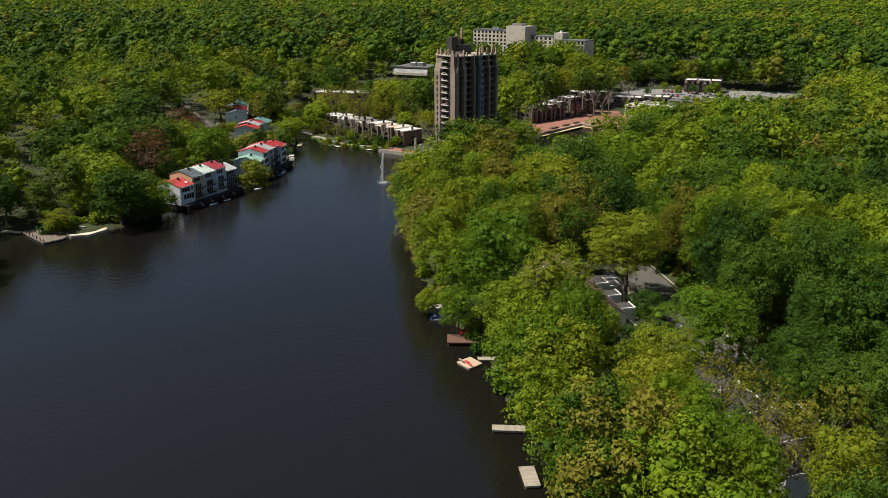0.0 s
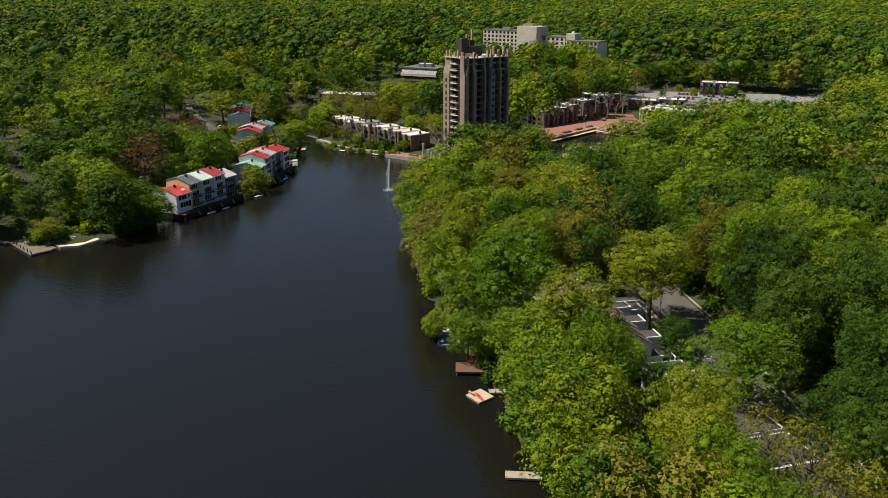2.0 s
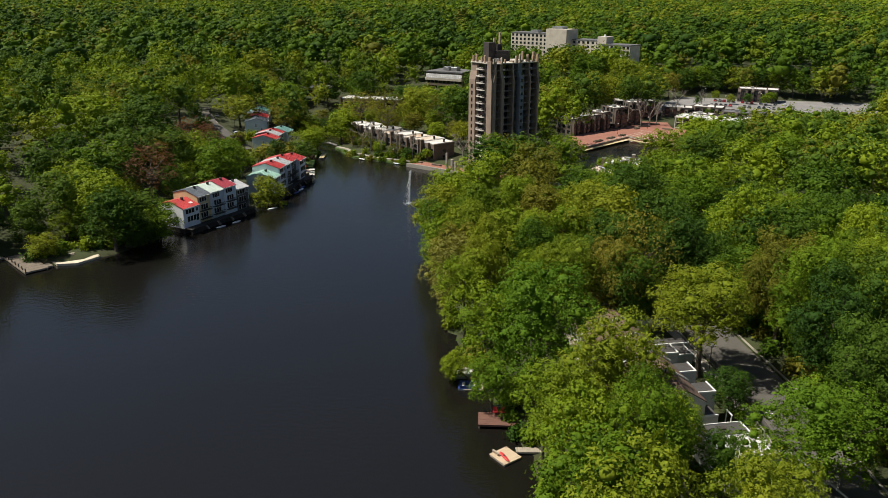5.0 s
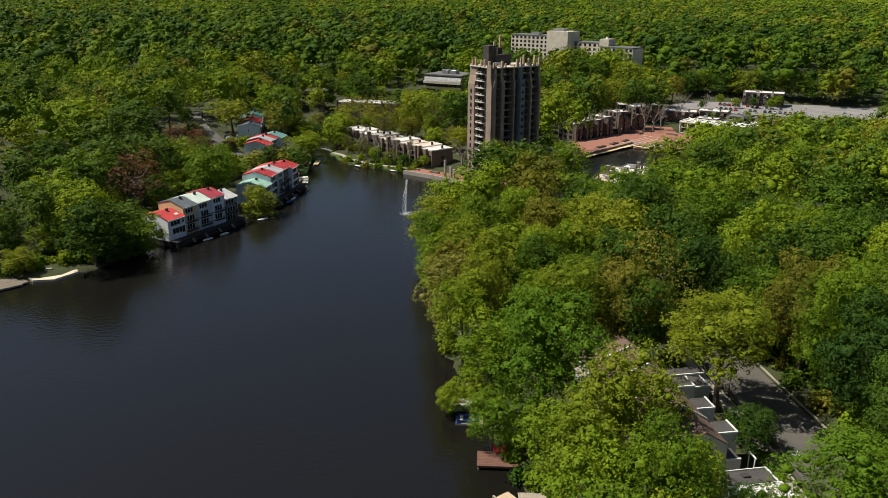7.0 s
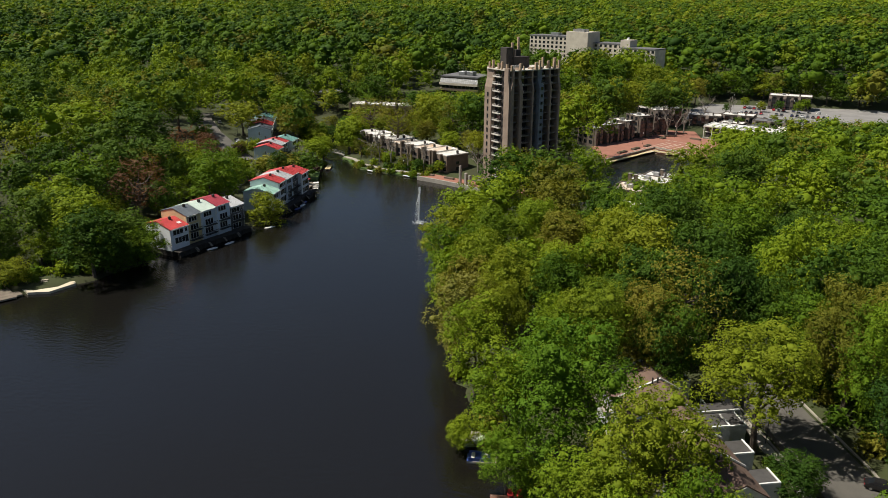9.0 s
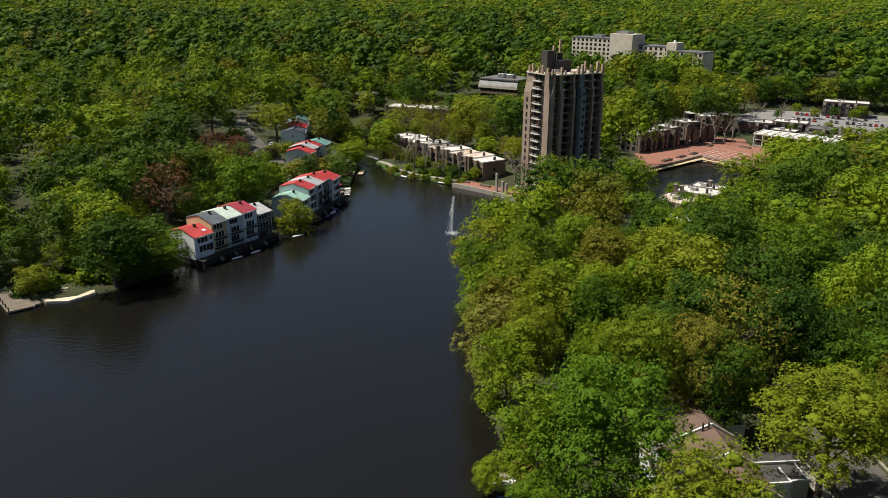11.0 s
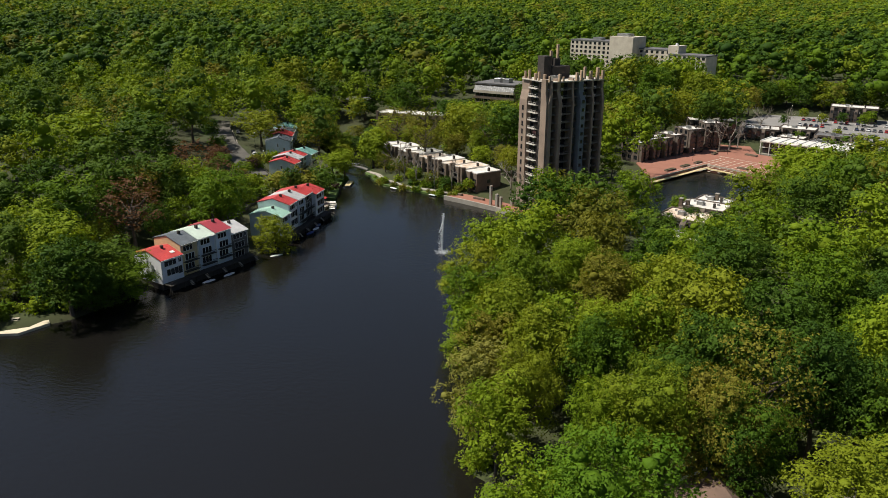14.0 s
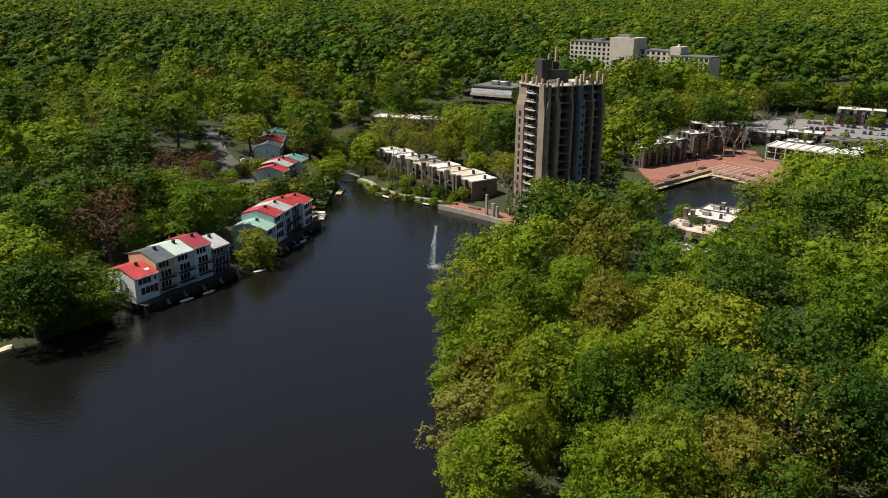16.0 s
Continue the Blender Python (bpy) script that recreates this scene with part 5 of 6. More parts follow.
fo = thing("fountain", pose(-34.3, 258.9, 0), "tall white water jet rising from the lake", "fountain")
jet = bmesh.new()
for i in range(12):
    z0, z1 = i * 1.08 - 0.1, (i + 1) * 1.08 - 0.1
    tube(jet, (0.05 * i, 0, z0), (0.05 * i + 0.05, 0, z1), 0.30 - 0.020 * i, 0.28 - 0.020 * i, 8)
part("jet", jet, SPRAY, fo)
veil = bmesh.new()
for i in range(7):
    f = i / 7
    tube(veil, (0.55 - 1.5 * f ** 1.5, 0.1, 12.6 - 6.4 * f), (0.55 - 1.5 * ((i + 1) / 7) ** 1.5, 0.1, 12.6 - 6.4 * (i + 1) / 7), 0.05 + 0.10 * f, 0.06 + 0.10 * f, 7)
part("falling_water", veil, SPRAY, fo)
def mist():
    u = rng.random() ** 0.8
    return np.array((rng.normal() * 0.20 + 0.55 * u - abs(rng.normal()) * 0.9 * (1 - u), rng.normal() * 0.3, 12.6 * u))
part("spray", drops(2600, mist, 0.05), SPRAY, fo)
def splash():
    a, r = rng.uniform(0, 6.28), abs(rng.normal()) * 1.1
    return np.array((math.cos(a) * r + 0.5, math.sin(a) * r, 0.05 + abs(rng.normal()) * 0.15))
part("foam", drops(1500, splash, 0.09), SPRAY, fo)

# ---- docks, boats and lakeside things ----
def dock(x, y, rz, w, d, z, mat, label, posts=True, lip=False, planks=True, name="dock"):
    t = thing(name, pose(x, y, 0, 0, 0, rz), label, "dock", "docks")
    step = 0.42
    n = max(2, int(round(w / step)))
    me = mesh_of("plank", cube(0.012, 0, z - 0.06, w / n - 0.012, d, z), mat)
    for i in range(n):
        part("plank", me, None, t, at=pose(i * w / n, 0, 0.004 * (i % 3)))
    part("frame", cube(0.1, 0.1, z - 0.45, w - 0.1, d - 0.1, z - 0.065), WOOD_GREY if mat is not WOOD_RED else WOOD_RED, t)
    if posts:
        for px in (0.25, w - 0.25):
            for py in (0.25, d - 0.25):
                part("post", tube(bmesh.new(), (px, py, -2.2), (px, py, z + 0.0), 0.13, 0.13, 7), WOOD_GREY, t)
    return t


def at_dir(dx, dy):
    return math.degrees(math.atan2(dy, dx))


raft_turn = at_dir(3.05, -2.46)
dock(26.9, 104.6, raft_turn, 4.0, 3.9, 0.42, material("pale_raft_planks", (0.60, 0.47, 0.32), (0.48, 0.37, 0.25), 0.8, 1.0, 5.0, by_object=0.4), "square pale wooden swimming raft at the shore", name="raft")
dock(31.3, 106.0, 14, 6.2, 1.5, 0.62, WOOD_GREY, "narrow grey plank gangway from the shore")
dock(38.3, 79.4, 8, 6.0, 1.9, 0.6, WOOD_GREY, "short weathered grey wooden dock under the trees")
dock(44.2, 69.3, at_dir(1.6, -5.0), 5.4, 2.6, 0.6, WOOD_GREY, "weathered grey wooden dock along the bank")
dock(22.4, 116.9, at_dir(0.75, -3.8), 4.4, 7.5, 0.85, WOOD_RED, "red-brown wooden deck with chairs at the water")
dock(15.0, 134.2, at_dir(0.6, -3.0), 3.4, 5.0, 0.55, WOOD_GREY, "pale grey wooden dock by the bank")
dock(17.0, 128.0, at_dir(0.6, -3.0), 3.0, 4.0, 0.5, WOOD_GREY, "small grey wooden dock under trees")
dock(-131.5, 166.8, -30.5, 18.0, 6.4, 0.7, WOOD_DULL, "weathered lakeside boardwalk in front of a beach")
dock(-116.0, 158.8, 62, 7.0, 3.0, 0.68, WOOD_DULL, "weathered plank landing along the beach")
dock(-139.5, 166.2, -4, 8, 1.8, 0.6, WOOD_GREY, "low pale walkway over the inlet")
for k in range(7):
    bl = thing("bollard", pose(-130.9 + k * 2.5, 166.9 - k * 1.47, 0.7), "short dark timber bollard on the boardwalk edge", "bollard", "boardwalk bollards")
    part("post", tube(bmesh.new(), (0, 0, 0), (0, 0, 1.0), 0.16, 0.14, 8), DARK_WALL, bl)
    part("cap", tube(bmesh.new(), (0, 0, 1.0), (0, 0, 1.08), 0.19, 0.12, 8), DARK_WALL, bl)
dock(-97.0, 325, 105, 9, 2.2, 0.7, YELLOW_WOOD, "pale wooden garden dock at the channel")
sand = bmesh.new()
prism(sand, [(-112.5, 166.2), (-107.5, 168.4), (-105.2, 175.5), (-113, 182), (-123, 176.5), (-117.5, 168.5)], -0.8, 0.66)
tagged(new("beach", mesh_of("beach", sand, material("pale_sand", (0.70, 0.62, 0.48), (0.56, 0.48, 0.36), 0.95, 2.0, 6.0))), "small pale sandy beach at the lakeside", "beach", kind="structure")


tb = thing("picnic_table", pose(-113.5, 173.5, 0.72, 0, 0, 35), "weathered wooden picnic table standing on the beach", "table")
part("tabletop", cube(-0.9, -0.4, 0.70, 0.9, 0.4, 0.76, 0.01), WOOD_GREY, tb)
for s in (-1, 1):
    part("bench", cube(-0.9, s * 0.75 - 0.14, 0.42, 0.9, s * 0.75 + 0.14, 0.47, 0.01), WOOD_GREY, tb)
    part("leg", cube(s * 0.6 - 0.05, -0.7, 0, s * 0.6 + 0.05, 0.7, 0.7), WOOD_GREY, tb)


def kayak(x, y, z, rz, mat, label, length=3.2, w=0.36):
    t = thing("kayak", pose(x, y, z, 0, 0, rz), label, "kayak", "boats")
    bm = bmesh.new()
    bmesh.ops.create_uvsphere(bm, u_segments=12, v_segments=8, radius=1, matrix=Matrix.Translation((0, 0, 0.2)) @ Matrix.Diagonal((length / 2, w, 0.2, 1)))
    part("hull", bm, mat, t)
    rim = bmesh.new()
    bmesh.ops.create_uvsphere(rim, u_segments=10, v_segments=6, radius=1, matrix=Matrix.Translation((0, 0, 0.34)) @ Matrix.Diagonal((0.45, 0.22, 0.07, 1)))
    part("cockpit", rim, DARK, t)
    return t


RED_PLASTIC = material("red_plastic", (0.62, 0.05, 0.05), (0.52, 0.04, 0.04), 0.4)
kayak(29.6, 104.2, 0.44, -52, RED_PLASTIC, "bright red kayak lying on the raft")


def chair(x, y, z, rz, mat, label="red wooden garden armchair on the deck"):
    t = thing("garden_chair", pose(x, y, z, 0, 0, rz), label, "chair", "deck chairs")
    for i in range(5):
        part("back_slat", cube(-0.34 + i * 0.14, 0, 0, -0.22 + i * 0.14, 0.03, 0.85), mat, t, at=pose(0, 0.3, 0.36, -22))
    part("seat", cube(-0.36, -0.35, -0.02, 0.36, 0.32, 0.03), mat, t, at=pose(0, 0, 0.38, -8))
    for sx in (-0.4, 0.4):
        part("armrest", cube(sx - 0.07, -0.45, 0.56, sx + 0.07, 0.4, 0.6), mat, t)
        part("leg", cube(sx - 0.04, -0.42, 0, sx + 0.04, -0.34, 0.56), mat, t)
        part("leg", cube(sx - 0.04, 0.28, 0, sx + 0.04, 0.36, 0.56), mat, t)
    return t


chair(25.6, 117.1, 0.86, 25, RED_PLASTIC)
chair(27.0, 117.4, 0.86, 15, RED_PLASTIC)
bench = thing("bench", pose(28.0, 104.9, 0.43, 0, 0, -39), "grey wooden bench on the raft", "bench")
part("seat", cube(-0.8, -0.2, 0.4, 0.8, 0.2, 0.46), WOOD_GREY, bench)
for sx in (-0.7, 0.7):
    part("leg", cube(sx - 0.05, -0.18, 0, sx + 0.05, 0.18, 0.4), WOOD_GREY, bench)

CANVAS = material("white_boat_canvas", (0.74, 0.72, 0.66), (0.6, 0.58, 0.52), 0.8)
BLUE_HULL = material("blue_boat_hull", (0.05, 0.09, 0.30), (0.04, 0.07, 0.22), 0.4)


def pontoon(x, y, rz, canopy=True, hull=None, label="white pontoon boat with a canopy moored on the lake", length=5.6):
    t = thing("pontoon_boat", pose(x, y, 0, 0, 0, rz), label, "boat", "boats")
    for sx in (-0.85, 0.85):
        part("float", tube(bmesh.new(), (sx, -length / 2, 0.15), (sx, length / 2, 0.15), 0.33, 0.33, 10), METAL, t)
    part("deck", cube(-1.15, -length / 2, 0.46, 1.15, length / 2, 0.56), hull or CANVAS, t)
    r = bmesh.new()
    for a in ((-1.12, -length / 2 + 0.3, -1.06, length / 2 - 0.2), (1.06, -length / 2 + 0.3, 1.12, length / 2 - 0.2), (-1.06, length / 2 - 0.26, 1.06, length / 2 - 0.2)):
        box(r, a[0], a[1], 0.56, a[2], a[3], 1.15)
    part("side_panel", r, hull or CANVAS, t)
    for yy in (-length * 0.25, length * 0.28):
        part("bench", cube(-1.0, yy - 0.3, 0.56, 1.0, yy + 0.3, 0.95, 0.05), CANVAS, t)
    if canopy:
        for sx in (-1, 1):
            for yy in (-0.9, 1.2):
                part("canopy_pole", tube(bmesh.new(), (sx, yy, 0.56), (sx, yy, 2.3), 0.03, 0.03, 5), METAL, t)
        part("canopy", cube(-1.15, -1.1, 2.3, 1.15, 1.4, 2.38, 0.03), CANVAS, t)
    return t


pontoon(-89.0, 293.5, 20)
pontoon(16.4, 131.4, -70, False, None, "white pontoon boat moored under the trees", 4.6)
pontoon(18.4, 126.6, -80, False, BLUE_HULL, "blue and white boat moored under the trees", 4.2)
WHITE_HULL = material("white_hull", (0.78, 0.78, 0.76), (0.66, 0.66, 0.64), 0.35)
for x, y, rz, mat in ((-86.8, 213.0, 70, WHITE_HULL), (-84.6, 219.5, 78, WHITE_HULL), (-80.6, 238.6, 55, WHITE_HULL), (-82.0, 262.6, 85, BLUE_HULL), (-82.4, 267.5, 92, WHITE_HULL),
                      (-83.6, 271.5, 96, BLUE_HULL), (-60, 323.3, -18, WHITE_HULL), (-79, 328.4, -30, WHITE_HULL)):
    kayak(x, y, 0.0 if y < 320 else 0.3, rz, mat, "small open rowing boat lying along the shore", 4.2, 0.75)
um = thing("parasol", pose(-94.0, 295.3, 1.0), "red parasol on a lakeside deck", "parasol")
part("pole", tube(bmesh.new(), (0, 0, -0.3), (0, 0, 2.5), 0.04, 0.04, 6), METAL, um)
part("canopy", tube(bmesh.new(), (0, 0, 2.15), (0, 0, 2.75), 1.7, 0.08, 10), RED_PLASTIC, um)
dock(-97, 291.0, 3, 6, 8, 0.9, WOOD_GREY, "grey timber deck beside the corner house")


# ---- street lamps ----
def lamp(x, y, h=5.0, z=None):
    t = thing("street_lamp", pose(x, y, ground_z(x, y) if z is None else z), "slim dark lamp post with a white globe", "street lamp", "street lamps")
    part("pole", tube(bmesh.new(), (0, 0, -0.4), (0, 0, h), 0.09, 0.06, 7), DARK, t)
    g = bmesh.new()
    bmesh.ops.create_icosphere(g, subdivisions=2, radius=0.3, matrix=Matrix.Translation((0, 0, h + 0.2)))
    part("globe", g, WHITE, t)


for x, y, h in ((64.5, 137, 5), (-158, 352, 7), (-140, 330, 6), (-64, 331, 4), (52, 446, 7), (36, 424, 6), (75, 424, 7), (100, 520, 9), (124, 540, 9), (90, 560, 9)):
    lamp(x, y, h)

# ---- planted shore before the brick row ----
lawn = bmesh.new()
prism(lawn, [(-101, 349), (-95, 342.4), (-85.4, 331.8), (-68.3, 326.4), (-55, 322), (-50, 326), (-66, 330), (-78, 337), (-90, 350), (-101, 357)], -0.5, 0.75)
tagged(new("grass", mesh_of("grass", lawn, GRASS)), "bright green planted bank along the far shore", "grass", kind="structure")
lawn = bmesh.new()
prism(lawn, [(-93, 303), (-104, 334), (-112, 351), (-118, 350), (-112, 320), (-108, 300)], -0.5, 1.2)
tagged(new("grass", mesh_of("grass", lawn, GRASS)), "green garden lawn sloping to the channel", "grass", kind="structure")
BUSH_KINDS = []
for i in range(3):
    v, f, cen, rad = crown_arrays(rng, 1.2, 1.5, 8, 210, 0.19, ragged=0.3, tuft=5)
    core = bmesh.new()
    heart(core, cen, rad, 0.75, 0.85)
    BUSH_KINDS.append(mesh_from("foliage", v, f, LEAF, core))


def bush(x, y, s, leaf=None, z=None, label="rounded green garden shrub near the water"):
    t = thing("shrub", pose(x, y, (ground_z(x, y) if z is None else z) - 0.1, 0, 0, rng.uniform(0, 360)), label, "shrub", "shrubs")
    o = part("foliage", BUSH_KINDS[int(rng.integers(3))], None, t, at=Matrix.Diagonal((s, s, s, 1)))
    if leaf:
        o.material_slots[0].link, o.material_slots[0].material = "OBJECT", leaf
    return t


for i in range(120):
    u = rng.random()
    x, y = -96 + 46 * u, 345 - 22 * math.sqrt(u) + rng.uniform(-2.0, 5.5)
    if float(shore_distance(np.array([x]), np.array([y]))[0]) > 0.3 and off_path(x, y):
        bush(x, y, rng.uniform(0.8, 2.0), (None, LEAF_LIME, LEAF_OLIVE, None)[int(rng.integers(4))])
for i in range(34):
    bush(rng.uniform(-113, -98), rng.uniform(300, 348), rng.uniform(0.8, 2.0), (None, LEAF_LIME, None, LEAF_PURPLE)[int(rng.integers(4))])
for i in range(36):
    k, f, off = int(rng.integers(0, 5)), rng.random(), rng.uniform(7.0, 13.0)
    (ax, ay), (bx, by) = STREET[k], STREET[k + 1]
    g = math.hypot(bx - ax, by - ay)
    bush(ax + f * (bx - ax) + off * (ay - by) / g, ay + f * (by - ay) + off * (bx - ax) / g, rng.uniform(1.3, 2.6), (None, LEAF_DARK_AND_SHADE, LEAF_OLIVE)[int(rng.integers(3))], label="leafy undergrowth shrub beside the lane")
for i in range(70):
    f, off = rng.uniform(-4, 76), rng.uniform(2.0, 8.5)
    x, y = -107 + f * 0.793 - off * 0.609, 377 - f * 0.609 - off * 0.793
    if float(shore_distance(np.array([x]), np.array([y]))[0]) > 1.5 and off_path(x, y):
        bush(x, y, rng.uniform(1.0, 2.4), (None, LEAF_DARK_AND_SHADE, LEAF_OLIVE, LEAF_DARK_AND_SHADE)[int(rng.integers(4))], label="dense dark shrub before the brick row")
for x, y, s in ((68.5, 121, 1.2), (69.6, 118, 1.0), (70.4, 115.5, 1.1), (66, 128, 1.3), (64.6, 131.5, 1.0), (30.5, 111.5, 1.6), (33, 110, 1.8), (29.5, 121, 1.5)):
    bush(x, y, s)


for i in range(46):
    k = rng.integers(0, len(BANK) - 3)
    f = rng.random()
    x = BANK[k][0] * (1 - f) + BANK[k + 1][0] * f + rng.uniform(0.8, 4.0)
    y = BANK[k][1] * (1 - f) + BANK[k + 1][1] * f
    bush(x, y, rng.uniform(1.0, 2.4), (None, LEAF_DARK_AND_SHADE, LEAF_OLIVE, None)[int(rng.integers(4))])
for i in range(30):
    f = rng.random()
    bush(-101 - 20 * f + rng.uniform(-6, -1), 186 - 22 * f + rng.uniform(0, 5), rng.uniform(1.0, 2.2), (None, LEAF_DARK_AND_SHADE, None)[int(rng.integers(3))])
for i in range(46):
    x, y = (rng.uniform(-158, -78), rng.uniform(396, 436)) if i % 2 else (rng.uniform(-148, -106), rng.uniform(262, 345))
    if float(shore_distance(np.array([x]), np.array([y]))[0]) > 2 and bool(is_clear(np.array([x]), np.array([y]), 0.5)[0]):
        bush(x, y, rng.uniform(1.8, 3.4), (None, LEAF_DARK_AND_SHADE, LEAF_LIME)[i % 3], label="dense leafy shrub in a woodland garden")
over = tree(17.5, 128.5, 3.4, 8.0, None, None, "small green tree leaning out over the water")
over.matrix_basis = pose(18.6, 128.3, 0.6, 0, -46, 0)


# ---- far street and houses ----
street = bmesh.new()
prism(street, [(-452, 478), (-418, 440), (-404, 452), (-438, 492)], 6, 19.0)
tagged(new("road", mesh_of("road", street, ASPHALT)), "grey street bending between distant trees", "road", kind="structure")
clear(-424, 462, -48, 36, 14)
clear(-404, 440, -48, 20, 12)


def far_house(x, y, z, rz, w, d, h):
    u = thing("house", pose(x, y, z, 0, 0, rz), "grey-roofed detached house among distant trees", "house", "distant houses")
    part("wall", cube(0, 0, -4, w, d, h), WALL_PALE, u)
    r = bmesh.new()
    profile(r, [(-0.6, h), (d / 2, h + 4.2), (d + 0.6, h), (d / 2, h - 0.02)], -0.5, w + 0.5)
    part("roof", r, GREY_ROOF, u)
    part("chimney", cube(w * 0.7, d * 0.5, h + 2, w * 0.7 + 1.2, d * 0.5 + 1.2, h + 5.6), BROWN_BRICK, u)
    for k in range(4):
        for i in range(2):
            window(u, w * (0.14 + 0.24 * k), 0, 0.9 + 3 * i, 1.5, 1.6)
    return u


for x, y, rz, w in ((276, 1402, 8, 15), (300, 1396, -12, 17), (322, 1412, 20, 13)):
    far_house(x, y, ground_z(x, y), rz, w, 11, 6.4)
clear(292, 1372, 0, 34, 40)

# ---- bare trees ----
def bare_mesh(seed, h):
    g = np.random.default_rng(seed)
    bm = bmesh.new()
    def grow(a, way, length, r, depth):
        b = a + way * length
        tube(bm, a, b, r, r * 0.65, 6 if depth > 2 else 4)
        if depth:
            for i in range(3 if depth > 1 else 4):
                w = (way * 0.75 + Vector(g.normal(size=3)) * 0.45 + Vector((0, 0, 0.2))).normalized()
                grow(a.lerp(b, g.uniform(0.55, 1.0)), w, length * g.uniform(0.55, 0.8), r * 0.55, depth - 1)
    grow(Vector((0, 0, -0.5)), Vector((0, 0, 1)), h * 0.36, h * 0.021, 4)
    return mesh_of("bare_crown", bm, BARK_PALE)


BARE = [bare_mesh(31, 14), bare_mesh(32, 16)]
for i, (x, y, s) in enumerate(((-62, 331, 1.0), (-71, 334, 1.05), (-79, 341, 1.0), (-86, 349, 1.1), (-54, 329, 1.0), (-30, 330, 1.0), (-22, 318, 1.0), (-26, 326, 0.9),
                               (48, 452, 1.3), (53, 458, 1.25), (57, 462, 1.1), (70, 510, 1.1), (86, 530, 0.9), (-110, 322, 0.8))):
    t = thing("bare_tree", pose(x, y, ground_z(x, y), 0, 0, i * 57), "leafless tree with pale grey branches", "tree", "bare trees")
    part("bare_crown", BARE[i % 2], None, t, at=Matrix.Diagonal((s * 1.1, s * 1.1, s * 1.15, 1)))
for c in ((12, 397, 58, 15, 7), (-165, 344, 135, 34, 5), (-142, 308, 128, 34, 7), (-113, 171, 40, 9, 4)):
    clear(*c)

# ---- the woods ----
PATH_A, PATH_B = np.array((54.4, -38.8)), np.array((34.9, 60.5))


def view_range(x, y):
    """Distance to the flight line, and whether a place lies in the sector that the flight looks over."""
    d = PATH_B - PATH_A
    f = np.clip(((x - PATH_A[0]) * d[0] + (y - PATH_A[1]) * d[1]) / (d @ d), 0, 1)
    away = np.hypot(x - PATH_A[0] - f * d[0], y - PATH_A[1] - f * d[1])
    ang = np.degrees(np.arctan2(-(x - 46), y + 60))
    return away, (ang > -27) & (ang < 53)


def scatter(spacing, x0, x1, y0, y1, jitter=0.34):
    gx, gy = np.meshgrid(np.arange(x0, x1, spacing), np.arange(y0, y1, spacing * 0.87))
    gx = gx + (np.arange(gx.shape[0]) % 2)[:, None] * spacing / 2
    gx = gx + rng.uniform(-jitter, jitter, gx.shape) * spacing
    gy = gy + rng.uniform(-jitter, jitter, gy.shape) * spacing
    return gx.ravel(), gy.ravel()


PLACED = []


def free(x, y, r):
    return all((x - a) ** 2 + (y - b) ** 2 > (0.66 * (c + r)) ** 2 for a, b, c in PLACED)


def sight_limit(x, y):
    """Caps crown tops to fit the camera's view of the plaza, the office block and the brick row."""
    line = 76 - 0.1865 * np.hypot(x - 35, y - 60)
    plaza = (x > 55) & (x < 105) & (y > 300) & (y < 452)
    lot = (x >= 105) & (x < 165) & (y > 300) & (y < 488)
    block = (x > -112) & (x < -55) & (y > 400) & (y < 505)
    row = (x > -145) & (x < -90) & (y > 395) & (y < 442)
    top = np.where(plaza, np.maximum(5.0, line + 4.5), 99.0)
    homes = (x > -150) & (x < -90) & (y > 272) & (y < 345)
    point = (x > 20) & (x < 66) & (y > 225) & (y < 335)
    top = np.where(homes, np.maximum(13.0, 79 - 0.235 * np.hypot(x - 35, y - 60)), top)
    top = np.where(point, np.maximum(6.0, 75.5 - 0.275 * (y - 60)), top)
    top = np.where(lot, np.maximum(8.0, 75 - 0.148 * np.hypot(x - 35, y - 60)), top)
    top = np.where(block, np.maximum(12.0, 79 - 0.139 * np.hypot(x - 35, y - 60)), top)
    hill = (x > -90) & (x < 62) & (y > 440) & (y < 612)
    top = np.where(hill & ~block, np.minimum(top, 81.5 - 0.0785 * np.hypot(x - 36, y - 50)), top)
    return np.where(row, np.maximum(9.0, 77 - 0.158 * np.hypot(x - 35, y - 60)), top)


def plant(x, y, radius, height, leaf=None, kinds=None, label="", shift=True, spread=2.5):
    if shift and x > -25 and height > 16:
        w = float(ease(200 - y, 0, 40))
        near = min(60.0, max(-39.0, y - 130))
        eye, k = 46.8 - 0.19 * near, 1 - 0.045 * w
        x, y, radius, height = eye + k * (x - eye), near + k * (y - near), radius * (1 + 0.06 * w), height + 3.5 * w
        while float(shore_distance(np.array([x]), np.array([y]))[0]) < 1.5:
            x += 0.5
    height = min(height, max(4.0, float(sight_limit(np.array(x), np.array(y))) - ground_z(x, y)))
    radius = min(radius, height * 0.6)
    PLACED.append((x, y, radius))
    edge = float(shore_distance(np.array([x]), np.array([y]))[0])
    if kinds is None and x > -25 and y < 230 and edge < 6.5 and shift:
        kinds, radius = BUSHY_KINDS, radius * 1.12
    if kinds is None:
        away = float(view_range(np.array([x]), np.array([y]))[0][0])
        kinds = HERO_KINDS if away < 105 else NEAR_KINDS if away < 155 else MID_KINDS
    return tree(x, y, radius, height, leaf, kinds, label, spread)


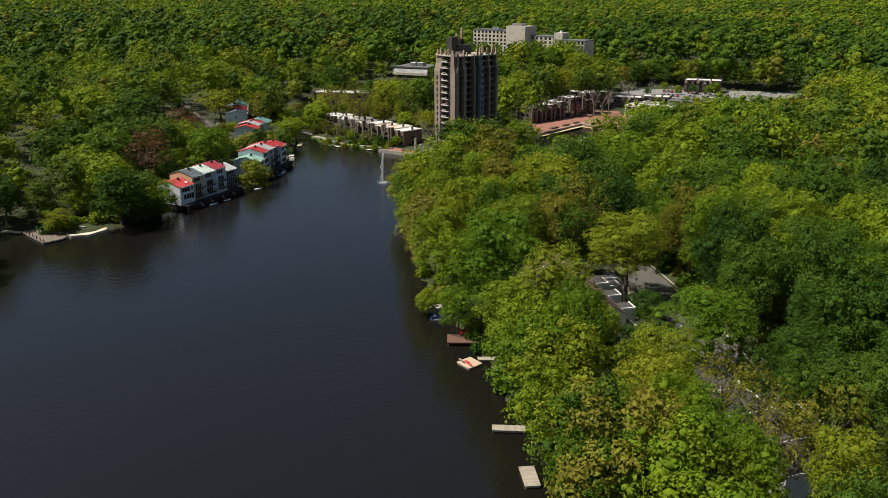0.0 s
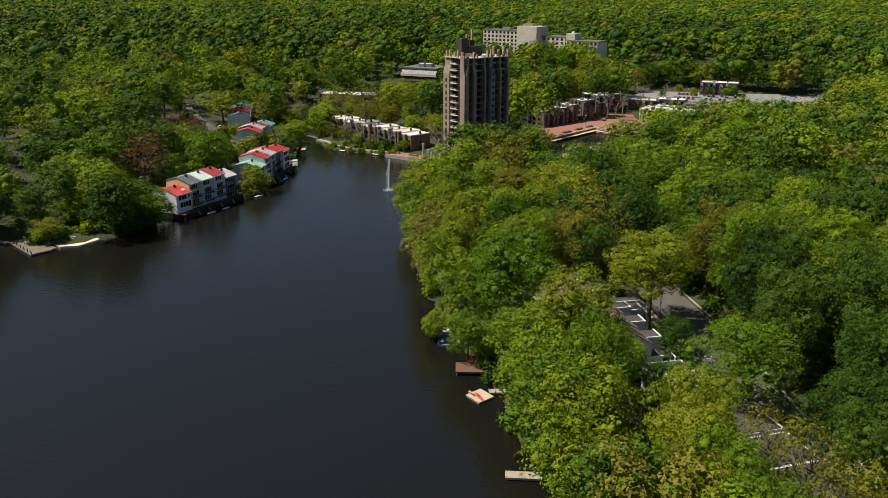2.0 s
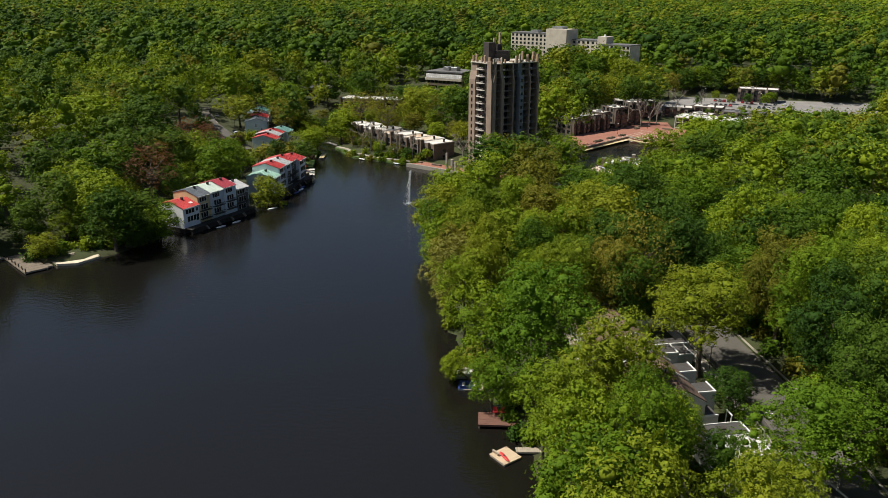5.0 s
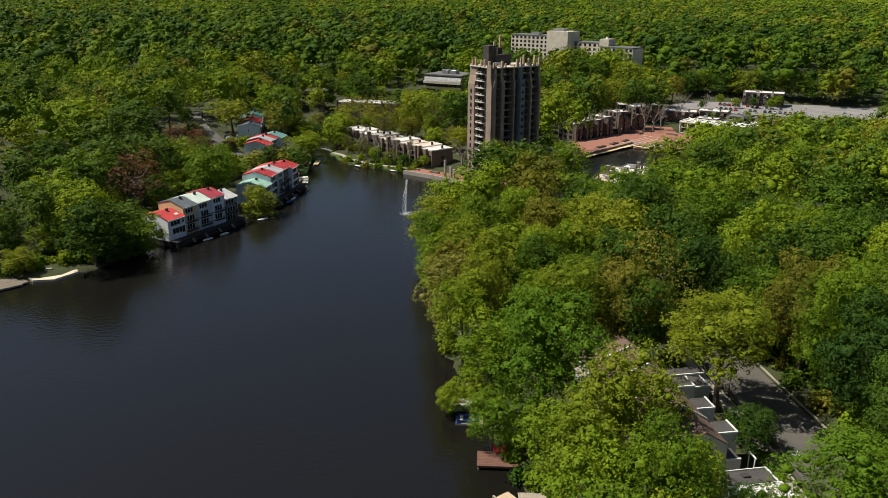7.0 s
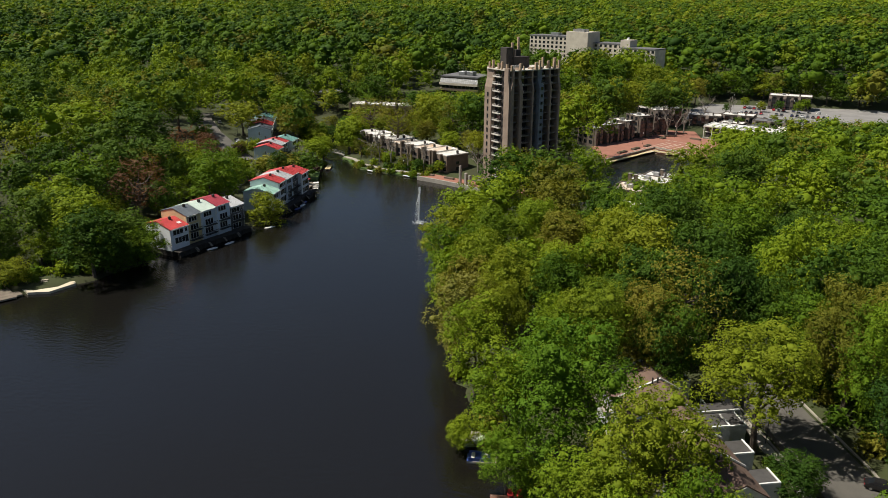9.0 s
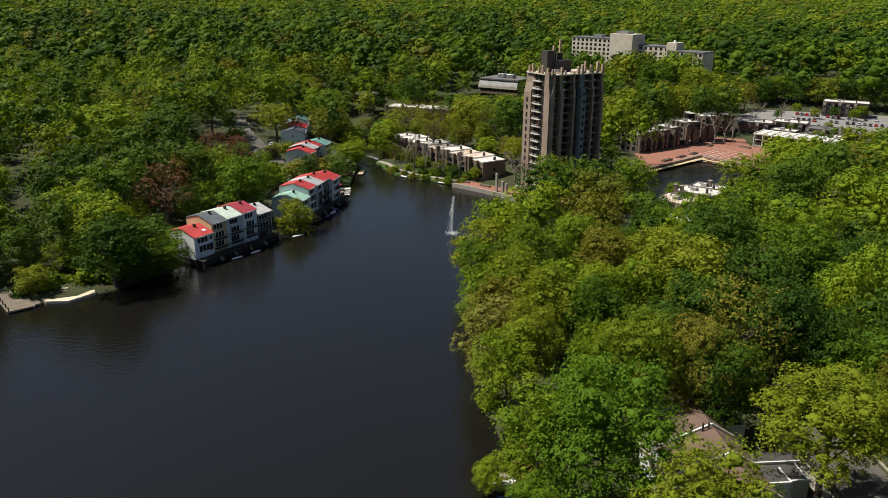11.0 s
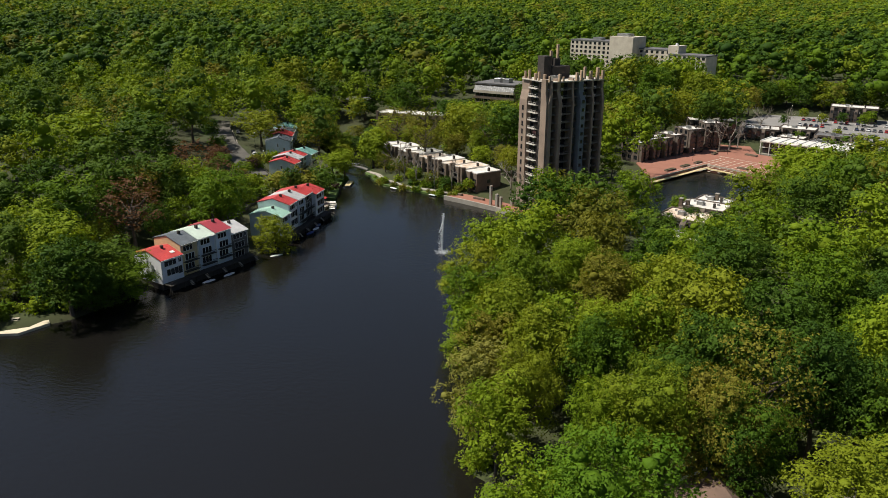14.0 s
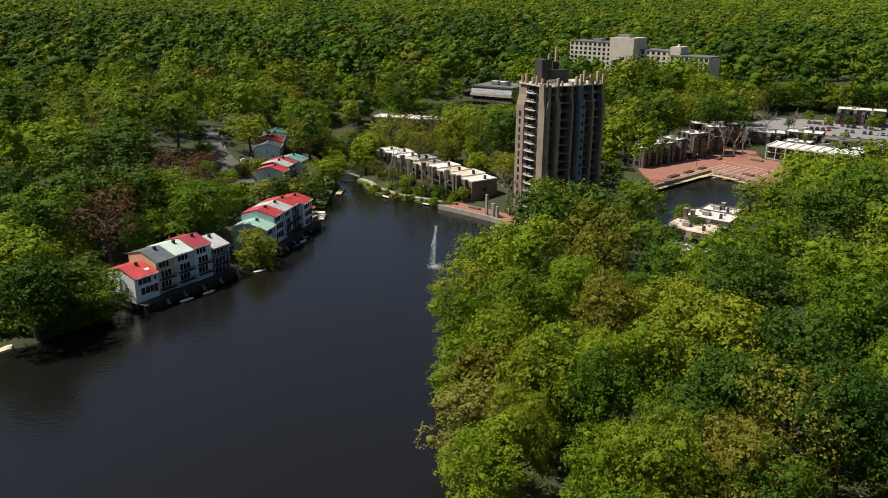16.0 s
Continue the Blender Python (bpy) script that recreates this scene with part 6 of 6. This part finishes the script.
plant(32.0, 124.0, 10.4, 28.5, LEAF_FRESH, None, "", False)
plant(62.3, 134.5, 9.4, 23.2, LEAF_LIME, None, "", False, 1.45)
plant(76.2, 98.2, 8.6, 20.0, LEAF_FRESH, None, "", False, 1.7)
plant(45.6, 112.0, 8.4, 24.0, LEAF_LIME, None, "", False)
plant(24.6, 119.0, 5.0, 14.0, LEAF_FRESH, None, "", False)
plant(-13.1, 236.1, 7.3, 20.0)
plant(-2.2, 256.1, 10.7, 26.0)
plant(13.5, 240.9, 10.0, 26.0, LEAF_OLIVE)
plant(5.9, 198.1, 8.4, 23.6, LEAF_LIME)
plant(-9.6, 199.8, 5.5, 19.3)
plant(3.5, 176.0, 5.2, 18.8, LEAF_OLIVE)
plant(14.0, 172.4, 6.7, 21.1, LEAF_LIME)
plant(8.5, 151.0, 5.2, 18.7)
plant(19.7, 132.4, 5.4, 19.0)
plant(32.8, 107.3, 4.1, 17.1)
plant(39.0, 105.6, 5.3, 18.9, LEAF_LIME)
plant(52.4, 97.9, 6.6, 20.9)
plant(42.9, 96.0, 5.7, 19.6)
plant(44.5, 154.0, 6.5, 20.8, LEAF_OLIVE)
plant(37.5, 158.6, 5.5, 19.3, LEAF_DARK_AND_SHADE)
plant(86.6, 130.3, 8.0, 24.4, LEAF_DARK_AND_SHADE)
plant(83.5, 144.6, 7.2, 23.0)
plant(80.8, 169.9, 8.5, 23.8, LEAF_DARK_AND_SHADE)
plant(64.7, 218.7, 10.7, 26.0)
plant(46.9, 205.6, 10.0, 26.0, LEAF_DARK_AND_SHADE)
plant(35.1, 231.9, 7.9, 17.7)
plant(34.4, 197.0, 8.2, 23.3, LEAF_LIME)
plant(22.5, 199.4, 7.6, 22.4, LEAF_OLIVE)
plant(53.7, 182.9, 8.3, 23.4, LEAF_DARK_AND_SHADE)
plant(73.9, 196.0, 7.5, 22.2, LEAF_DARK_AND_SHADE)
plant(91.3, 178.6, 8.3, 23.5)
plant(83.6, 252.8, 10.5, 26.0)
plant(96.7, 216.5, 10.8, 26.0)
plant(86.0, 115.8, 6.5, 21.8, LEAF_DARK_AND_SHADE)
plant(93.6, 264.3, 10.0, 26.0)
plant(68.9, 65.0, 4.8, 18.2)
plant(74.4, 55.6, 4.7, 18.1)
plant(64.2, 68.0, 3.7, 16.6, LEAF_OLIVE)
plant(88.0, 82.7, 5.2, 18.8, LEAF_DARK_AND_SHADE)
plant(89.7, 66.4, 4.7, 18.1, LEAF_OLIVE, THIN_KINDS)
plant(66.4, 81.0, 6.0, 20.0, LEAF_LIME)
plant(68.0, 65.9, 5.9, 19.9)
plant(71.8, 56.4, 6.0, 20.0)
plant(76.8, 52.8, 4.6, 17.9)
plant(75.8, 75.6, 4.4, 17.6, LEAF_OLIVE, THIN_KINDS)
plant(80.5, 71.2, 4.8, 18.2, LEAF_OLIVE, THIN_KINDS)
plant(43.8, 82.9, 6.6, 21.0)
plant(50.9, 79.4, 7.4, 22.1, LEAF_LIME)
plant(46.8, 74.8, 4.9, 18.3)
plant(53.6, 61.4, 6.6, 20.9)
plant(60.0, 57.6, 8.1, 23.1, LEAF_OLIVE)
plant(98.9, 117.1, 8.0, 24.3, LEAF_DARK_AND_SHADE)
plant(102.7, 96.5, 8.6, 23.9, LEAF_DARK_AND_SHADE)
plant(95.2, 71.0, 5.9, 19.8, LEAF_DARK_AND_SHADE)
plant(65.7, 50.1, 7.3, 21.9)
plant(57.0, 54.1, 4.6, 17.9)
plant(88.2, 54.5, 4.8, 18.2, LEAF_LIME)
plant(82.1, 62.1, 4.5, 17.8, LEAF_OLIVE, THIN_KINDS)
plant(65.5, 73.3, 5.7, 19.6, LEAF_LIME)
plant(89.1, 74.5, 5.4, 19.1, LEAF_DARK_AND_SHADE)
plant(-127.8, 210.1, 11.5, 25.3)
plant(-153.0, 226.5, 7.7, 19.5, LEAF_DARK_AND_SHADE)
plant(-121.7, 208.9, 7.2, 13.9, LEAF_LIME)
plant(-126.4, 200.9, 8.8, 15.6, LEAF_LIME)
plant(-105.6, 195.8, 9.2, 15.5, LEAF_DARK_AND_SHADE, BUSHY_KINDS)
plant(-103.8, 181.1, 8.7, 21.1, LEAF_DARK_AND_SHADE)
plant(-105.5, 186.0, 7.0, 14.9, LEAF_DARK_AND_SHADE, BUSHY_KINDS)
plant(-103.0, 185.4, 5.6, 11.0, LEAF_DARK_AND_SHADE, BUSHY_KINDS)
plant(-98.9, 196.4, 7.1, 12.9, LEAF_FRESH, BUSHY_KINDS)
plant(-100.3, 189.5, 5.2, 10.5, LEAF_DARK_AND_SHADE, BUSHY_KINDS)
plant(-99.9, 196.0, 4.3, 9.3, LEAF, BUSHY_KINDS)
plant(-119.8, 169.5, 4.6, 8.0, LEAF_LIME, BUSHY_KINDS)
plant(-118.0, 185.0, 5.5, 12.9, LEAF, BUSHY_KINDS)
plant(-117.1, 220.8, 9.8, 22.8, LEAF_RUSSET, THIN_KINDS)
plant(-126.4, 221.9, 5.3, 10.7, LEAF, BUSHY_KINDS)
plant(-111.6, 225.6, 5.2, 15.7, LEAF_DARK_AND_SHADE)
plant(-122.5, 255.5, 8.2, 20.3)
plant(-116.1, 256.0, 7.2, 12.9, LEAF, BUSHY_KINDS)
plant(-108.5, 257.7, 7.7, 19.6)
plant(-128.5, 268.2, 9.6, 22.4, LEAF_RUSSET, THIN_KINDS)
plant(-119.5, 244.5, 6.5, 17.7, LEAF_DARK_AND_SHADE)
plant(-128.0, 246.7, 10.4, 23.6, LEAF_DARK_AND_SHADE)
plant(-110.4, 187.5, 6.7, 18.0, LEAF_DARK_AND_SHADE)
plant(-127.9, 197.8, 9.1, 21.6)
plant(-131.5, 231.8, 11.0, 24.5, LEAF_DARK_AND_SHADE)
plant(-129.0, 241.2, 8.4, 20.7, LEAF_OLIVE)
plant(-13.0, 247.5, 7.0, 15.0)
plant(-0.2, 228.0, 10.1, 26.0)
plant(17.4, 226.0, 7.9, 22.9, LEAF_OLIVE)
plant(18.8, 295.2, 8.2, 23.3)
plant(3.8, 372.9, 5.0, 12.0)
plant(53.9, 245.3, 5.6, 12.6, LEAF_DARK_AND_SHADE)
plant(63.7, 268.5, 9.7, 25.6)
plant(5.0, 182.1, 7.3, 22.0, LEAF_LIME)
plant(-1.2, 177.5, 5.7, 19.5)
plant(6.0, 161.0, 6.0, 19.9, LEAF_PALE)
plant(14.5, 160.0, 5.4, 19.1, LEAF_LIME)
plant(40.6, 186.0, 10.3, 26.0, LEAF_LIME)
plant(31.9, 182.5, 6.6, 20.9)
plant(24.9, 170.6, 6.1, 20.2)
plant(43.5, 171.3, 7.5, 22.2, LEAF_DARK_AND_SHADE)
plant(63.8, 196.5, 8.9, 24.4)
plant(51.0, 165.9, 7.7, 22.5, LEAF_OLIVE, THIN_KINDS)
plant(59.4, 168.4, 7.0, 21.5, LEAF_DARK_AND_SHADE)
plant(34.9, 151.3, 7.3, 22.0, LEAF_LIME)
plant(27.4, 152.8, 5.0, 18.5)
plant(-126.0, 187.0, 9.2, 21.8, LEAF_DARK_AND_SHADE)
plant(-114.0, 190.0, 9.1, 21.7)
plant(-102.5, 186.0, 5.2, 14.0, LEAF_DARK_AND_SHADE)
plant(-136.5, 274.5, 10.4, 23.7, LEAF_OLIVE)
plant(-105.4, 243.5, 9.8, 22.7)
plant(-158.2, 358.0, 10.0, 17.8, LEAF_LIME)
plant(-125.8, 286.1, 6.4, 17.5, LEAF_PURPLE)
plant(-135.6, 372.0, 10.0, 22.1, LEAF_OLIVE)
plant(-107.7, 331.6, 8.2, 18.3)
plant(-103.6, 364.2, 7.6, 17.4, LEAF, WILLOW)
plant(-107.0, 340.6, 6.0, 14.9)
plant(-100.9, 284.5, 4.0, 17.0, LEAF_DARK_AND_SHADE)
plant(-166.9, 256.9, 14.9, 26.0)
plant(-154.4, 274.2, 14.1, 26.0, LEAF_DARK_AND_SHADE)
plant(-177.6, 332.8, 10.0, 26.0)
plant(-152.4, 390.4, 10.0, 26.0)
plant(-150.3, 397.2, 10.0, 26.0)
plant(-103.7, 393.9, 10.0, 22.4, LEAF_OLIVE, THIN_KINDS)
plant(-77.8, 363.3, 10.0, 26.0, LEAF_OLIVE, THIN_KINDS)
plant(-126.5, 457.7, 10.0, 26.0)
plant(-94.0, 450.2, 10.0, 26.0)
plant(-68.2, 380.6, 8.9, 24.4, LEAF_LIME)
plant(-52.8, 372.7, 7.4, 22.1, LEAF_OLIVE, THIN_KINDS)
plant(-42.6, 371.4, 9.7, 25.6)
plant(-84.0, 243.5, 6.6, 13.5, LEAF_LIME, BUSHY_KINDS)
plant(63.0, 93.0, 4.6, 15.0)
plant(68.5, 82.0, 4.6, 15.0)
plant(56.5, 103.5, 5.0, 14.0)
plant(47.5, 152.0, 6.5, 19.0)
plant(-122, 182, 5.0, 10.0, LEAF, BUSHY_KINDS)
plant(-131, 177, 6.5, 15.0, LEAF_DARK_AND_SHADE, BUSHY_KINDS)
plant(-139, 170, 7.0, 17.0, LEAF_DARK_AND_SHADE)
plant(-122, 124, 9.0, 25)
plant(-126, 134, 7.0, 18)
plant(-114, 100, 9.5, 27)
plant(-119, 113, 9.0, 26)
for i in range(70):
    x, y = rng.uniform(-150, -98), rng.uniform(222, 352)
    if float(shore_distance(np.array([x]), np.array([y]))[0]) > 4 and bool(is_clear(np.array([x]), np.array([y]), 1.0)[0]) and free(x, y, 2.2):
        plant(x, y, rng.uniform(2.4, 3.8), rng.uniform(5, 8.5), (None, LEAF_LIME, LEAF_DARK_AND_SHADE, LEAF_OLIVE, None, None)[i % 6], MID_KINDS, "small garden tree beside the lakeside houses")
for x, y, r, h, leaf in ((57, 297, 9.5, 23, LEAF_LIME), (71, 312, 9.0, 21, None), (85, 322, 10.0, 24, None), (99, 345, 10.0, 21, LEAF_LIME), (72, 286, 9.5, 24, LEAF_DARK_AND_SHADE), (112, 372, 10, 20, None), (46, 262, 8.0, 15, LEAF_DARK_AND_SHADE), (58, 268, 8.5, 19, None)):
    PLACED.append((x, y, r))
    tree(x, y, r, h, leaf, MID_KINDS, "tall broad-leaved tree standing beside the basin")
gx, gy = scatter(9.5, -330, 260, 20, 480)
away, seen = view_range(gx, gy)
ok = seen & (away < 330) & (shore_distance(gx, gy) > 3) & is_clear(gx, gy, 3)
order = np.argsort(away[ok])
count = 0
for x, y, a in zip(gx[ok][order], gy[ok][order], away[ok][order]):
    r = rng.uniform(5.0, 8.5)
    if free(x, y, r) and len(PLACED) < 262:
        luck = rng.random()
        # more dark leaves past x = 55, a colour stand-in for shaded gaps
        leaf = LEAF_OLIVE if luck < 0.07 else LEAF_LIME if luck < (0.18 if x < 55 else 0.10) else LEAF_DARK_AND_SHADE if luck < (0.30 if x < 55 else 0.55) else None
        tall = min(26, 10 + 1.7 * r) * rng.uniform(0.85, 1.1)
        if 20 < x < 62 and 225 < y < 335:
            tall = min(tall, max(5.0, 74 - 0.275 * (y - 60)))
        tall = min(tall, float(sight_limit(x, y)) - ground_z(x, y))
        if tall > 3:
            plant(x, y, min(r, tall * 0.45), tall, leaf)


def far_woods(name, near, far, spacing, lobes, leaves, leaf, radius, dark, label):
    """Woods too far off to tell tree from tree, joined: heaps of crumpled lobes under sprays of leaves, each crown of one kind."""
    protos = []
    for i in range(9):
        v, f, cen, rad = crown_arrays(rng, 1.0, 2.0, lobes, leaves, leaf, ragged=0.2, tuft=4, wild=0.2)
        if lobes < 5:
            cen, rad = cen[:-1], rad[:-1] * 1.25
        core = bmesh.new()
        heart(core, cen, rad * np.where(np.arange(len(rad)) < lobes, 1.0, 1.3), 0.44 if lobes > 12 else 0.60, 0.85, 1, 0.3)
        core.verts.index_update()
        cv = np.array([p.co for p in core.verts])
        cf = np.array([[p.index for p in q.verts] for q in core.faces]) + len(v)
        core.free()
        protos.append((np.concatenate([v, cv]), np.concatenate([f, cf])))
    x, y = scatter(spacing, -min(2900, far * 1.1), min(1900, far * 0.75), 60, far + 120, 0.46)
    a, s = view_range(x, y)
    keep = s & (a >= near) & (a < far) & (shore_distance(x, y) > 3) & is_clear(x, y, radius * 0.4)
    x, y = x[keep], y[keep]
    if near < 400:
        apart = np.array([free(u, v, radius * 0.8) for u, v in zip(x, y)])
        x, y = x[apart], y[apart]
    z = ground_height(x, y)
    V, F, base = [], [], 0
    # the share of dark crowns also stands in for shade over the woods
    tint = rng.choice(5, len(x), p=(0.70 - dark, 0.13, 0.06, 0.0, dark + 0.11))
    tints = []
    for i in range(len(x)):
        v, f = protos[i % 9]
        swell = 0.5 + 0.5 * noise.noise((x[i] / 70, y[i] / 70, 3.0))
        r, t = radius * rng.uniform(0.62, 1.0 + 0.65 * swell), rng.uniform(0, 6.28)
        c, sn = math.cos(t) * r, math.sin(t) * r
        low = rng.uniform(0, 8) + 8 * swell
        room = float(sight_limit(x[i], y[i])) - z[i]
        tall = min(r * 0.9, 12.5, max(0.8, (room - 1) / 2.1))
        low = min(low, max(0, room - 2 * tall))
        V.append(np.stack([v[:, 0] * c - v[:, 1] * sn + x[i], v[:, 0] * sn + v[:, 1] * c + y[i], v[:, 2] * tall + z[i] + low], 1))
        F.append(f + base)
        tints.append(np.full(len(f), tint[i], np.int32))
        base += len(v)
    V, F = np.concatenate(V).astype(np.float32), np.concatenate(F).astype(np.int32)
    me = bpy.data.meshes.new(name)
    me.vertices.add(len(V))
    me.vertices.foreach_set("co", V.ravel())
    me.loops.add(F.size)
    me.loops.foreach_set("vertex_index", F.ravel())
    me.polygons.add(len(F))
    me.polygons.foreach_set("loop_start", np.arange(0, F.size, 3, dtype=np.int32))
    for m in (LEAF, LEAF_LIME, LEAF_OLIVE, LEAF_RUSSET, LEAF_DARK_AND_SHADE):
        me.materials.append(m)
    me.polygons.foreach_set("material_index", np.concatenate(tints))
    me.polygons.foreach_set("use_smooth", np.ones(len(F), bool))
    me.update()
    me.validate()
    return tagged(new(name, me), label, "woods", kind="stuff")


for k in range(9):
    off, f = 19 + 5 * (k % 2), k * 10.0 - 2
    plant(-107 + f * 0.793 + off * 0.609, 377 - f * 0.609 + off * 0.793, 5.5, 11 + 2 * (k % 3), (LEAF, LEAF_OLIVE, LEAF_LIME)[k % 3], MID_KINDS)
for x, y in ((-128, 418), (-117, 412), (-106, 416), (-96, 410), (-86, 418), (-120, 400), (-104, 398), (-140, 408), (-134, 394), (-75, 408)):
    plant(x, y, 5.5, 9.5, None if x % 3 else LEAF_LIME, MID_KINDS)
for x, y, h, leaf in ((-135, 392, 10, None), (-146, 404, 11, LEAF_DARK_AND_SHADE), (-126, 381, 9, LEAF_LIME), (-128, 402, 10, LEAF_DARK_AND_SHADE), (-152, 418, 12, None), (-122, 370, 8, None), (-140, 426, 11, LEAF_OLIVE), (-160, 432, 12, None), (-112, 384, 9, None)):
    plant(x, y, h * 0.52, h, leaf, BUSHY_KINDS)
for k in range(11):
    x, y = -66 + k * 10.5, 586 - k * 5.4
    roof = 35.5 - 0.55 * k + rng.uniform(-2.5, 2.5)
    tree(x, y, rng.uniform(8, 10.5), roof - ground_z(x, y), (None, LEAF_LIME, None, LEAF_DARK_AND_SHADE)[k % 4], MID_KINDS, "tall tree before the long apartment block")
for x, y, h, leaf in ((2, 462, 27, LEAF_LIME), (20, 478, 30, LEAF_LIME), (-12, 486, 28, None), (10, 505, 29, None), (34, 508, 27, LEAF_LIME), (-30, 455, 24, None), (28, 535, 28, None), (-4, 532, 27, LEAF_DARK_AND_SHADE)):
    PLACED.append((x, y, 9.0))
    tree(x, y, 11.5, h, leaf, MID_KINDS, "tall rounded tree behind the plaza houses")
for x, y, h, leaf in ((-192, 502, 20, None), (-174, 497, 18, LEAF_DARK_AND_SHADE), (-158, 503, 19, None), (-188, 454, 17, LEAF_LIME), (-170, 450, 14, None), (-150, 458, 14, LEAF_DARK_AND_SHADE), (-140, 478, 16, None), (-205, 470, 20, None)):
    tree(x, y, 9.0, h, leaf, MID_KINDS, "broad tree behind the pond and the brick houses")
for x in range(70, 192, 10):
    plant(x + rng.uniform(-3, 3), 602 - 0.12 * (x - 60) + rng.uniform(-6, 6), rng.uniform(8, 10.5), rng.uniform(17, 24), (None, LEAF_DARK_AND_SHADE, LEAF_LIME)[x // 10 % 3], MID_KINDS)
for x, y, h, leaf in ((47, 519, 17, None), (57, 541, 19, LEAF_DARK_AND_SHADE), (40, 541, 18, None), (66, 572, 20, LEAF_OLIVE), (51, 563, 20, None), (76, 588, 21, LEAF_DARK_AND_SHADE), (30, 512, 17, LEAF_DARK_AND_SHADE)):
    plant(x, y, 8.0, h, leaf, MID_KINDS)
for x, y, r, h, leaf in ((86, 137.5, 5.5, 15, None), (83, 146, 5.5, 16, LEAF_DARK_AND_SHADE), (87.5, 128, 5.0, 13, LEAF_DARK_AND_SHADE), (80, 154, 5.5, 16, None), (93, 133, 7.0, 20, None), (91, 143, 7.0, 20, None), (92, 121, 6.0, 17, None), (72, 160, 6.0, 17, None)):
    plant(x, y, r, h, leaf, BUSHY_KINDS)
far_woods("lakeside_woods", 150, 480, 14.6, 20, 860, 0.044, 9.6, 0.36, "dense spring green woods around the lake")
far_woods("distant_woods", 480, 1000, 18.6, 9, 165, 0.076, 12.2, 0.34, "dense spring green woods behind the lakeside buildings")
far_woods("farther_woods", 1000, 1700, 24.0, 4, 56, 0.115, 15.5, 0.42, "green woods rolling into the distance")
far_woods("farthest_woods", 1700, 2900, 36.0, 3, 16, 0.14, 23.0, 0.44, "endless green woods reaching to the horizon")
